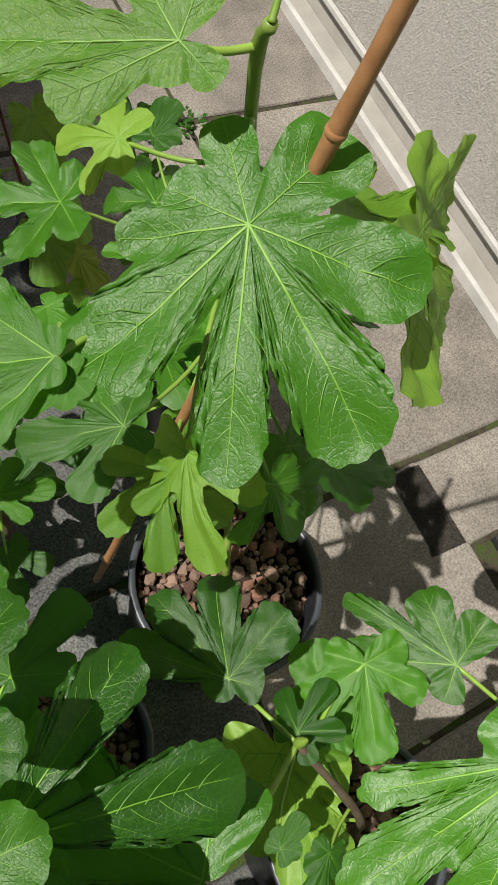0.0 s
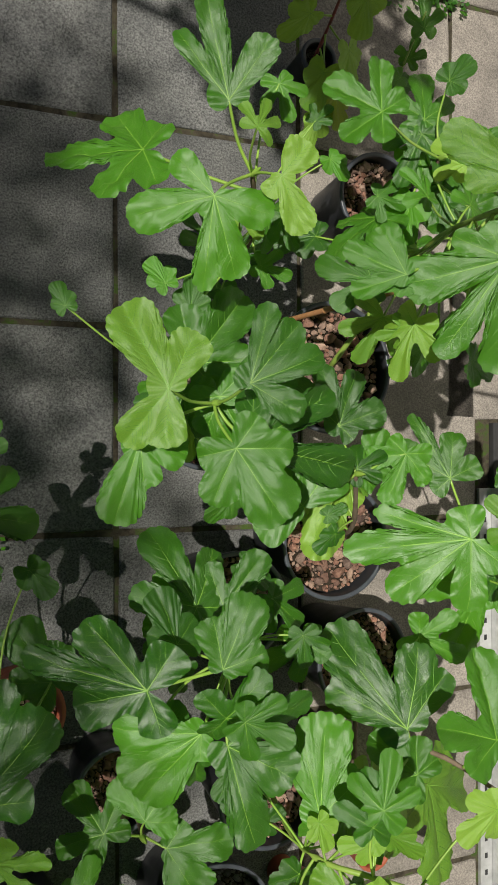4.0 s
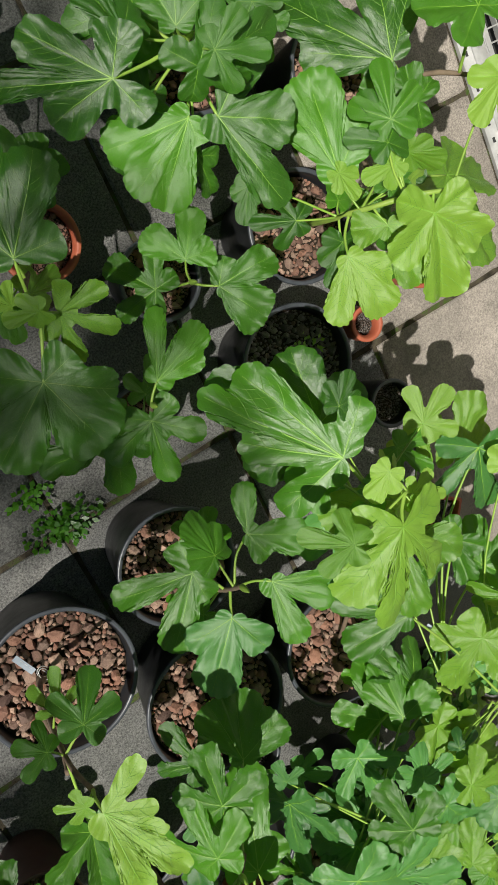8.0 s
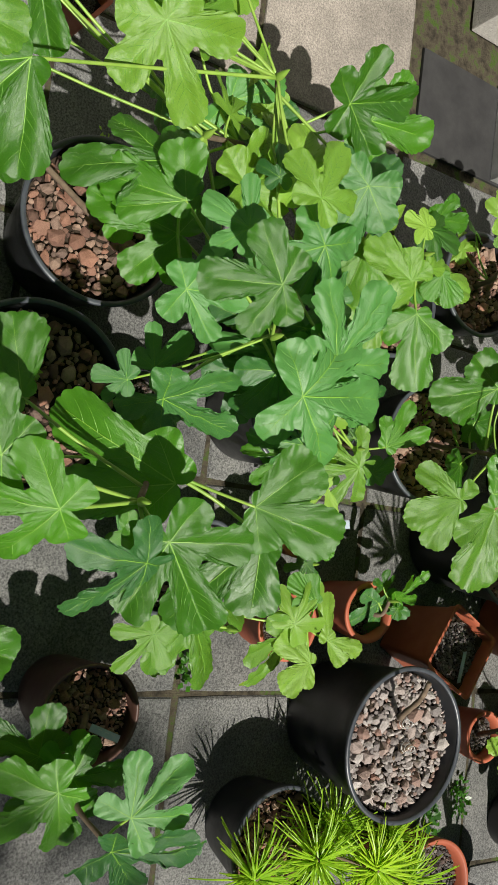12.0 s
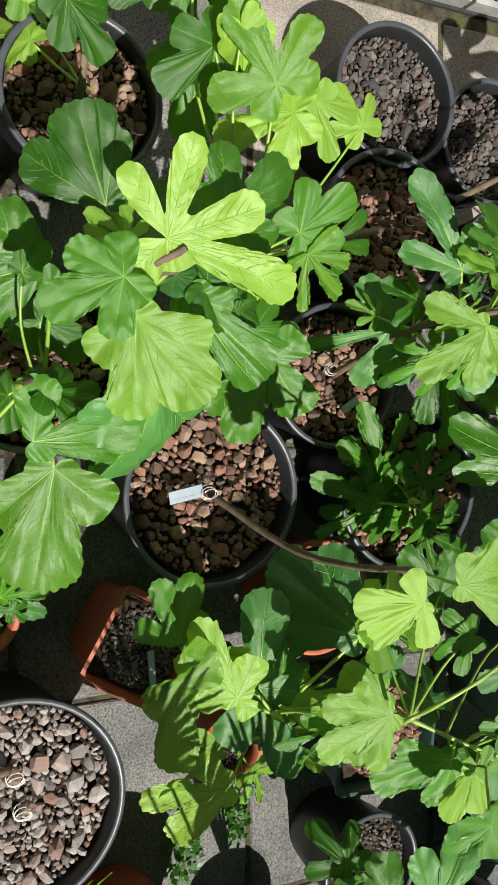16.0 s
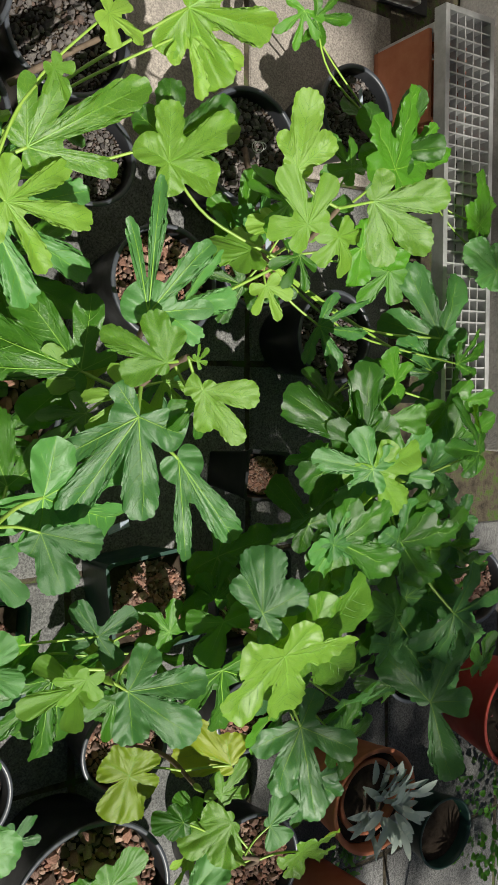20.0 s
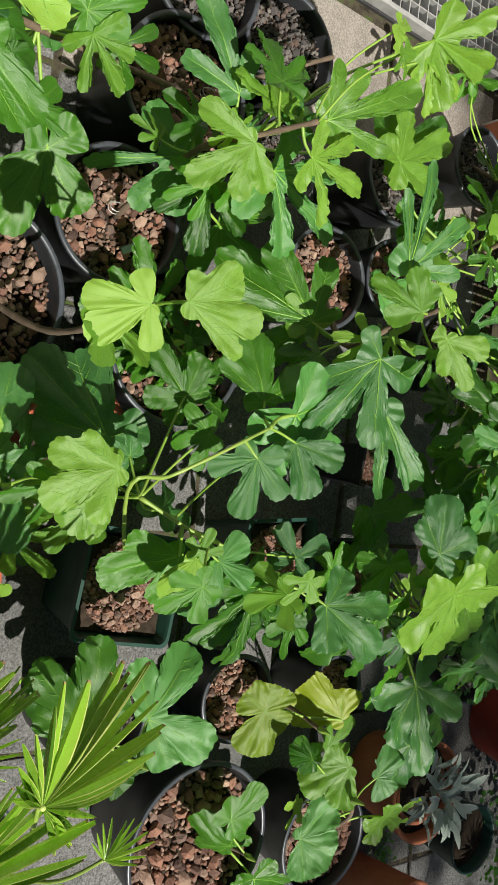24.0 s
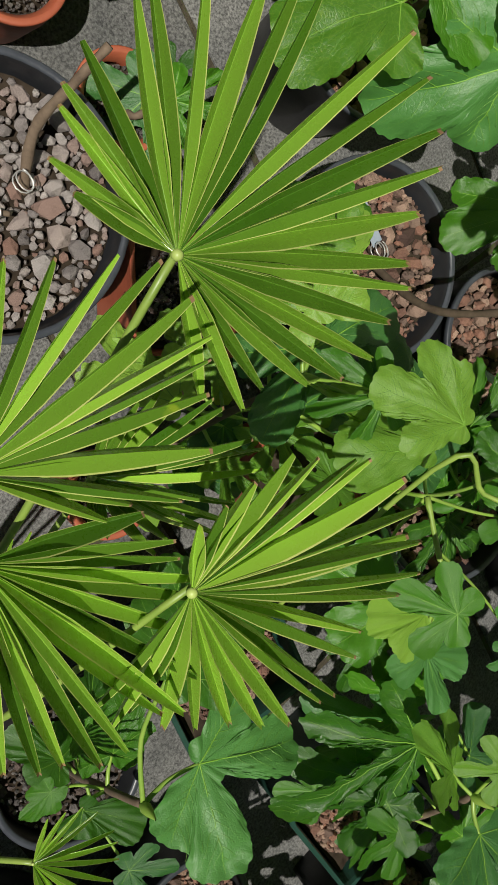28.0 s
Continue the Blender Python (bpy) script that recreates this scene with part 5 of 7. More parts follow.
leaves(tree, nodes, [
    ("three", -0.123, -1.539, 0.404, 79, 2, 0.128, -19),
    ((LEAF, ((90, 1.00, 0.29), (113, 0.80, 0.21), (20, 0.66, 0.28))), -0.100, -1.517, 0.460, 80, -24, 0.111, -23, 1.0),
    ("three_blue", -0.150, -1.553, 0.561, 76, 3, 0.066, -18),
    ("three", -0.216, -1.583, 0.599, 99, -5, 0.101, -18),
    ("three_blue", -0.336, -1.471, 0.461, 92, -2, 0.045, -19),
    ("three_blue", -0.315, -1.702, 0.496, -88, 2, 0.141, 19),
    ("three_blue", -0.346, -1.532, 0.438, -106, -4, 0.130, 18),
    ("three_blue", -0.298, -1.543, 0.376, -44, 15, 0.071, 12),
    ("deep_blue", -0.293, -1.776, 0.480, -167, -18, 0.107, 6),
    ("deep_blue", -0.212, -1.726, 0.450, -176, -18, 0.099, 3),
    ("three_blue", -0.246, -1.693, 0.420, 95, -3, 0.081, -18),
])
leaves(tree, nodes, [
    ("three_blue", -0.267, -1.676, 0.380, -116, -7, 0.120, 17),
    ("deep_blue", -0.360, -1.810, 0.360, 59, 8, 0.101, -17),
    ("deep_blue", -0.202, -1.764, 0.480, 73, 4, 0.071, -18),
    ("deep_blue", -0.152, -1.568, 0.440, -91, 2, 0.093, 19),
])
tree = fig_tree(-0.041, -2.075, 0.200, "fig tree with round grey-green leaves")
nodes = stem(tree, [(-0.041, -2.075, 0.200), (-0.057, -2.030, 0.314), (-0.033, -1.965, 0.407)], 0.0058, 0.0034, BARK)
bud(tree, -0.033, -1.965, 0.407)
nodes = nodes[len(nodes) // 3:]
understory(tree, nodes, ("round", "round_blue", "round_young", "shallow", "shallow_young",), 5)
leaves(tree, nodes, [
    ((LEAF, ((90, 1.00, 0.28), (133, 0.64, 0.19), (28, 0.54, 0.21))), -0.124, -1.973, 0.400, -162, -13, 0.129, 18, 1.0),
    ("round", -0.017, -2.059, 0.248, -96, -0, 0.080, 19),
    ((YOUNG, ((90, 1.00, 0.30), (47, 0.55, 0.24), (-12, 0.41, 0.17))), -0.096, -1.909, 0.450, 63, -2, 0.091, -22, 1.0),
    ("shallow_young", -0.072, -1.931, 0.460, -85, 3, 0.038, 18),
    ("shallow_young", -0.026, -1.849, 0.420, -55, 12, 0.075, 14),
    ("shallow_young", 0.020, -1.977, 0.400, 84, 0, 0.049, -19),
    ("shallow", 0.028, -2.000, 0.380, -94, 0, 0.077, 19),
    ("shallow", 0.059, -2.030, 0.360, -76, 6, 0.084, 18),
])
tree = fig_tree(0.046, -2.308, 0.200, "low fig with a few sunlit leaves")
nodes = stem(tree, [(0.046, -2.308, 0.200), (0.053, -2.297, 0.264), (0.106, -2.286, 0.317)], 0.0058, 0.0034, BARK)
bud(tree, 0.106, -2.286, 0.317)
nodes = nodes[len(nodes) // 3:]
understory(tree, nodes, ("round", "shallow", "shallow_young", "three_young",), 3)
leaves(tree, nodes, [
    ("three_yellow", 0.084, -2.348, 0.144, 110, -8, 0.114, -17),
    ("shallow", 0.088, -2.253, 0.370, -136, -13, 0.077, 14),
    ("round", 0.160, -2.374, 0.339, 109, -8, 0.080, -17),
    ("three_young", 0.105, -2.210, 0.360, -126, -10, 0.058, 16),
    ("round", 0.087, -2.347, 0.150, -73, 7, 0.048, 17),
    ("shallow_young", 0.112, -2.183, 0.360, -60, 11, 0.072, 15),
])
tree = fig_tree(-0.075, -2.780, 0.200, "tall fig tree with a bright leafy top")
nodes = stem(tree, [(-0.075, -2.780, 0.200), (-0.209, -2.335, 0.460), (-0.198, -2.326, 0.530)], 0.0052, 0.0034, BARK)
nodes = nodes[len(nodes) // 3:]
understory(tree, nodes, ("deep", "deep_young", "round", "round_blue", "round_young", "shallow", "three", "three_young",), 13)
leaves(tree, nodes, [
    ("three", 0.145, -2.391, 0.387, -127, -10, 0.086, 16),
    ("shallow", 0.095, -2.437, 0.310, 173, -19, 0.114, -0),
    ((LEAF, ((90, 1.00, 0.35), (134, 0.94, 0.25), (68, 0.77, 0.23))), -0.147, -2.271, 0.450, 20, 10, 0.100, -21, 1.0),
    ((YOUNG, ((90, 1.00, 0.16), (-175, 0.72, 0.12), (130, 0.70, 0.14), (-128, 0.58, 0.11), (-28, 0.39, 0.18))), -0.189, -2.311, 0.521, -110, 13, 0.137, 21, 1.0),
    ((YOUNG, ((90, 1.00, 0.32), (50, 0.96, 0.25), (118, 0.73, 0.23), (7, 0.56, 0.21))), -0.256, -2.298, 0.463, -140, 2, 0.114, 21, 1.0),
    ("round_blue", -0.329, -2.344, 0.400, 175, -19, 0.157, 0),
    ("shallow", -0.158, -2.380, 0.500, -55, 12, 0.093, 14),
    ("shallow", -0.147, -2.508, 0.424, -55, 12, 0.082, 14),
])
leaves(tree, nodes, [
    ("deep", -0.142, -2.578, 0.372, -94, 1, 0.076, 19),
    ((LEAF, ((100, 1.00, 0.20), (90, 1.00, 0.16), (126, 0.38, 0.18))), -0.232, -2.361, 0.450, -141, 3, 0.124, 23, 1.0),
    ((LEAF, ((90, 1.00, 0.22), (61, 0.85, 0.17), (142, 0.73, 0.25), (-119, 0.41, 0.22))), -0.289, -2.519, 0.330, 168, -30, 0.128, 8, 1.0),
    ("shallow", -0.253, -2.481, 0.352, -97, -1, 0.075, 19),
    ("deep_young", -0.170, -2.521, 0.420, -131, -11, 0.083, 15),
    ("three_young", -0.011, -2.501, 0.420, 107, -7, 0.098, -17),
    ("three_young", 0.009, -2.469, 0.440, 48, 11, 0.096, -15),
    ("three_young", 0.007, -2.531, 0.420, -156, -16, 0.071, 9),
    ("shallow", 0.056, -2.411, 0.400, 131, -14, 0.082, -13),
    ("round", -0.241, -2.413, 0.450, 67, 6, 0.033, -18),
    ("round", -0.249, -2.416, 0.440, -141, -14, 0.039, 13),
    ("round", -0.244, -2.416, 0.450, -62, 10, 0.021, 16),
    ("round", -0.257, -2.415, 0.430, 144, -16, 0.020, -9),
])
leaves(tree, nodes, [
    ("round_young", 0.057, -2.422, 0.450, -141, -14, 0.070, 13),
    ("three_young", 0.014, -2.641, 0.350, 41, 13, 0.064, -13),
])
tree = fig_tree(-0.290, -2.246, 0.170, "fig tree with large rounded dull green leaves")
nodes = stem(tree, [(-0.290, -2.246, 0.170), (-0.307, -2.240, 0.311), (-0.327, -2.187, 0.427)], 0.0058, 0.0034, BARK)
bud(tree, -0.327, -2.187, 0.427)
nodes = nodes[len(nodes) // 3:]
understory(tree, nodes, ("round", "shallow",), 3)
leaves(tree, nodes, [
    ((LEAF, ((90, 1.00, 0.26), (109, 0.78, 0.22), (34, 0.58, 0.27))), -0.192, -2.232, 0.352, 108, -18, 0.135, -8, 1.0),
    ((YOUNG, ((90, 1.00, 0.28), (127, 0.94, 0.28), (37, 0.92, 0.23), (-61, 0.38, 0.17))), -0.405, -2.130, 0.383, 116, -12, 0.105, -1, 1.0),
    ((LEAF, ((90, 1.00, 0.24), (79, 0.82, 0.17), (167, 0.61, 0.22))), -0.385, -2.211, 0.380, -82, 15, 0.116, 5, 1.0),
    ("round", -0.251, -2.236, 0.300, -122, -9, 0.070, 17),
    ("round", -0.210, -2.198, 0.400, -49, 14, 0.037, 13),
    ((YOUNG, ((90, 1.00, 0.33), (51, 0.60, 0.20), (148, 0.53, 0.21))), -0.415, -2.236, 0.365, 172, -8, 0.148, 14, 1.0),
])
tree = fig_tree(-0.280, -1.919, 0.190, "fig tree with narrow finger-lobed leaves")
nodes = stem(tree, [(-0.280, -1.919, 0.190), (-0.330, -1.927, 0.263), (-0.347, -1.938, 0.323)], 0.0058, 0.0034, BARK)
bud(tree, -0.347, -1.938, 0.323)
nodes = nodes[len(nodes) // 3:]
understory(tree, nodes, ("deep", "deep_blue", "deep_young", "round_blue", "three", "three_young",), 5)
leaves(tree, nodes, [
    ((LEAF, ((90, 1.00, 0.17), (50, 0.96, 0.17), (125, 0.57, 0.15))), -0.330, -2.027, 0.300, -23, 14, 0.094, -9, 1.0),
    ("deep_blue", -0.278, -1.829, 0.414, -84, 4, 0.086, 18),
    ("deep_young", -0.375, -1.948, 0.329, 108, -8, 0.111, -17),
    ("deep_young", -0.307, -1.837, 0.360, -143, -14, 0.074, 12),
    ("deep_young", -0.359, -2.008, 0.260, -126, -10, 0.040, 16),
    ("deep", -0.323, -1.971, 0.280, -0, 19, 0.066, -2),
    ("deep_blue", -0.225, -1.850, 0.340, -77, 6, 0.086, 18),
    ("round_blue", -0.369, -2.087, 0.200, -59, 11, 0.056, 15),
    ("deep_young", -0.374, -1.896, 0.300, 41, 13, 0.050, -13),
    ((YOUNG, ((90, 1.00, 0.25), (135, 0.91, 0.23), (25, 0.84, 0.23), (-147, 0.77, 0.21))), -0.414, -1.912, 0.300, 76, -9, 0.066, -9, 1.0),
    ("three", -0.449, -1.971, 0.160, 161, -18, 0.045, -4),
])
tree = fig_tree(-0.485, -2.011, 0.090, "ivy-like young fig in a small terracotta pot")
nodes = stem(tree, [(-0.485, -2.011, 0.090), (-0.493, -2.016, 0.118), (-0.545, -2.014, 0.142)], 0.0058, 0.0034, BARK)
bud(tree, -0.545, -2.014, 0.142)
nodes = nodes[len(nodes) // 3:]
leaves(tree, nodes, [
    ("three", -0.546, -1.997, 0.152, 176, -19, 0.053, 0),
    ("round", -0.511, -2.032, 0.150, -132, -11, 0.038, 15),
    ("round", -0.579, -2.013, 0.130, -70, 8, 0.026, 17),
])
tree = fig_tree(-0.630, -2.181, 0.110, "young fig in a small terracotta pot")
nodes = stem(tree, [(-0.630, -2.181, 0.110), (-0.632, -2.203, 0.138), (-0.600, -2.201, 0.160)], 0.0058, 0.0034, BARK)
bud(tree, -0.600, -2.201, 0.160)
nodes = nodes[len(nodes) // 3:]
leaves(tree, nodes, [
    ("three_blue", -0.609, -2.190, 0.142, -169, -18, 0.097, 5),
    ("deep", -0.597, -2.207, 0.170, -45, 15, 0.086, 12),
    ("three", -0.576, -2.182, 0.160, 13, 18, 0.038, -6),
    ("three", -0.616, -2.223, 0.160, -139, -13, 0.032, 13),
])
tree = fig_tree(-0.470, -2.485, 0.215, "fig tree with a bare leaning stem and two bright leaves")
nodes = stem(tree, [(-0.470, -2.485, 0.215), (-0.524, -2.531, 0.350), (-0.527, -2.542, 0.480), (-0.511, -2.547, 0.600)], 0.0052, 0.0034, BARK)
nodes = nodes[len(nodes) // 3:]
leaves(tree, nodes, [
    ((YOUNG, ((90, 1.00, 0.24), (62, 0.97, 0.13), (132, 0.79, 0.26), (178, 0.40, 0.14))), -0.513, -2.547, 0.665, -98, 17, 0.080, 10, 1.0),
    ((YOUNG, ((90, 1.00, 0.26), (56, 0.95, 0.23), (155, 0.66, 0.19), (-7, 0.51, 0.19))), -0.525, -2.504, 0.665, 126, -17, 0.068, 4, 1.0),
    ("three_young", -0.537, -2.473, 0.633, -123, -9, 0.073, 17),
])
tree = fig_tree(-0.887, -2.568, 0.090, "shrubby fig with pale finger-lobed leaves")
nodes = stem(tree, [(-0.887, -2.568, 0.090), (-0.816, -2.517, 0.250), (-0.725, -2.498, 0.381)], 0.0058, 0.0034, BARK)
bud(tree, -0.725, -2.498, 0.381)
nodes = nodes[len(nodes) // 3:]
understory(tree, nodes, ("deep", "deep_young", "three", "three_blue",), 9)
leaves(tree, nodes, [
    ((LEAF, ((90, 1.00, 0.21), (121, 0.93, 0.19), (172, 0.66, 0.19), (53, 0.58, 0.17))), -0.628, -2.381, 0.360, -14, 3, 0.084, -19, 1.0),
    ((YOUNG, ((90, 1.00, 0.17), (116, 0.81, 0.15), (43, 0.50, 0.21), (157, 0.45, 0.16), (-81, 0.32, 0.15))), -0.690, -2.441, 0.400, 31, 8, 0.112, -20, 1.0),
    ((YOUNG, ((90, 1.00, 0.27), (-127, 0.62, 0.21), (-161, 0.56, 0.18), (49, 0.47, 0.18))), -0.665, -2.365, 0.400, 179, 3, 0.100, 19, 1.0),
    ((YOUNG, ((90, 1.00, 0.22), (131, 0.89, 0.32), (55, 0.51, 0.22))), -0.684, -2.600, 0.470, 110, -25, 0.112, 12, 1.0),
    ((YOUNG, ((90, 1.00, 0.24), (48, 0.88, 0.20), (130, 0.73, 0.17), (24, 0.63, 0.16))), -0.686, -2.568, 0.530, 122, -14, 0.092, 8, 1.0),
    ((YOUNG, ((90, 1.00, 0.15), (124, 0.88, 0.19), (40, 0.58, 0.19))), -0.832, -2.462, 0.330, 97, -19, 0.114, 10, 1.0),
    ("deep", -0.708, -2.523, 0.475, 172, -19, 0.071, -1),
    ("deep_young", -0.635, -2.412, 0.400, 160, -18, 0.111, -5),
    ((BLUISH, ((90, 1.00, 0.25), (68, 0.81, 0.26), (118, 0.62, 0.24), (-23, 0.37, 0.18))), -0.651, -2.640, 0.360, 46, -20, 0.157, -16, 1.0),
])
leaves(tree, nodes, [
    ("deep_young", -0.774, -2.452, 0.320, 151, -17, 0.087, -7),
    ("deep_young", -0.824, -2.415, 0.300, 170, -19, 0.054, -2),
    ((BLUISH, ((90, 1.00, 0.25), (-64, 0.99, 0.21), (-114, 0.72, 0.21), (-2, 0.42, 0.17))), -0.693, -2.484, 0.370, -6, -1, 0.122, -22, 1.0),
    ("deep_young", -0.801, -2.559, 0.280, -87, 3, 0.095, 18),
])
tree = fig_tree(-0.302, -2.701, 0.180, "fig tree with deeply cut blue-green leaves on a long branch")
nodes = stem(tree, [(-0.302, -2.701, 0.180), (-0.246, -2.703, 0.380), (-0.234, -2.737, 0.480), (-0.223, -2.773, 0.560)], 0.0052, 0.0034, BARK)
nodes = nodes[len(nodes) // 3:]
understory(tree, nodes, ("deep", "deep_blue", "deep_young", "five_young", "three", "three_young",), 9)
leaves(tree, nodes, [
    ((BLUISH, ((90, 1.00, 0.15), (133, 0.68, 0.12), (52, 0.44, 0.11))), -0.180, -2.716, 0.460, 35, 6, 0.132, -19, 1.0),
    ((BLUISH, ((90, 1.00, 0.07), (131, 0.74, 0.13), (29, 0.62, 0.14), (168, 0.58, 0.17), (-26, 0.45, 0.14))), -0.241, -2.709, 0.347, 103, -29, 0.140, -5, 1.0),
    ((YOUNG, ((90, 1.00, 0.19), (31, 0.86, 0.18), (130, 0.75, 0.18), (168, 0.65, 0.17))), -0.251, -2.726, 0.495, 133, -18, 0.102, -0, 1.0),
    ("deep_blue", -0.258, -2.792, 0.456, -115, -6, 0.144, 18),
    ((YOUNG, ((90, 1.00, 0.12), (49, 0.64, 0.08), (121, 0.54, 0.09), (149, 0.49, 0.07))), -0.197, -2.816, 0.528, -59, 23, 0.161, 4, 1.0),
    ("deep_young", -0.262, -2.787, 0.542, -97, -1, 0.105, 19),
    ("deep", -0.289, -2.845, 0.265, -110, -5, 0.160, 18),
    ("three_young", -0.161, -2.796, 0.673, -137, -13, 0.032, 14),
    ("three", -0.138, -3.035, 0.445, -59, 11, 0.115, 15),
])
leaves(tree, nodes, [
    ("deep", -0.283, -2.729, 0.400, 124, -12, 0.067, -14),
    ("deep", -0.279, -2.740, 0.380, -173, -18, 0.101, 4),
    ("three_young", -0.040, -2.906, 0.550, -110, -5, 0.055, 18),
    ("five_young", 0.016, -3.037, 0.500, -93, 1, 0.134, 19),
    ("deep_young", -0.005, -3.046, 0.480, -105, -3, 0.093, 18),
    ("deep", -0.106, -2.907, 0.330, -52, 13, 0.066, 13),
])
tree = fig_tree(-0.482, -2.846, 0.170, "small fig with finely cut dark leaves")
nodes = stem(tree, [(-0.482, -2.846, 0.170), (-0.504, -2.830, 0.220), (-0.489, -2.791, 0.261)], 0.0058, 0.0034, BARK)
bud(tree, -0.489, -2.791, 0.261)
nodes = nodes[len(nodes) // 3:]
understory(tree, nodes, ("deep", "five",), 4)
leaves(tree, nodes, [
    ("deep", -0.493, -2.753, 0.233, 74, 3, 0.120, -18),
    ("deep", -0.447, -2.752, 0.232, 21, 17, 0.116, -8),
    ("deep", -0.471, -2.832, 0.235, 12, 18, 0.095, -5),
    ("five", -0.505, -2.807, 0.271, -119, -8, 0.064, 17),
    ("five", -0.463, -2.781, 0.240, 124, -12, 0.027, -14),
    ("deep", -0.496, -2.810, 0.220, -169, -18, 0.045, 5),
    ("deep", -0.543, -2.837, 0.237, -110, -5, 0.119, 18),
    ("deep", -0.497, -2.759, 0.200, 105, -7, 0.082, -17),
])
tree = fig_tree(-0.286, -3.166, 0.160, "tall fig tree with very large finger-lobed leaves")
nodes = stem(tree, [(-0.286, -3.166, 0.160), (-0.467, -2.955, 0.460), (-0.446, -2.956, 0.560), (-0.429, -2.961, 0.630)], 0.0052, 0.0034, BARK)
nodes = nodes[len(nodes) // 3:]
understory(tree, nodes, ("deep", "deep_blue", "deep_young", "three",), 6)
leaves(tree, nodes, [
    ((LEAF, ((90, 1.00, 0.15), (111, 0.89, 0.11), (61, 0.77, 0.15), (15, 0.59, 0.12), (156, 0.57, 0.16), (-40, 0.30, 0.06))), -0.442, -2.909, 0.439, 65, -16, 0.172, -12, 1.0),
    ((BLUISH, ((90, 1.00, 0.14), (128, 0.83, 0.16), (63, 0.68, 0.10), (-165, 0.40, 0.18), (-21, 0.32, 0.10))), -0.498, -2.931, 0.563, 146, -15, 0.151, 18, 1.0),
    ((YOUNG, ((90, 1.00, 0.17), (41, 0.72, 0.21), (133, 0.65, 0.20), (7, 0.52, 0.17))), -0.435, -2.939, 0.620, 63, -21, 0.080, -15, 1.0),
    ((YOUNG, ((90, 1.00, 0.19), (138, 0.85, 0.22), (63, 0.63, 0.22), (-58, 0.27, 0.18))), -0.466, -2.976, 0.637, -147, 13, 0.077, 24, 1.0),
    ((BLUISH, ((90, 1.00, 0.05), (54, 0.71, 0.08), (107, 0.69, 0.05), (11, 0.49, 0.08))), -0.380, -2.927, 0.600, -3, 9, 0.153, -24, 1.0),
    ("deep_young", -0.434, -2.967, 0.640, -51, 13, 0.021, 13),
    ((BLUISH, ((90, 1.00, 0.14), (60, 0.98, 0.08), (84, 0.46, 0.12))), -0.557, -3.017, 0.500, -149, 14, 0.139, 21, 1.0),
    ("three", -0.497, -2.907, 0.420, 161, -18, 0.044, -4),
])
leaves(tree, nodes, [
])
tree = fig_tree(-0.037, -3.334, 0.170, "fig tree with yellow-green leaves glowing in the sun")
nodes = stem(tree, [(-0.037, -3.334, 0.170), (-0.272, -3.222, 0.400), (-0.265, -3.206, 0.520), (-0.228, -3.217, 0.580)], 0.0052, 0.0034, BARK)
nodes = nodes[len(nodes) // 3:]
understory(tree, nodes, ("deep", "deep_blue", "five_young", "round_young", "three", "three_blue", "three_young",), 9)
leaves(tree, nodes, [
    ((YOUNG, ((90, 1.00, 0.22), (49, 0.64, 0.18), (124, 0.52, 0.12))), -0.187, -3.149, 0.580, -2, 17, 0.098, -22, 1.0),
    ("three_young", -0.259, -3.152, 0.599, 43, 13, 0.080, -14),
    ((YOUNG, ((90, 1.00, 0.21), (48, 0.99, 0.20), (7, 0.84, 0.20), (149, 0.42, 0.15))), -0.212, -3.278, 0.580, -83, 28, 0.109, 10, 1.0),
    ("three_young", -0.258, -3.242, 0.550, -144, -14, 0.072, 12),
    ("three", -0.142, -3.316, 0.488, 46, 12, 0.065, -14),
    ("deep_blue", -0.367, -3.328, 0.397, -96, -0, 0.103, 19),
    ("three", -0.213, -3.207, 0.353, -2, 19, 0.085, -1),
    ("three_young", -0.171, -3.023, 0.469, -52, 13, 0.120, 14),
    ("three", -0.270, -3.474, 0.400, 142, -16, 0.075, -10),
    ("three", -0.249, -3.369, 0.450, -100, -2, 0.101, 19),
    ("deep", -0.309, -3.194, 0.380, 112, -9, 0.088, -17),
])
leaves(tree, nodes, [
    ("three", -0.316, -3.260, 0.360, -87, 3, 0.048, 18),
    ("three", -0.084, -3.531, 0.350, -13, 19, 0.148, 3),
    ("deep_blue", -0.437, -3.748, 0.240, 92, -3, 0.161, -19),
    ("deep", -0.420, -3.769, 0.281, -70, 8, 0.106, 17),
    ("deep_blue", -0.368, -3.032, 0.450, -34, 17, 0.114, 9),
    ("round_young", -0.212, -3.241, 0.500, -178, -19, 0.048, 2),
    ("three_blue", -0.368, -3.752, 0.250, 30, 15, 0.163, -11),
])
tree = fig_tree(0.076, -3.600, 0.150, "fig with a tied leaning stem")
nodes = stem(tree, [(0.076, -3.600, 0.150), (0.020, -3.623, 0.238), (-0.015, -3.621, 0.310)], 0.0058, 0.0034, BARK)
bud(tree, -0.015, -3.621, 0.310)
nodes = nodes[len(nodes) // 3:]
understory(tree, nodes, ("deep", "round", "round_blue", "three",), 3)
leaves(tree, nodes, [
    ("three", -0.046, -3.545, 0.320, -15, 18, 0.122, 3),
    ("three", -0.042, -3.606, 0.300, -83, 4, 0.111, 18),
    ("round", -0.129, -3.875, 0.240, 14, 18, 0.114, -6),
    ("round_blue", -0.223, -3.906, 0.260, 69, 5, 0.105, -18),
    ("deep", 0.172, -3.410, 0.280, -85, 4, 0.085, 18),
    ("deep", 0.176, -3.385, 0.280, 172, -19, 0.064, -1),
])
tree = fig_tree(-0.367, -3.546, 0.150, "fig tree with small blue-green leaves in dense whorls")
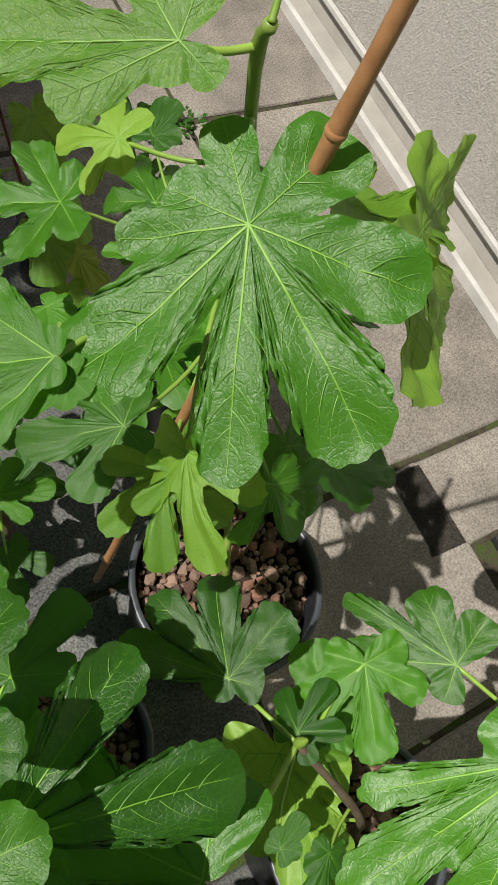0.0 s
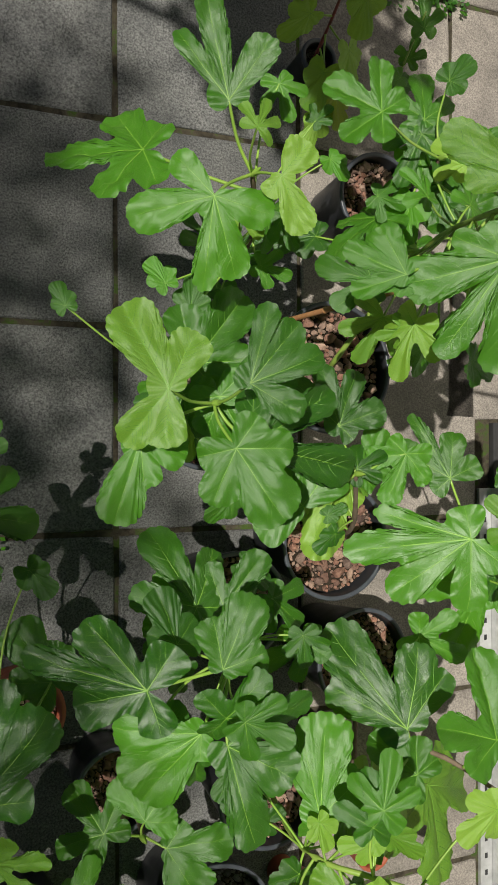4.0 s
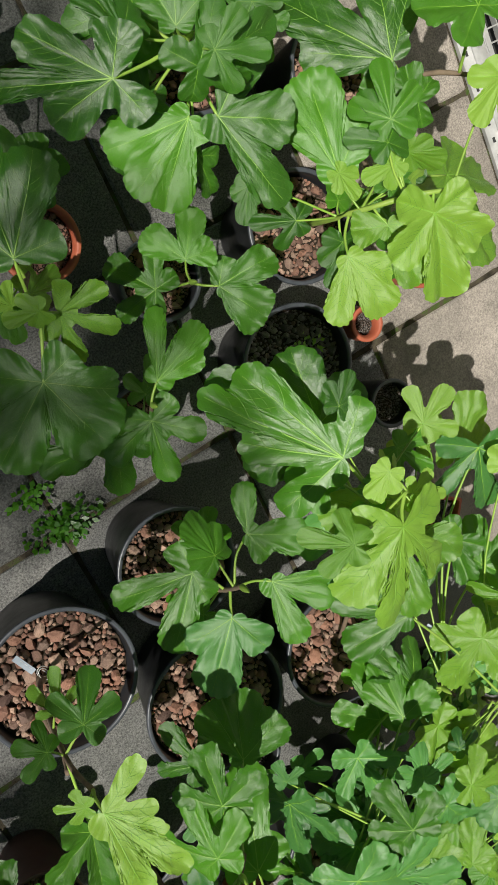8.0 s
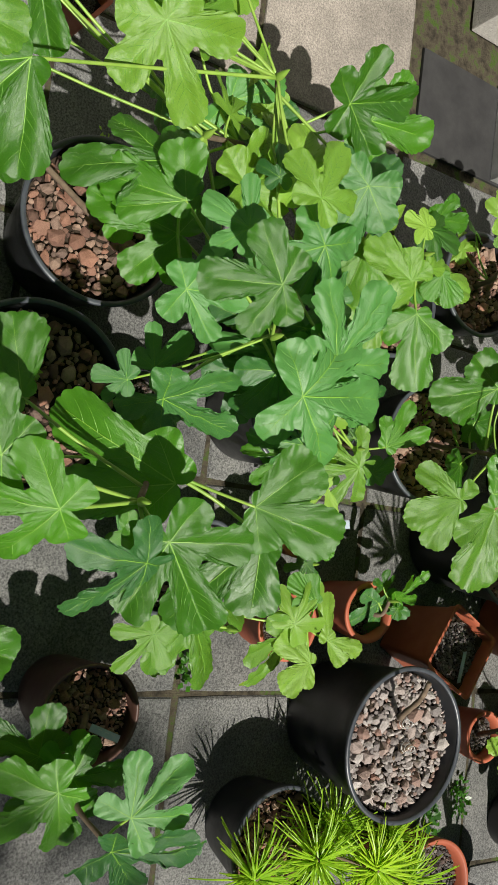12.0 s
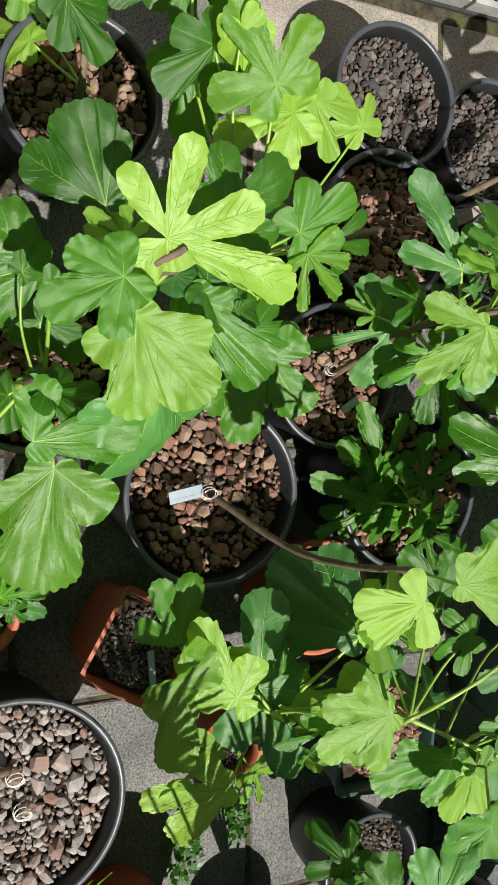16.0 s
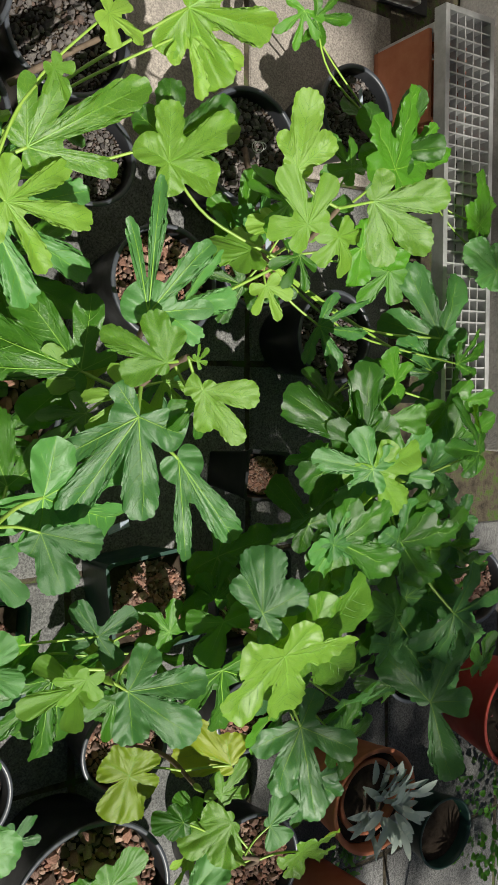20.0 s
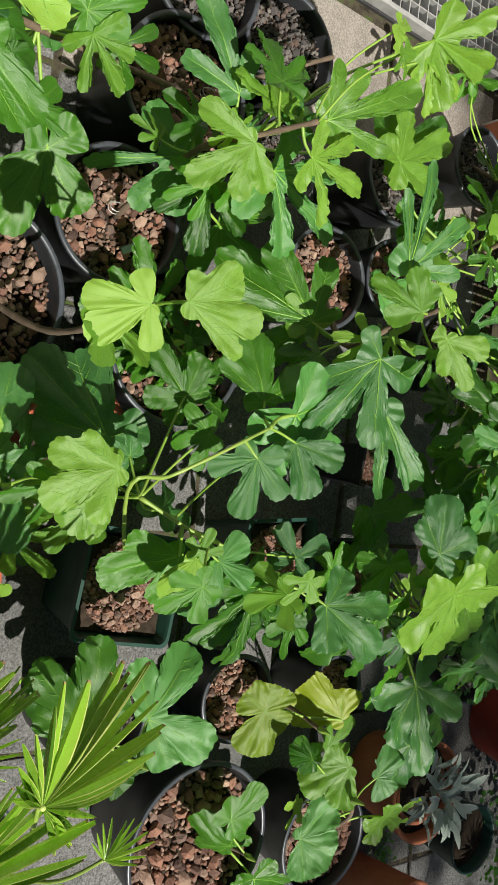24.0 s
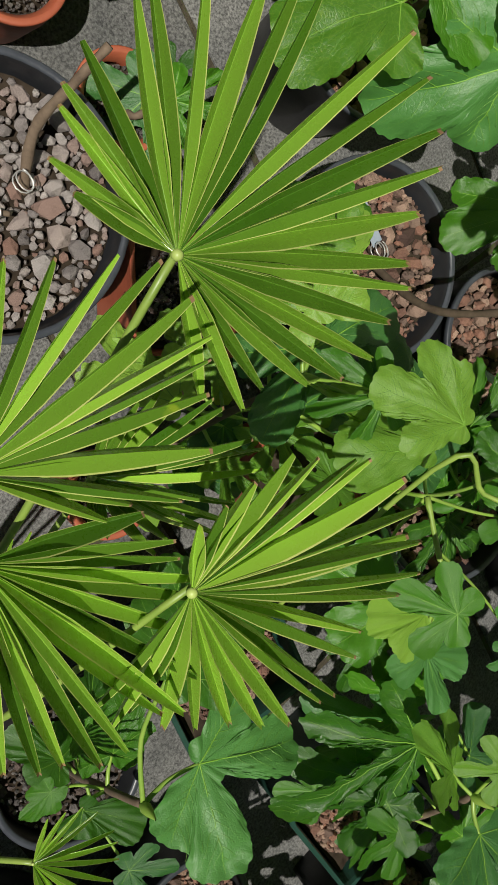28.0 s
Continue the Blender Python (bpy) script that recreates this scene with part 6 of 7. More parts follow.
nodes = stem(tree, [(-0.367, -3.546, 0.150), (-0.496, -3.480, 0.336), (-0.611, -3.405, 0.488)], 0.0058, 0.0034, BARK)
bud(tree, -0.611, -3.405, 0.488)
nodes = nodes[len(nodes) // 3:]
understory(tree, nodes, ("five", "round_blue", "three", "three_blue", "three_young",), 9)
leaves(tree, nodes, [
    ((LEAF, ((90, 1.00, 0.29), (171, 0.77, 0.31), (-37, 0.66, 0.29))), -0.517, -3.431, 0.450, -171, 0, 0.082, 28, 1.0),
    ("three_blue", -0.586, -3.323, 0.532, 75, 3, 0.101, -18),
    ("three_blue", -0.710, -3.420, 0.483, -54, 13, 0.093, 14),
    ("three_blue", -0.687, -3.240, 0.544, -56, 12, 0.065, 14),
    ("three", -0.552, -3.315, 0.516, 59, 8, 0.149, -17),
    ("three_blue", -0.638, -3.282, 0.472, 138, -15, 0.065, -11),
    ("three", -0.460, -3.496, 0.393, 101, -6, 0.095, -18),
    ("three_young", -0.589, -3.330, 0.530, -138, -13, 0.106, 14),
    ("three", -0.714, -3.430, 0.480, -132, -11, 0.154, 15),
    ("three_blue", -0.688, -3.242, 0.540, -149, -15, 0.112, 11),
    ("three", -0.685, -3.253, 0.540, -117, -7, 0.128, 17),
    ("three", -0.551, -3.311, 0.520, -7, 19, 0.080, 1),
])
leaves(tree, nodes, [
    ("round_blue", -0.566, -3.304, 0.420, 121, -11, 0.050, -15),
    ("three", -0.583, -3.736, 0.300, -63, 10, 0.121, 16),
    ("three_blue", -0.617, -3.623, 0.350, -129, -11, 0.138, 15),
    ("three", -0.505, -3.740, 0.280, -134, -12, 0.143, 14),
    ("round_blue", -0.764, -3.416, 0.400, -164, -17, 0.072, 7),
])
tree = fig_tree(-0.870, -3.360, 0.140, "fig tree with flat lobed leaves")
nodes = stem(tree, [(-0.870, -3.360, 0.140), (-0.864, -3.268, 0.334), (-0.875, -3.196, 0.492)], 0.0058, 0.0034, BARK)
bud(tree, -0.875, -3.196, 0.492)
nodes = nodes[len(nodes) // 3:]
understory(tree, nodes, ("deep", "five", "round_blue", "three", "three_blue", "three_young",), 8)
leaves(tree, nodes, [
    ((BLUISH, ((90, 1.00, 0.37), (29, 0.73, 0.29), (120, 0.67, 0.27), (-63, 0.49, 0.25))), -0.761, -3.107, 0.562, -2, 1, 0.089, -31, 1.0),
    ("deep", -0.868, -3.107, 0.457, -159, -17, 0.168, 8),
    ("three_young", -0.818, -3.132, 0.578, -152, -16, 0.149, 10),
    ("three_young", -0.819, -3.186, 0.550, -129, -11, 0.167, 15),
    ((BLUISH, ((90, 1.00, 0.15), (59, 0.72, 0.15), (145, 0.65, 0.16), (13, 0.55, 0.15), (-124, 0.41, 0.13))), -1.015, -3.290, 0.400, -176, 12, 0.159, 22, 1.0),
    ("three_young", -0.808, -3.140, 0.560, -72, 8, 0.055, 17),
    ("three", -0.719, -3.139, 0.391, -139, -13, 0.139, 13),
    ("three", -0.968, -3.272, 0.388, 172, -19, 0.123, -1),
    ((LEAF, ((90, 1.00, 0.34), (24, 0.81, 0.26), (-135, 0.55, 0.30))), -0.794, -3.102, 0.470, 154, -4, 0.068, 27, 1.0),
])
leaves(tree, nodes, [
    ("three", -0.812, -3.198, 0.520, 56, 9, 0.083, -16),
    ("three", -1.067, -3.386, 0.380, -92, 1, 0.102, 19),
    ("round_blue", -1.155, -3.376, 0.330, -178, -19, 0.118, 2),
    ("three_blue", -1.010, -3.398, 0.380, -83, 4, 0.098, 18),
    ("five", -0.780, -3.129, 0.400, -20, 18, 0.059, 5),
])
tree = fig_tree(-0.840, -3.145, 0.150, "fig tree with bright broad leaves at its tip")
nodes = stem(tree, [(-0.840, -3.145, 0.150), (-0.852, -3.030, 0.340), (-0.829, -2.912, 0.496)], 0.0058, 0.0034, BARK)
bud(tree, -0.829, -2.912, 0.496)
nodes = nodes[len(nodes) // 3:]
understory(tree, nodes, ("deep", "three", "three_blue", "three_young",), 7)
leaves(tree, nodes, [
    ((BLUISH, ((90, 1.00, 0.25), (131, 0.94, 0.20), (40, 0.60, 0.22), (-174, 0.59, 0.19))), -0.848, -2.938, 0.508, -130, 24, 0.109, 4, 1.0),
    ("three_young", -0.808, -2.870, 0.541, 148, -17, 0.049, -8),
    ("three", -0.854, -2.891, 0.420, 152, -17, 0.073, -7),
    ("three", -0.890, -2.882, 0.400, -170, -18, 0.102, 5),
    ("three", -0.818, -3.053, 0.400, 49, 11, 0.069, -15),
    ("three_blue", -0.808, -2.846, 0.420, 127, -13, 0.044, -14),
    ("deep", -0.833, -2.861, 0.450, 178, -19, 0.133, 1),
])
leaves(tree, nodes, [
    ("three", -0.883, -2.918, 0.420, -146, -15, 0.083, 12),
])
tree = fig_tree(-1.098, -3.094, 0.130, "fig with two yellowing leaves")
nodes = stem(tree, [(-1.098, -3.094, 0.130), (-1.083, -3.124, 0.240), (-1.099, -3.132, 0.330)], 0.0058, 0.0034, BARK)
bud(tree, -1.099, -3.132, 0.330)
nodes = nodes[len(nodes) // 3:]
leaves(tree, nodes, [
    ((YELLOWING, ((90, 1.00, 0.49), (-92, 0.61, 0.51), (-16, 0.61, 0.38), (159, 0.58, 0.33))), -1.069, -3.032, 0.300, 168, -10, 0.079, 27, 1.0),
    ((YELLOWING, ((90, 1.00, 0.53), (34, 0.56, 0.38))), -1.101, -3.218, 0.300, 62, -27, 0.100, -17, 1.0),
])
tree = fig_tree(-1.396, -3.345, 0.150, "young fig with light green leaves")
nodes = stem(tree, [(-1.396, -3.345, 0.150), (-1.297, -3.284, 0.281), (-1.202, -3.172, 0.389)], 0.0058, 0.0034, BARK)
bud(tree, -1.202, -3.172, 0.389)
nodes = nodes[len(nodes) // 3:]
understory(tree, nodes, ("round", "three_blue", "three_young",), 3)
leaves(tree, nodes, [
    ((YOUNG, ((90, 1.00, 0.31), (141, 0.77, 0.31), (45, 0.54, 0.24))), -1.155, -3.177, 0.370, 116, -21, 0.094, 20, 1.0),
    ((BLUISH, ((90, 1.00, 0.42), (-22, 0.63, 0.45))), -1.184, -3.250, 0.370, -35, 9, 0.061, -29, 1.0),
    ("round", -1.135, -3.094, 0.360, 73, 4, 0.059, -18),
    ("three_young", -1.301, -3.369, 0.300, -116, -7, 0.105, 17),
    ((BLUISH, ((90, 1.00, 0.38), (26, 0.81, 0.43), (-35, 0.80, 0.38))), -1.284, -3.117, 0.330, -45, 10, 0.082, -27, 1.0),
])
tree = fig_tree(-1.111, -2.800, 0.140, "fig tree with broad dark leaves")
nodes = stem(tree, [(-1.111, -2.800, 0.140), (-1.099, -2.745, 0.288), (-1.076, -2.721, 0.409)], 0.0058, 0.0034, BARK)
bud(tree, -1.076, -2.721, 0.409)
nodes = nodes[len(nodes) // 3:]
understory(tree, nodes, ("round", "three", "three_blue", "three_young",), 4)
leaves(tree, nodes, [
    ((LEAF, ((90, 1.00, 0.22), (135, 0.87, 0.22), (163, 0.59, 0.19), (50, 0.55, 0.20))), -1.007, -2.606, 0.467, -6, -8, 0.117, -17, 1.0),
    ((BLUISH, ((90, 1.00, 0.26), (8, 0.90, 0.28), (135, 0.70, 0.20), (-31, 0.64, 0.24))), -1.017, -2.726, 0.414, -32, 2, 0.113, -20, 1.0),
    ((LEAF, ((90, 1.00, 0.34), (6, 0.38, 0.34))), -1.119, -2.723, 0.350, -55, 8, 0.065, -19, 1.0),
    ("round", -1.131, -2.692, 0.340, -160, -17, 0.038, 8),
    ("three_blue", -1.120, -2.847, 0.300, -37, 16, 0.052, 10),
])
tree = fig_tree(-1.332, -3.007, 0.180, "small fig with round leaves in a wide gravel pot")
nodes = stem(tree, [(-1.332, -3.007, 0.180), (-1.329, -3.049, 0.227), (-1.327, -3.056, 0.266)], 0.0058, 0.0034, BARK)
bud(tree, -1.327, -3.056, 0.266)
nodes = nodes[len(nodes) // 3:]
leaves(tree, nodes, [
    ("round", -1.257, -3.006, 0.276, -43, 15, 0.079, 11),
    ("round", -1.320, -3.040, 0.240, 62, 7, 0.098, -17),
    ("round", -1.404, -3.123, 0.220, -153, -16, 0.117, 10),
])
tree = fig_tree(-1.073, -3.796, 0.130, "fig tree with blue-green leaves beside the clay pot")
nodes = stem(tree, [(-1.073, -3.796, 0.130), (-1.060, -3.734, 0.259), (-1.002, -3.644, 0.364)], 0.0058, 0.0034, BARK)
bud(tree, -1.002, -3.644, 0.364)
nodes = nodes[len(nodes) // 3:]
understory(tree, nodes, ("round", "three", "three_blue",), 2)
leaves(tree, nodes, [
    ("round", -0.863, -3.495, 0.400, 66, 6, 0.081, -18),
    ("three_blue", -0.991, -3.608, 0.350, -69, 8, 0.163, 17),
    ((BLUISH, ((90, 1.00, 0.21), (-49, 0.96, 0.19), (160, 0.78, 0.21), (23, 0.50, 0.18))), -1.049, -3.604, 0.380, -26, 5, 0.163, -29, 1.0),
    ("three", -1.022, -3.557, 0.320, 149, -17, 0.092, -8),
    ("three", -1.048, -3.829, 0.300, -15, 18, 0.082, 3),
])
tree = fig_tree(-0.888, -2.823, 0.150, "fig tree with arching green branches")
nodes = stem(tree, [(-0.888, -2.823, 0.150), (-0.713, -2.600, 0.500), (-0.689, -2.642, 0.520), (-0.659, -2.688, 0.540), (-0.615, -2.762, 0.550)], 0.0030, 0.0020, GREEN_STEM)
nodes += stem(tree, [(-0.719, -2.630, 0.480), (-0.753, -2.696, 0.500), (-0.768, -2.734, 0.520)], 0.0030, 0.0020, GREEN_STEM)
nodes = nodes[len(nodes) // 3:]
understory(tree, nodes, ("deep", "three", "three_blue", "three_young",), 8)
leaves(tree, nodes, [
    ((LEAF, ((90, 1.00, 0.32), (125, 0.87, 0.16), (21, 0.77, 0.23), (171, 0.32, 0.14))), -0.578, -2.796, 0.492, 16, -7, 0.096, -15, 1.0),
    ((BLUISH, ((90, 1.00, 0.32), (147, 0.95, 0.27), (43, 0.38, 0.21))), -0.628, -2.819, 0.538, -163, 10, 0.076, 16, 1.0),
    ("three_blue", -0.647, -2.907, 0.411, -165, -18, 0.044, 6),
    ("three", -0.808, -2.665, 0.582, 125, -12, 0.060, -14),
    ("three_young", -0.779, -2.700, 0.520, -9, 19, 0.035, 1),
    ((BLUISH, ((90, 1.00, 0.29), (158, 0.92, 0.35), (14, 0.83, 0.29))), -0.794, -2.761, 0.480, -119, 18, 0.057, -3, 1.0),
])
leaves(tree, nodes, [
    ((YOUNG, ((90, 1.00, 0.31), (132, 0.72, 0.28))), -0.789, -2.710, 0.500, 138, 1, 0.069, 17, 1.0),
    ((LEAF, ((90, 1.00, 0.24), (68, 0.66, 0.27), (151, 0.66, 0.27))), -0.791, -2.712, 0.460, 113, -27, 0.109, -3, 1.0),
    ("three", -0.795, -2.823, 0.440, 154, -18, 0.083, -6),
    ("three_blue", -0.590, -2.829, 0.520, -122, -9, 0.152, 17),
    ((BLUISH, ((90, 1.00, 0.26), (-179, 0.95, 0.26), (0, 0.81, 0.26), (-109, 0.76, 0.24))), -0.789, -2.922, 0.451, -58, 12, 0.059, -18, 1.0),
    ("three_blue", -0.826, -2.864, 0.400, -174, -18, 0.112, 4),
])
tree = fig_tree(0.172, -1.835, 0.110, "dense shrubby fig with many small sunlit leaves")
nodes = stem(tree, [(0.172, -1.835, 0.110), (0.097, -1.724, 0.288), (0.003, -1.544, 0.433)], 0.0058, 0.0034, BARK)
bud(tree, 0.003, -1.544, 0.433)
nodes = nodes[len(nodes) // 3:]
understory(tree, nodes, ("deep_young", "five_blue", "round_young", "three", "three_blue", "three_young",), 11)
leaves(tree, nodes, [
    ("three_young", 0.188, -1.098, 0.390, -106, -3, 0.082, 18),
    ("three", 0.118, -1.096, 0.410, -60, 11, 0.075, 15),
    ("round_young", 0.252, -1.191, 0.370, 52, 10, 0.118, -16),
    ("three", 0.136, -1.295, 0.440, -150, -16, 0.115, 11),
    ("five_blue", 0.250, -1.168, 0.440, -98, -1, 0.134, 19),
    ("three", -0.063, -1.487, 0.360, -115, -6, 0.103, 18),
    ("three", -0.050, -1.494, 0.440, 106, -7, 0.127, -17),
    ("round_young", -0.031, -1.619, 0.420, -63, 10, 0.128, 16),
    ("five_blue", 0.101, -1.607, 0.370, -109, -5, 0.109, 18),
    ("three", 0.177, -1.536, 0.380, 28, 16, 0.110, -10),
    ("deep_young", -0.069, -1.748, 0.370, -95, 0, 0.130, 19),
])
leaves(tree, nodes, [
    ("three_blue", -0.203, -1.543, 0.440, -86, 3, 0.106, 18),
    ("round_young", -0.008, -1.674, 0.460, -60, 11, 0.117, 15),
    ("three_blue", -0.203, -1.710, 0.380, 134, -14, 0.108, -12),
    ("three_blue", -0.139, -1.828, 0.360, -95, -0, 0.132, 19),
    ("round_young", -0.050, -1.862, 0.390, 175, -19, 0.091, 0),
    ("three_blue", -0.279, -1.689, 0.450, -134, -12, 0.116, 14),
    ("round_young", -0.149, -1.926, 0.370, 40, 13, 0.133, -13),
    ((LEAF, ((90, 1.00, 0.39), (24, 0.83, 0.32))), -0.047, -2.020, 0.400, -136, -4, 0.058, 24, 1.0),
    ("three_blue", 0.075, -1.502, 0.380, -124, -9, 0.084, 16),
    ("three", 0.177, -1.380, 0.430, 15, 18, 0.126, -6),
])
tree = fig_tree(-0.367, -3.546, 0.150, "shrubby fig with overlapping blue-green leaves")
nodes = stem(tree, [(-0.367, -3.546, 0.150), (-0.525, -3.518, 0.298), (-0.745, -3.519, 0.420)], 0.0058, 0.0034, BARK)
bud(tree, -0.745, -3.519, 0.420)
nodes = nodes[len(nodes) // 3:]
understory(tree, nodes, ("deep_blue", "five", "three", "three_blue",), 7)
leaves(tree, nodes, [
    ("deep_blue", -0.566, -3.355, 0.460, -97, -1, 0.101, 19),
    ("three_blue", -0.614, -3.460, 0.420, -38, 16, 0.105, 10),
    ("three", -0.669, -3.585, 0.390, 180, -19, 0.087, 2),
    ("five", -0.658, -3.405, 0.360, -165, -18, 0.113, 7),
    ("three_blue", -0.723, -3.498, 0.360, -98, -1, 0.103, 19),
    ("three", -0.758, -3.587, 0.390, -96, -0, 0.145, 19),
    ("three_blue", -0.715, -3.715, 0.350, 110, -8, 0.099, -17),
    ("five", -0.579, -3.631, 0.460, 27, 16, 0.111, -10),
    ("three_blue", -0.845, -3.549, 0.370, -109, -5, 0.153, 18),
    ("deep_blue", -0.870, -3.609, 0.430, -126, -10, 0.174, 16),
    ("deep_blue", -0.803, -3.442, 0.360, 45, 12, 0.112, -14),
    ("three", -0.802, -3.716, 0.390, 114, -9, 0.084, -16),
])
leaves(tree, nodes, [
    ("three", -0.691, -3.328, 0.370, 46, 12, 0.110, -14),
    ("three", -0.950, -3.398, 0.370, -110, -5, 0.122, 18),
    ("three_blue", -0.927, -3.510, 0.370, 9, 18, 0.107, -5),
])

# ---- the other plants ----
FACE = Vector((-0.375, 0.333, 0.865))
RIGHT, UP = Vector((0.742, -0.451, 0.496)), Vector((0.556, 0.828, -0.078))


def palm_fan(tree, hub, normal, ahead, radius, spread, count, root, seed, ends=(0.45, 0.45)):
    """One fan leaf: folded leaflets round a hub, with pale ribs and dry tips, on a long petiole."""
    rng = random.Random(seed)
    n = Vector(normal).normalized()
    a = Vector(ahead)
    a = (a - n * a.dot(n)).normalized()
    s = n.cross(a)
    hub = Vector(hub)
    base = Vector(tree.location)
    fan = new("fan_leaf", None)
    fan.parent = tree
    for i in range(count):
        f = i / (count - 1) - 0.5
        angle = radians(spread) * f + rng.uniform(-0.02, 0.02)
        way = a * math.cos(angle) + s * math.sin(angle)
        side = n.cross(way)
        long = radius * (1.0 - ends[1 if f > 0 else 0] * abs(2 * f) ** 2) * rng.uniform(0.93, 1.05)
        half = radius * rng.uniform(0.027, 0.034)
        deep = half * rng.uniform(1.7, 2.8)
        lift = rng.uniform(-0.10, 0.12)
        tilt = rng.choice((-1, 1)) * rng.uniform(0.2, 0.8)
        verts, polys, mats = [], [], []
        dry = rng.random() < 0.7
        marks = [k / 13 * 0.965 for k in range(14)] + [0.985, 1.0]
        sway = rng.uniform(-0.06, 0.06)
        for t in marks:
            w = half * min(1.0, 0.06 + 2.6 * t) * (1 - (max(0.0, t - 0.45) / 0.55) ** 2.0 * 0.72)
            p = hub + way * long * (0.02 + 0.98 * t) + side * sway * long * t * t + n * (lift * long * t - 0.12 * long * t * t)
            low = p - n * deep * (w / half)
            left, right = p - side * w + n * tilt * w, p + side * w - n * tilt * w
            for v in (left, left.lerp(low, 0.08), low, right.lerp(low, 0.08), right):
                verts.append(v - base)
        for k in range(len(marks) - 1):
            for e in range(4):
                polys.append((5 * k + e, 5 * k + e + 1, 5 * k + e + 6, 5 * k + e + 5))
                mats.append(2 if k >= len(marks) - 2 and dry else 1 if e in (0, 3) else 0)
        rib = len(verts)
        for k, t in enumerate(marks):
            c = Vector(verts[5 * k + 2])
            w = radius * 0.0020 * (1 - 0.7 * t)
            verts.extend((c - side * w + n * w * 1.6, c + side * w + n * w * 1.6))
        for k in range(len(marks) - 1):
            polys.append((rib + 2 * k, rib + 2 * k + 1, rib + 2 * k + 3, rib + 2 * k + 2))
            mats.append(0)
        me = bpy.data.meshes.new("leaflet")
        me.from_pydata(verts, [], polys)
        for m in (PALM, PALM_EDGE, DRY_TIP):
            me.materials.append(m)
        me.polygons.foreach_set("material_index", mats)
        ob = new("leaflet", me)
        ob.parent = fan
    bm = bmesh.new()
    bmesh.ops.create_icosphere(bm, subdivisions=2, radius=radius * 0.022, matrix=Matrix.Translation(hub - base))
    part("hub", bm, PALM_RIB, fan, smooth=True)
    bm = bmesh.new()
    line = smooth_path([Vector(root), Vector(root).lerp(hub, 0.5) + Vector((0, 0, 0.05)), hub - n * radius * 0.03], 6)
    tube_ring(bm, [p - base for p in line], [0.0034 - 0.0012 * i / len(line) for i in range(len(line))], 7)
    part("petiole", bm, GREEN_STEM, fan, smooth=True)




def towards(degrees):
    return RIGHT * math.cos(radians(degrees)) + UP * math.sin(radians(degrees))


def leaning(right, up):
    return FACE + RIGHT * right + UP * up


round_pot(-1.285, -2.600, 0.160, 0.15, "black", "fine")
palm = empty("fan_palm", (-1.285, -2.600, 0.13), "young fan palm with pleated green fans and brown tips", "fan palm")
ROOT = (-1.285, -2.600, 0.20)
palm_fan(palm, (-0.933, -2.299, 0.700), leaning(0.30, -0.50), towards(38), 0.142, 225, 25, ROOT, 1, (0.45, 0.62))
palm_fan(palm, (-0.999, -2.466, 0.650), leaning(0.30, -0.60), towards(-24), 0.156, 205, 25, ROOT, 2, (0.35, 0.72))
palm_fan(palm, (-0.987, -2.411, 0.540), leaning(0.1, -0.9), towards(-18), 0.112, 170, 19, ROOT, 3)
palm_fan(palm, (-1.080, -2.390, 0.620), leaning(0.35, -0.2), towards(-48), 0.160, 120, 17, ROOT, 4)
palm_fan(palm, (-1.064, -2.336, 0.680), leaning(0.25, -0.7), towards(32), 0.125, 120, 15, ROOT, 5)
palm_fan(palm, (-1.165, -2.650, 0.470), FACE, towards(-5), 0.065, 150, 13, ROOT, 6)
palm_fan(palm, (-1.073, -2.503, 0.350), (0, 0.3, 0.95), (0.6, -0.5, 0.3), 0.080, 190, 14, ROOT, 7)

round_pot(-1.93, -3.87, 0.15, 0.14, "black", "soil")
small_palm = empty("fan_palm", (-1.93, -3.87, 0.12), "small dark fan palm in the shade", "fan palm")
palm_fan(small_palm, (-1.72, -3.80, 0.30), (0.1, 0.6, 0.78), (0.9, -0.2, 0.3), 0.10, 190, 16, (-1.93, -3.87, 0.13), 8)
palm_fan(small_palm, (-1.70, -3.95, 0.32), (0.1, 0.6, 0.78), (0.9, 0.1, 0.3), 0.11, 190, 16, (-1.93, -3.87, 0.13), 9)


def needle_whorl(tree, hub, radius, count, seed):
    """A whorl of long soft needles at a shoot's tip."""
    rng = random.Random(seed)
    hub = Vector(hub)
    base = Vector(tree.location)
    verts, polys = [], []
    for i in range(count):
        a = 2 * math.pi * (i * 0.382 + rng.uniform(-0.03, 0.03))
        rise = rng.uniform(-0.15, 1.1)
        way = Vector((math.cos(a) * math.cos(rise), math.sin(a) * math.cos(rise), math.sin(rise)))
        side = way.cross(Vector((0, 0, 1))).normalized()
        long = radius * rng.uniform(0.6, 1.15)
        start = hub - Vector((0, 0, rng.uniform(0, 0.03)))
        n0 = len(verts)
        for k in range(5):
            t = k / 4
            p = start + way * long * t - Vector((0, 0, 0.25 * long * t * t))
            w = 0.0025 * (1 - 0.6 * t)
            verts.extend((p - side * w - base, p + Vector((0, 0, 0.0008)) - base, p + side * w - base))
        for k in range(4):
            for e in (0, 1):
                polys.append((n0 + 3 * k + e, n0 + 3 * k + e + 1, n0 + 3 * k + e + 4, n0 + 3 * k + e + 3))
    me = bpy.data.meshes.new("needle_whorl")
    me.from_pydata(verts, [], polys)
    mesh_part("needle_whorl", me, GRASSY, tree)
    bm = bmesh.new()
    line = smooth_path([base, base.lerp(hub, 0.5) + Vector((0.01, 0, 0.02)), hub], 5)
    tube_ring(bm, [p - base for p in line], [0.003] * len(line), 6)
    part("twig", bm, BARK, tree, smooth=True)


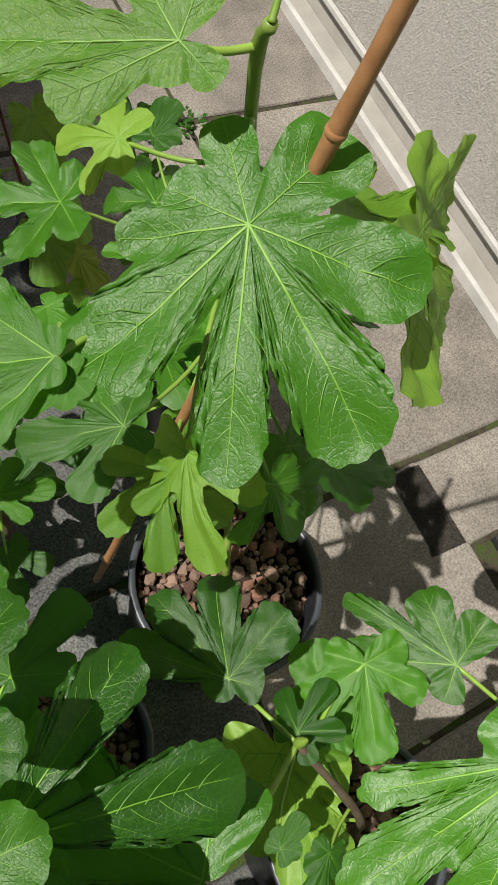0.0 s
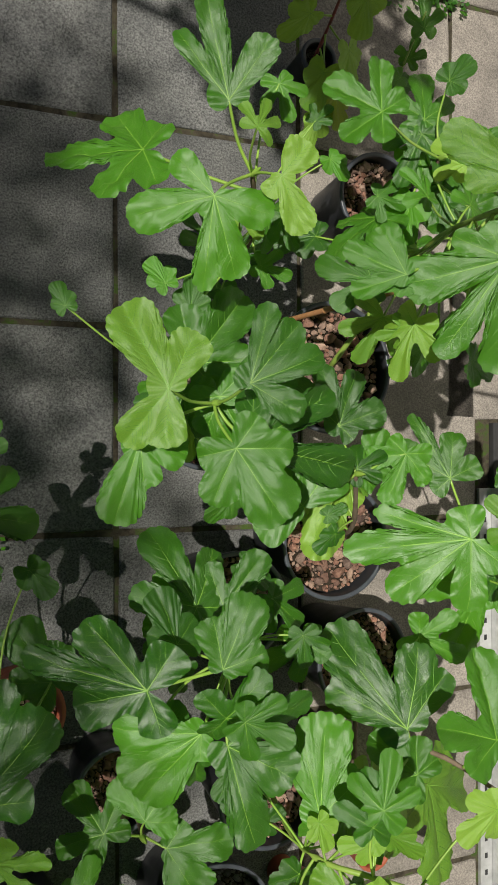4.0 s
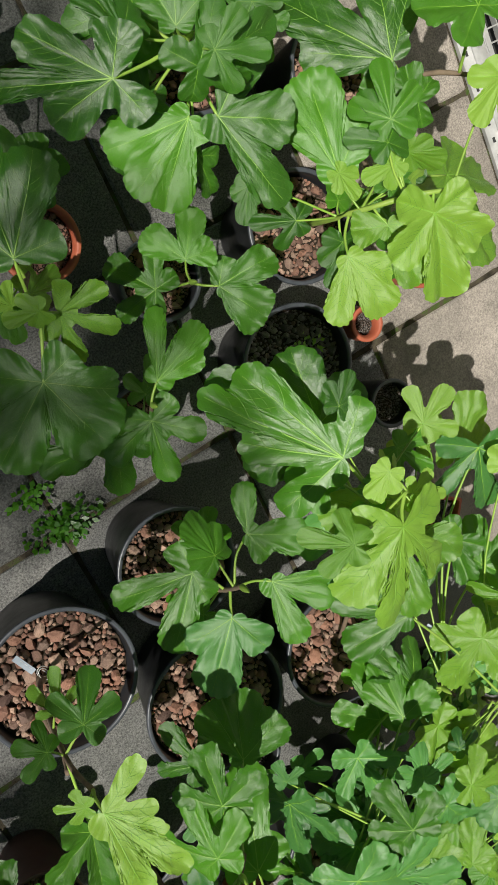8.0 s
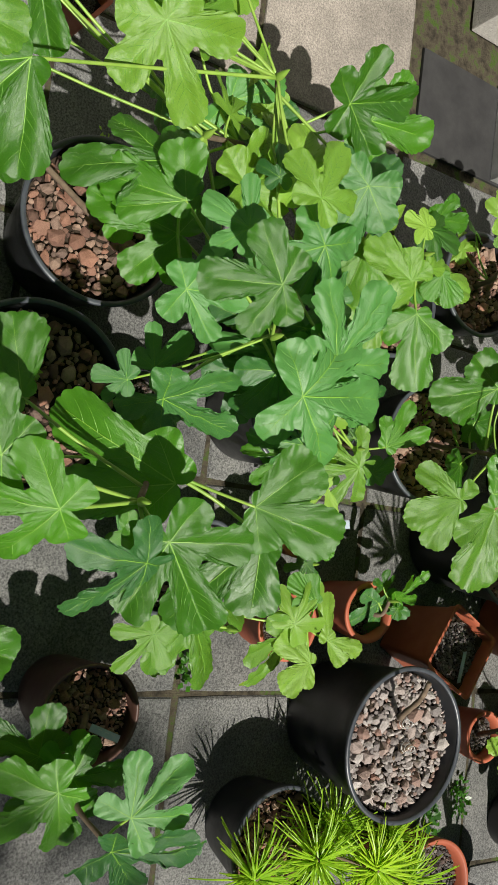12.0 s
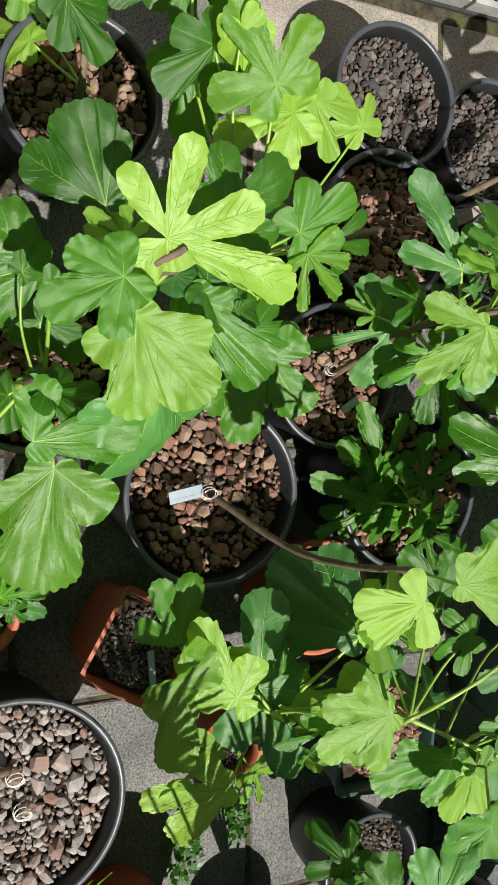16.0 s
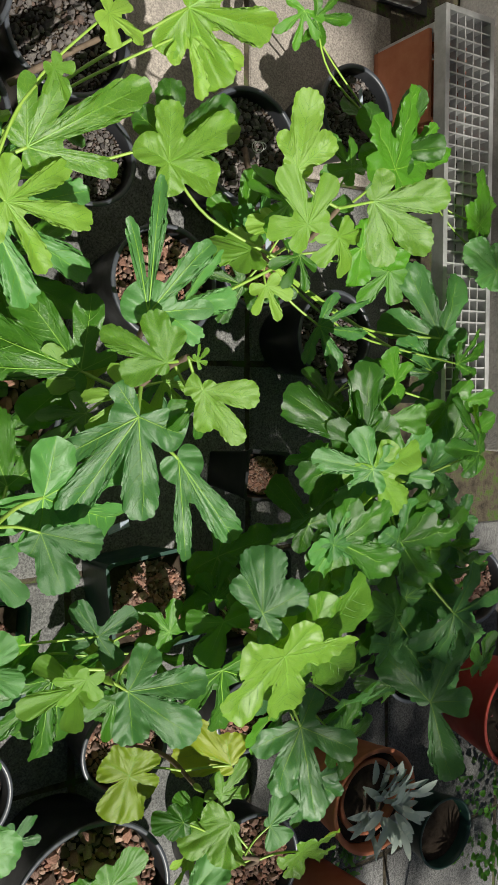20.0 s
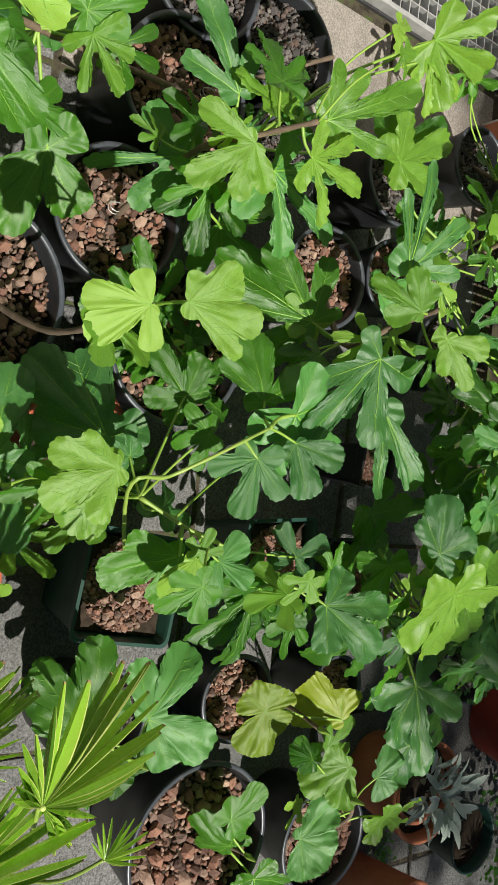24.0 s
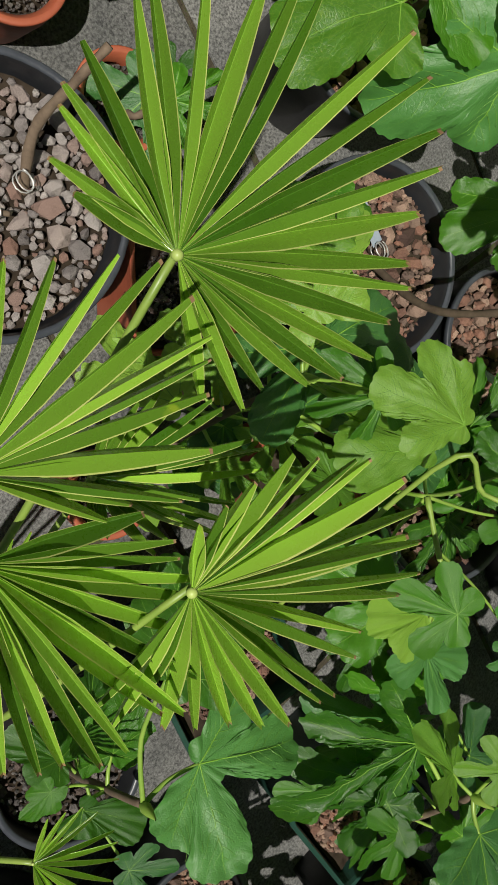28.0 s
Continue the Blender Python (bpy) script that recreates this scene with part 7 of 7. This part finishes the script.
pine = empty("umbrella_pine", (-1.05, -2.02, 0.13), "umbrella pine seedling with bright green whorls of needles", "conifer")
for k, (x, y, z) in enumerate(((-1.074, -2.177, 0.230), (-1.051, -2.056, 0.210), (-1.116, -2.274, 0.210), (-1.082, -1.946, 0.180), (-1.016, -2.120, 0.170), (-1.160, -2.143, 0.210), (-1.049, -2.250, 0.170))):
    needle_whorl(pine, (x, y, z), 0.105, 150, 60 + k)


def oval_leaf(length, width, bend, seed):
    """A small plain leaf along +y."""
    verts, polys = [], []
    for k in range(8):
        t = k / 7
        w = width / 2 * math.sin(math.pi * min(0.98, 0.06 + t * 0.93)) ** 0.7
        z = -bend * t * t * length
        verts.extend(((-w, t * length, z + w * 0.35), (0, t * length, z), (w, t * length, z + w * 0.35)))
    for k in range(7):
        for e in (0, 1):
            polys.append((3 * k + e, 3 * k + e + 1, 3 * k + e + 4, 3 * k + e + 3))
    me = bpy.data.meshes.new("leaf")
    me.from_pydata(verts, [], polys)
    me.polygons.foreach_set("use_smooth", [True] * len(polys))
    return me


def rosette(tree, meshes, material, centre, spread, rise, count, seed, tilt=(10, 70)):
    """Leaves set round several short shoots."""
    rng = random.Random(seed)
    for me in meshes:
        if not me.materials:
            me.materials.append(material)
    for i in range(count):
        r, a = spread * math.sqrt(rng.random()), rng.random() * 360
        ob = new("leaf", rng.choice(meshes))
        ob.parent = tree
        x, y = r * math.cos(radians(a)), r * math.sin(radians(a))
        s = rng.uniform(0.75, 1.2)
        ob.matrix_local = Matrix.Translation(Vector(centre) - tree.location + Vector((x, y, rng.uniform(0, rise)))) @ pose(0, 0, 0, 0, 0, a - 90 + rng.uniform(-40, 40)) @ pose(0, 0, 0, rng.uniform(*tilt), rng.uniform(-20, 20), 0) @ Matrix.Scale(s, 4)


sage = empty("silver_plant", (-1.350, -3.660, 0.14), "woolly silver-leaved plant in a clay pot", "plant")
rosette(sage, [oval_leaf(0.052, 0.017, b, 0) for b in (0.1, 0.35)], SILVER, (-1.345, -3.66, 0.165), 0.062, 0.07, 58, 3)
bm = bmesh.new()
bmesh.ops.create_icosphere(bm, subdivisions=3, radius=0.02, matrix=pose(-1.412, -3.722, 0.172) @ Matrix.Diagonal((0.8, 1.2, 0.9, 1)))
for v in bm.verts:
    v.co += v.normal * 0.002 * noise.noise(v.co * 80)
tagged(part("white_pebble", bm, TAG, None, smooth=True), "smooth white pebble on the rim of the clay pot", "stone")
round_pot(-1.345, -3.66, 0.165, 0.155, "clay", "soil", 0.02)

RUSTY = plain("dark_red_stems", (0.10, 0.02, 0.02), (0.22, 0.05, 0.04), 0.7, 60, 0.3)
sedum = empty("red_herb", (-1.27, -4.14, 0.15), "wispy dark red herb in a red pot", "plant")
rosette(sedum, [oval_leaf(0.02, 0.005, 0.1, 0)], RUSTY, (-1.27, -4.14, 0.15), 0.11, 0.05, 150, 4)
oregano = empty("creeping_herb", (-1.55, -4.15, 0.0), "low creeping herb with small round leaves on the paving", "plant")
rosette(oregano, [oval_leaf(0.02, 0.016, 0.2, 0), oval_leaf(0.016, 0.014, 0.1, 0)], LEAF, (-1.55, -4.15, 0.05), 0.16, 0.10, 260, 5, (0, 40))
round_pot(-1.52, -3.92, 0.17, 0.13, "green", "soil")

# weeds and moss in the joints and pots
def tuft(x, y, z, spread, count, seed, material, label, long=0.016, wide=0.012, rise=0.02):
    """A low patch of tiny leaves."""
    rng = random.Random(seed)
    verts, polys = [], []
    for i in range(count):
        r, a = spread * rng.random(), rng.random() * 6.283
        p = Vector((x + r * math.cos(a) * 1.5, y + r * math.sin(a) * 0.7, z + rng.random() * rise))
        w = Vector((math.cos(a + rng.uniform(-1, 1)), math.sin(a + rng.uniform(-1, 1)), rng.uniform(-0.2, 0.8))).normalized()
        s = w.cross(Vector((0, 0, 1))).normalized() * wide * rng.uniform(0.3, 0.55)
        l = long * rng.uniform(0.6, 1.2)
        n0 = len(verts)
        verts.extend((p, p + w * l * 0.5 + s, p + w * l, p + w * l * 0.5 - s))
        polys.append((n0, n0 + 1, n0 + 2, n0 + 3))
    me = bpy.data.meshes.new("weeds")
    me.from_pydata(verts, [], polys)
    return tagged(mesh_part("weeds", me, material, None), label, "weeds", kind="stuff")


for k, (x, y, r, c) in enumerate(((-0.41, -1.03, 0.055, 170), (-0.44, -0.95, 0.03, 60), (0.74, 0.94, 0.05, 110), (0.60, 0.935, 0.05, 80), (-0.30, -0.27, 0.05, 60), (-0.75, -1.86, 0.035, 60), (-1.08, -2.52, 0.045, 120), (-0.82, -2.55, 0.03, 60), (-1.05, -2.62, 0.03, 60), (-1.55, -3.72, 0.06, 120), (-0.70, -2.90, 0.04, 70))):
    tuft(x, y, 0.0, r, c, 200 + k, LEAF, "small green weeds growing in a paving joint")
for k, (x, y, z) in enumerate(((0.10, -0.94, 0.18), (-0.28, -1.16, 0.18), (0.02, -1.52, 0.18), (-0.34, -1.45, 0.18), (-1.07, -3.80, 0.135), (-0.49, -2.86, 0.17), (-0.28, -2.25, 0.16))):
    tuft(x + 0.03, y + 0.02, z, 0.03, 36, 230 + k, YOUNG, "little green seedlings growing in the gravel", 0.012, 0.008, 0.012)
tuft(-1.07, -3.80, 0.135, 0.06, 130, 250, LEAF, "clover growing over the gravel of a pot", 0.016, 0.013, 0.04)

# the heart-leaved shrub at the first pots
shrub = empty("shrub", (0.36, 0.69, 0.10), "young shrub with yellow-green heart-shaped leaves and red stems", "shrub")
SHRUB_NODES = stem(shrub, [(0.36, 0.69, 0.10), (0.33, 0.70, 0.22), (0.30, 0.73, 0.36)], 0.004, 0.002, RUSTY)
leaves(shrub, SHRUB_NODES, [
    ("round_young", 0.290, 0.780, 0.36, 150, -20, 0.07, 0), ("round_young", 0.370, 0.790, 0.36, 60, -20, 0.075, 0),
    ("round_young", 0.340, 0.700, 0.34, -80, -30, 0.075, 0), ("round_yellow", 0.260, 0.730, 0.30, 190, -20, 0.065, 0),
    ("round_young", 0.270, 0.690, 0.26, 220, -25, 0.07, 0), ("round_young", 0.360, 0.650, 0.24, -60, -30, 0.08, 0),
    ("round_young", 0.330, 0.620, 0.20, -100, -25, 0.075, 0), ("round_yellow", 0.380, 0.600, 0.16, -70, -20, 0.065, 0),
    ("round_young", 0.350, 0.560, 0.14, -110, -20, 0.06, 0), ("round_young", 0.310, 0.850, 0.34, 110, -20, 0.06, 0),
])
upright = empty("shrub", (0.52, 0.60, 0.0), "thin green shoot growing from a paving joint", "shrub")
UPRIGHT_NODES = stem(upright, [(0.56, 0.62, 0.0), (0.52, 0.66, 0.16), (0.49, 0.72, 0.30)], 0.003, 0.0015, GREEN_STEM)
leaves(upright, UPRIGHT_NODES, [
    ("three", 0.520, 0.680, 0.20, 70, 10, 0.05, 0), ("three", 0.500, 0.700, 0.28, 100, 20, 0.06, 0), ("round", 0.530, 0.650, 0.16, 10, 0, 0.05, 0), ("round", 0.500, 0.640, 0.20, 220, 0, 0.05, 0),
])

# ---- canes, labels, ties ----
def rod(name, a, b, radius, material, label, category, knots=0):
    """A cane with swollen nodes."""
    a, b = Vector(a), Vector(b)
    count = 40
    line = [a.lerp(b, i / count) for i in range(count + 1)]
    radii = []
    for i in range(count + 1):
        near = min(abs((i / count * knots) % 1 - 0.5) for _ in (0,)) if knots else 1
        radii.append(radius * (1.18 if knots and near < 0.06 else 1.0))
    top = tagged(new(name), label, category)
    top.matrix_world = Matrix.Translation(a)
    bm = bmesh.new()
    tube_ring(bm, [p - a for p in line], radii, 14)
    part("shaft", bm, material, top, smooth=True)
    for i in range(knots):
        f = (i + 0.5) / knots
        bm = bmesh.new()
        tube_ring(bm, [a.lerp(b, f + k * 0.0016) - a for k in (-2, -1, 0, 1, 2)], [radius * r for r in (1.0, 1.22, 1.3, 1.18, 1.0)], 14)
        part("node", bm, material, top, "swollen cane node", smooth=True)
    return top


rod("bamboo_cane", (0.205, 0.135, 0.17), (0.232, 0.122, 1.32), 0.0045, CANE, "brown bamboo cane standing in a pot beside the tall fig", "plant stake", 7)


def label_between(a, b, wide=0.013):
    a, b = Vector(a), Vector(b)
    d = b - a
    return plant_label(*a, math.degrees(math.atan2(d.y, d.x)) - 90, math.degrees(math.asin(d.z / d.length)), d.length, wide)


def coil(x, y, z, r=0.011):
    """A loop of tie wire."""
    bm = bmesh.new()
    line = [Vector((x + r * (1 - 0.02 * i) * math.cos(i * 0.55), y + r * math.sin(i * 0.55), z + 0.0007 * i)) for i in range(26)]
    tube_ring(bm, line, [0.0008] * len(line), 5)
    tagged(part("tie_wire", bm, WIRE, None, smooth=True), "thin loop of grey tie wire round a stem", "wire")



# ---- unseen trees, added beside the terrace to cast shade on the pots ----
def added_shade_tree(trunk, clumps, seed, label, crotch=4.6, thick=0.10, dense=3400):
    """A tall slim tree added out of view as a shade caster: a tapered trunk, a limb to each clump of leaves, and an
    open crown.
    """
    rng = random.Random(seed)
    top = empty("tree", (trunk[0], trunk[1], 0.0), label, "tree", "trees beside the terrace")
    fork = Vector((trunk[0] * 0.98, trunk[1], crotch))
    stem(top, [(trunk[0], trunk[1], -0.01), (trunk[0] + 0.05, trunk[1] + 0.06, crotch * 0.5), fork], thick, thick * 0.6, BARK, "trunk")
    verts, polys = [], []
    for x, y, z, r, up in clumps:
        c = Vector((x, y, z)) + SUN_WAY * up
        stem(top, [fork - Vector((0, 0, 0.05)), fork.lerp(c, 0.5) + Vector((0, 0, 0.2)), c], thick * 0.4, 0.01, BARK, "limb")
        for _ in range(int(dense * r * r)):
            while True:
                q = Vector((rng.uniform(-1, 1), rng.uniform(-1, 1), rng.uniform(-1, 1)))
                if q.length < 1:
                    break
            at = c + Vector((q.x * r, q.y * r, q.z * r * 0.75))
            m = Euler((rng.uniform(-0.8, 0.8), rng.uniform(-0.8, 0.8), rng.random() * 6.3)).to_matrix()
            long, wide = rng.uniform(0.05, 0.085), rng.uniform(0.016, 0.026)
            n0 = len(verts)
            for px, py, pz in ((0, 0, 0), (-wide, long * 0.45, 0.006), (0, long * 0.5, 0), (wide, long * 0.45, 0.006), (0, long, -0.008)):
                verts.append(at + m @ Vector((px, py, pz)) - top.location)
            polys += [(n0, n0 + 2, n0 + 1), (n0, n0 + 3, n0 + 2), (n0 + 1, n0 + 2, n0 + 4), (n0 + 2, n0 + 3, n0 + 4)]
    me = bpy.data.meshes.new("crown")
    me.from_pydata(verts, [], polys)
    mesh_part("crown", me, LEAF, top)


# made-up crowns, each clump set sunward of the spot it should darken
added_shade_tree((-5.0, 0.7), [(x, y, 2.3, 0.22, 5.6) for y in (0.14, 0.42, 0.70) for x in (-1.95, -1.73, -1.50)], 3, "unseen tall leafy tree, added to shade the pots", dense=2200)
added_shade_tree((-5.2, -0.5), [(x, y, 2.3, 0.23, 5.6) for y in (-0.72, -0.44, -0.15) for x in (-1.94, -1.66, -1.38)], 7, "unseen tall tree with a thin crown, added to shade the pots", dense=1300)
added_shade_tree((-3.2, 1.4), [(-1.02, 0.98, 2.3, 0.24, 0.4), (-0.80, 0.84, 2.3, 0.18, 0.4), (-1.06, 1.3, 2.4, 0.22, 0.4)], 6, "unseen slim leafy tree, added to shade the first pots", 1.7, 0.05, 8000)
added_shade_tree((-5.6, -1.2), [(-2.3, -1.35, 2.3, 0.2, 5.6), (-2.32, -1.58, 2.3, 0.14, 5.6)], 5, "unseen tall leafy tree, added to shade the pots")
added_shade_tree((-5.5, -3.1), [(-2.08, -3.38, 2.35, 0.32, 5.6), (-2.75, -3.42, 2.3, 0.32, 5.6), (-2.45, -3.75, 2.3, 0.3, 5.6), (-1.0, -3.64, 2.35, 0.22, 5.6), (-1.35, -3.9, 2.35, 0.25, 5.6), (-2.9, -3.9, 2.35, 0.3, 5.6)], 4, "unseen tall tree with a dense crown, added to shade the pots", dense=3000)
# labels, ties and bare cuttings
label_between((-0.462, -2.466, 0.232), (-0.470, -2.413, 0.245), 0.017)
label_between((0.110, -3.586, 0.190), (0.074, -3.618, 0.160), 0.011)
label_between((-0.189, -3.357, 0.210), (-0.228, -3.370, 0.190), 0.013)
label_between((-0.479, -2.017, 0.140), (-0.466, -2.081, 0.160), 0.016)
label_between((0.129, -1.593, 0.200), (0.169, -1.657, 0.220), 0.013)
label_between((-0.694, -3.096, 0.170), (-0.702, -3.048, 0.190), 0.013)
label_between((-0.824, -1.617, 0.160), (-0.841, -1.663, 0.170), 0.012)
label_between((-0.605, -1.130, 0.200), (-0.591, -1.177, 0.190), 0.012)
label_between((-0.693, -2.412, 0.170), (-0.760, -2.423, 0.150), 0.010)
label_between((-0.372, -3.506, 0.180), (-0.443, -3.532, 0.170), 0.008)
label_between((-0.354, -2.716, 0.190), (-0.337, -2.743, 0.190), 0.012)
coil(-0.466, -2.474, 0.228)
coil(0.069, -3.615, 0.165)
coil(-0.037, -3.346, 0.190)
coil(-0.862, -2.223, 0.218)
coil(-0.579, -1.186, 0.190)
coil(-0.058, -2.832, 0.190)
coil(-0.292, -2.693, 0.190)
coil(-0.818, -2.215, 0.215)
coil(-0.291, -1.922, 0.190)
stem(empty("bare_twig", (-0.889, -2.200, 0.205), "bare brown fig cutting standing in a pot", "twig"), [(-0.889, -2.200, 0.205), (-0.865, -2.222, 0.220), (-0.849, -2.236, 0.228)], 0.0040, 0.0028, BARK)
stem(empty("bare_twig", (-0.817, -2.224, 0.195), "bare brown fig cutting standing in a pot", "twig"), [(-0.817, -2.224, 0.195), (-0.792, -2.180, 0.250), (-0.756, -2.165, 0.300), (-0.720, -2.153, 0.330)], 0.0062, 0.0043, BARK)
stem(empty("bare_twig", (-0.588, -1.192, 0.190), "bare brown fig cutting standing in a pot", "twig"), [(-0.588, -1.192, 0.190), (-0.608, -1.209, 0.270), (-0.608, -1.240, 0.360), (-0.614, -1.242, 0.420)], 0.0060, 0.0042, BARK)
stem(empty("bare_twig", (-0.029, -2.885, 0.240), "bare brown fig cutting standing in a pot", "twig"), [(-0.029, -2.885, 0.240), (0.003, -2.940, 0.280), (0.030, -2.993, 0.320)], 0.0055, 0.0038, BARK)

# ---- paving slabs ----
def slab_mesh(name, width, length, seed):
    """A concrete slab with chipped, rounded edges."""
    rng = random.Random(seed)
    bm = bmesh.new()
    w, l, g = width / 2, length / 2, 0.0045
    outline = []
    for cx, cy in ((1, 1), (-1, 1), (-1, -1), (1, -1)):
        outline.append((cx * (w - g), cy * (l - g)))
    rings = []
    for inset, z in ((0.0, -0.03), (0.0, -0.004), (0.0025, -0.001), (0.006, 0.0)):
        ring = []
        for i, (x, y) in enumerate(outline):
            nx, ny = outline[(i + 1) % 4]
            for k in range(5):
                f = k / 5
                px, py = x + (nx - x) * f, y + (ny - y) * f
                c = rng.uniform(0, 0.0022) if k else 0.003
                px -= math.copysign(inset + c, px) if abs(abs(px) - (w - g)) < 1e-6 else 0
                py -= math.copysign(inset + c, py) if abs(abs(py) - (l - g)) < 1e-6 else 0
                ring.append(bm.verts.new((px, py, z)))
        rings.append(ring)
    for a, b in zip(rings, rings[1:]):
        for i in range(20):
            k = (i + 1) % 20
            bm.faces.new((a[i], a[k], b[k], b[i]))
    bm.faces.new(rings[-1])
    me = bpy.data.meshes.new(name)
    bm.to_mesh(me)
    bm.free()
    return me


paving = empty("pavement", (0, 0, 0), "terrace of square concrete slabs, grey and exposed-aggregate beside paler ones", "pavement", kind="structure")
GREY = [slab_mesh("slab", 0.4, 0.4, 60 + i) for i in range(3)]
PALE = [slab_mesh("slab", 0.4, 0.4, 70 + i) for i in range(3)]
NARROW = slab_mesh("slab", 0.105, 0.4, 80)
for me in GREY:
    me.materials.append(GREY_SLAB)
for me in PALE + [NARROW]:
    me.materials.append(PALE_SLAB)
slab_rng = random.Random(9)
for row in range(-13, 8):
    y = 0.15 - 0.2 + 0.4 * row
    for col in range(-7, 4):
        x = -0.02 + 0.2 + 0.398 * (col - 0)
        if x > 0.8 and -6 < row < 1:
            continue
        if y < JOG_Y + 0.05 and x > 0.5:
            continue
        if (y < END_Y + 0.1 and x > -0.7) or y > 2.9:
            continue
        far = col >= 1 or row <= -7 and col >= 0
        me = slab_rng.choice(PALE if far else GREY)
        ob = new("slab", me)
        ob.parent = paving
        ob.matrix_local = pose(x, y, slab_rng.uniform(-0.002, 0.001), slab_rng.uniform(-0.2, 0.2), slab_rng.uniform(-0.2, 0.2), slab_rng.choice((0, 180)))
    if -6 < row < 1:
        ob = new("slab", NARROW)
        ob.parent = paving
        ob.matrix_local = pose(0.778 + 0.018, y, -0.001)
# the cut slab between the cover plate and the next row
CUT = slab_mesh("slab", 0.40, 0.178, 81)
CUT.materials.append(PALE_SLAB)
ob = new("slab", CUT)
ob.parent = paving
ob.matrix_local = pose(0.948, 0.061, -0.001)
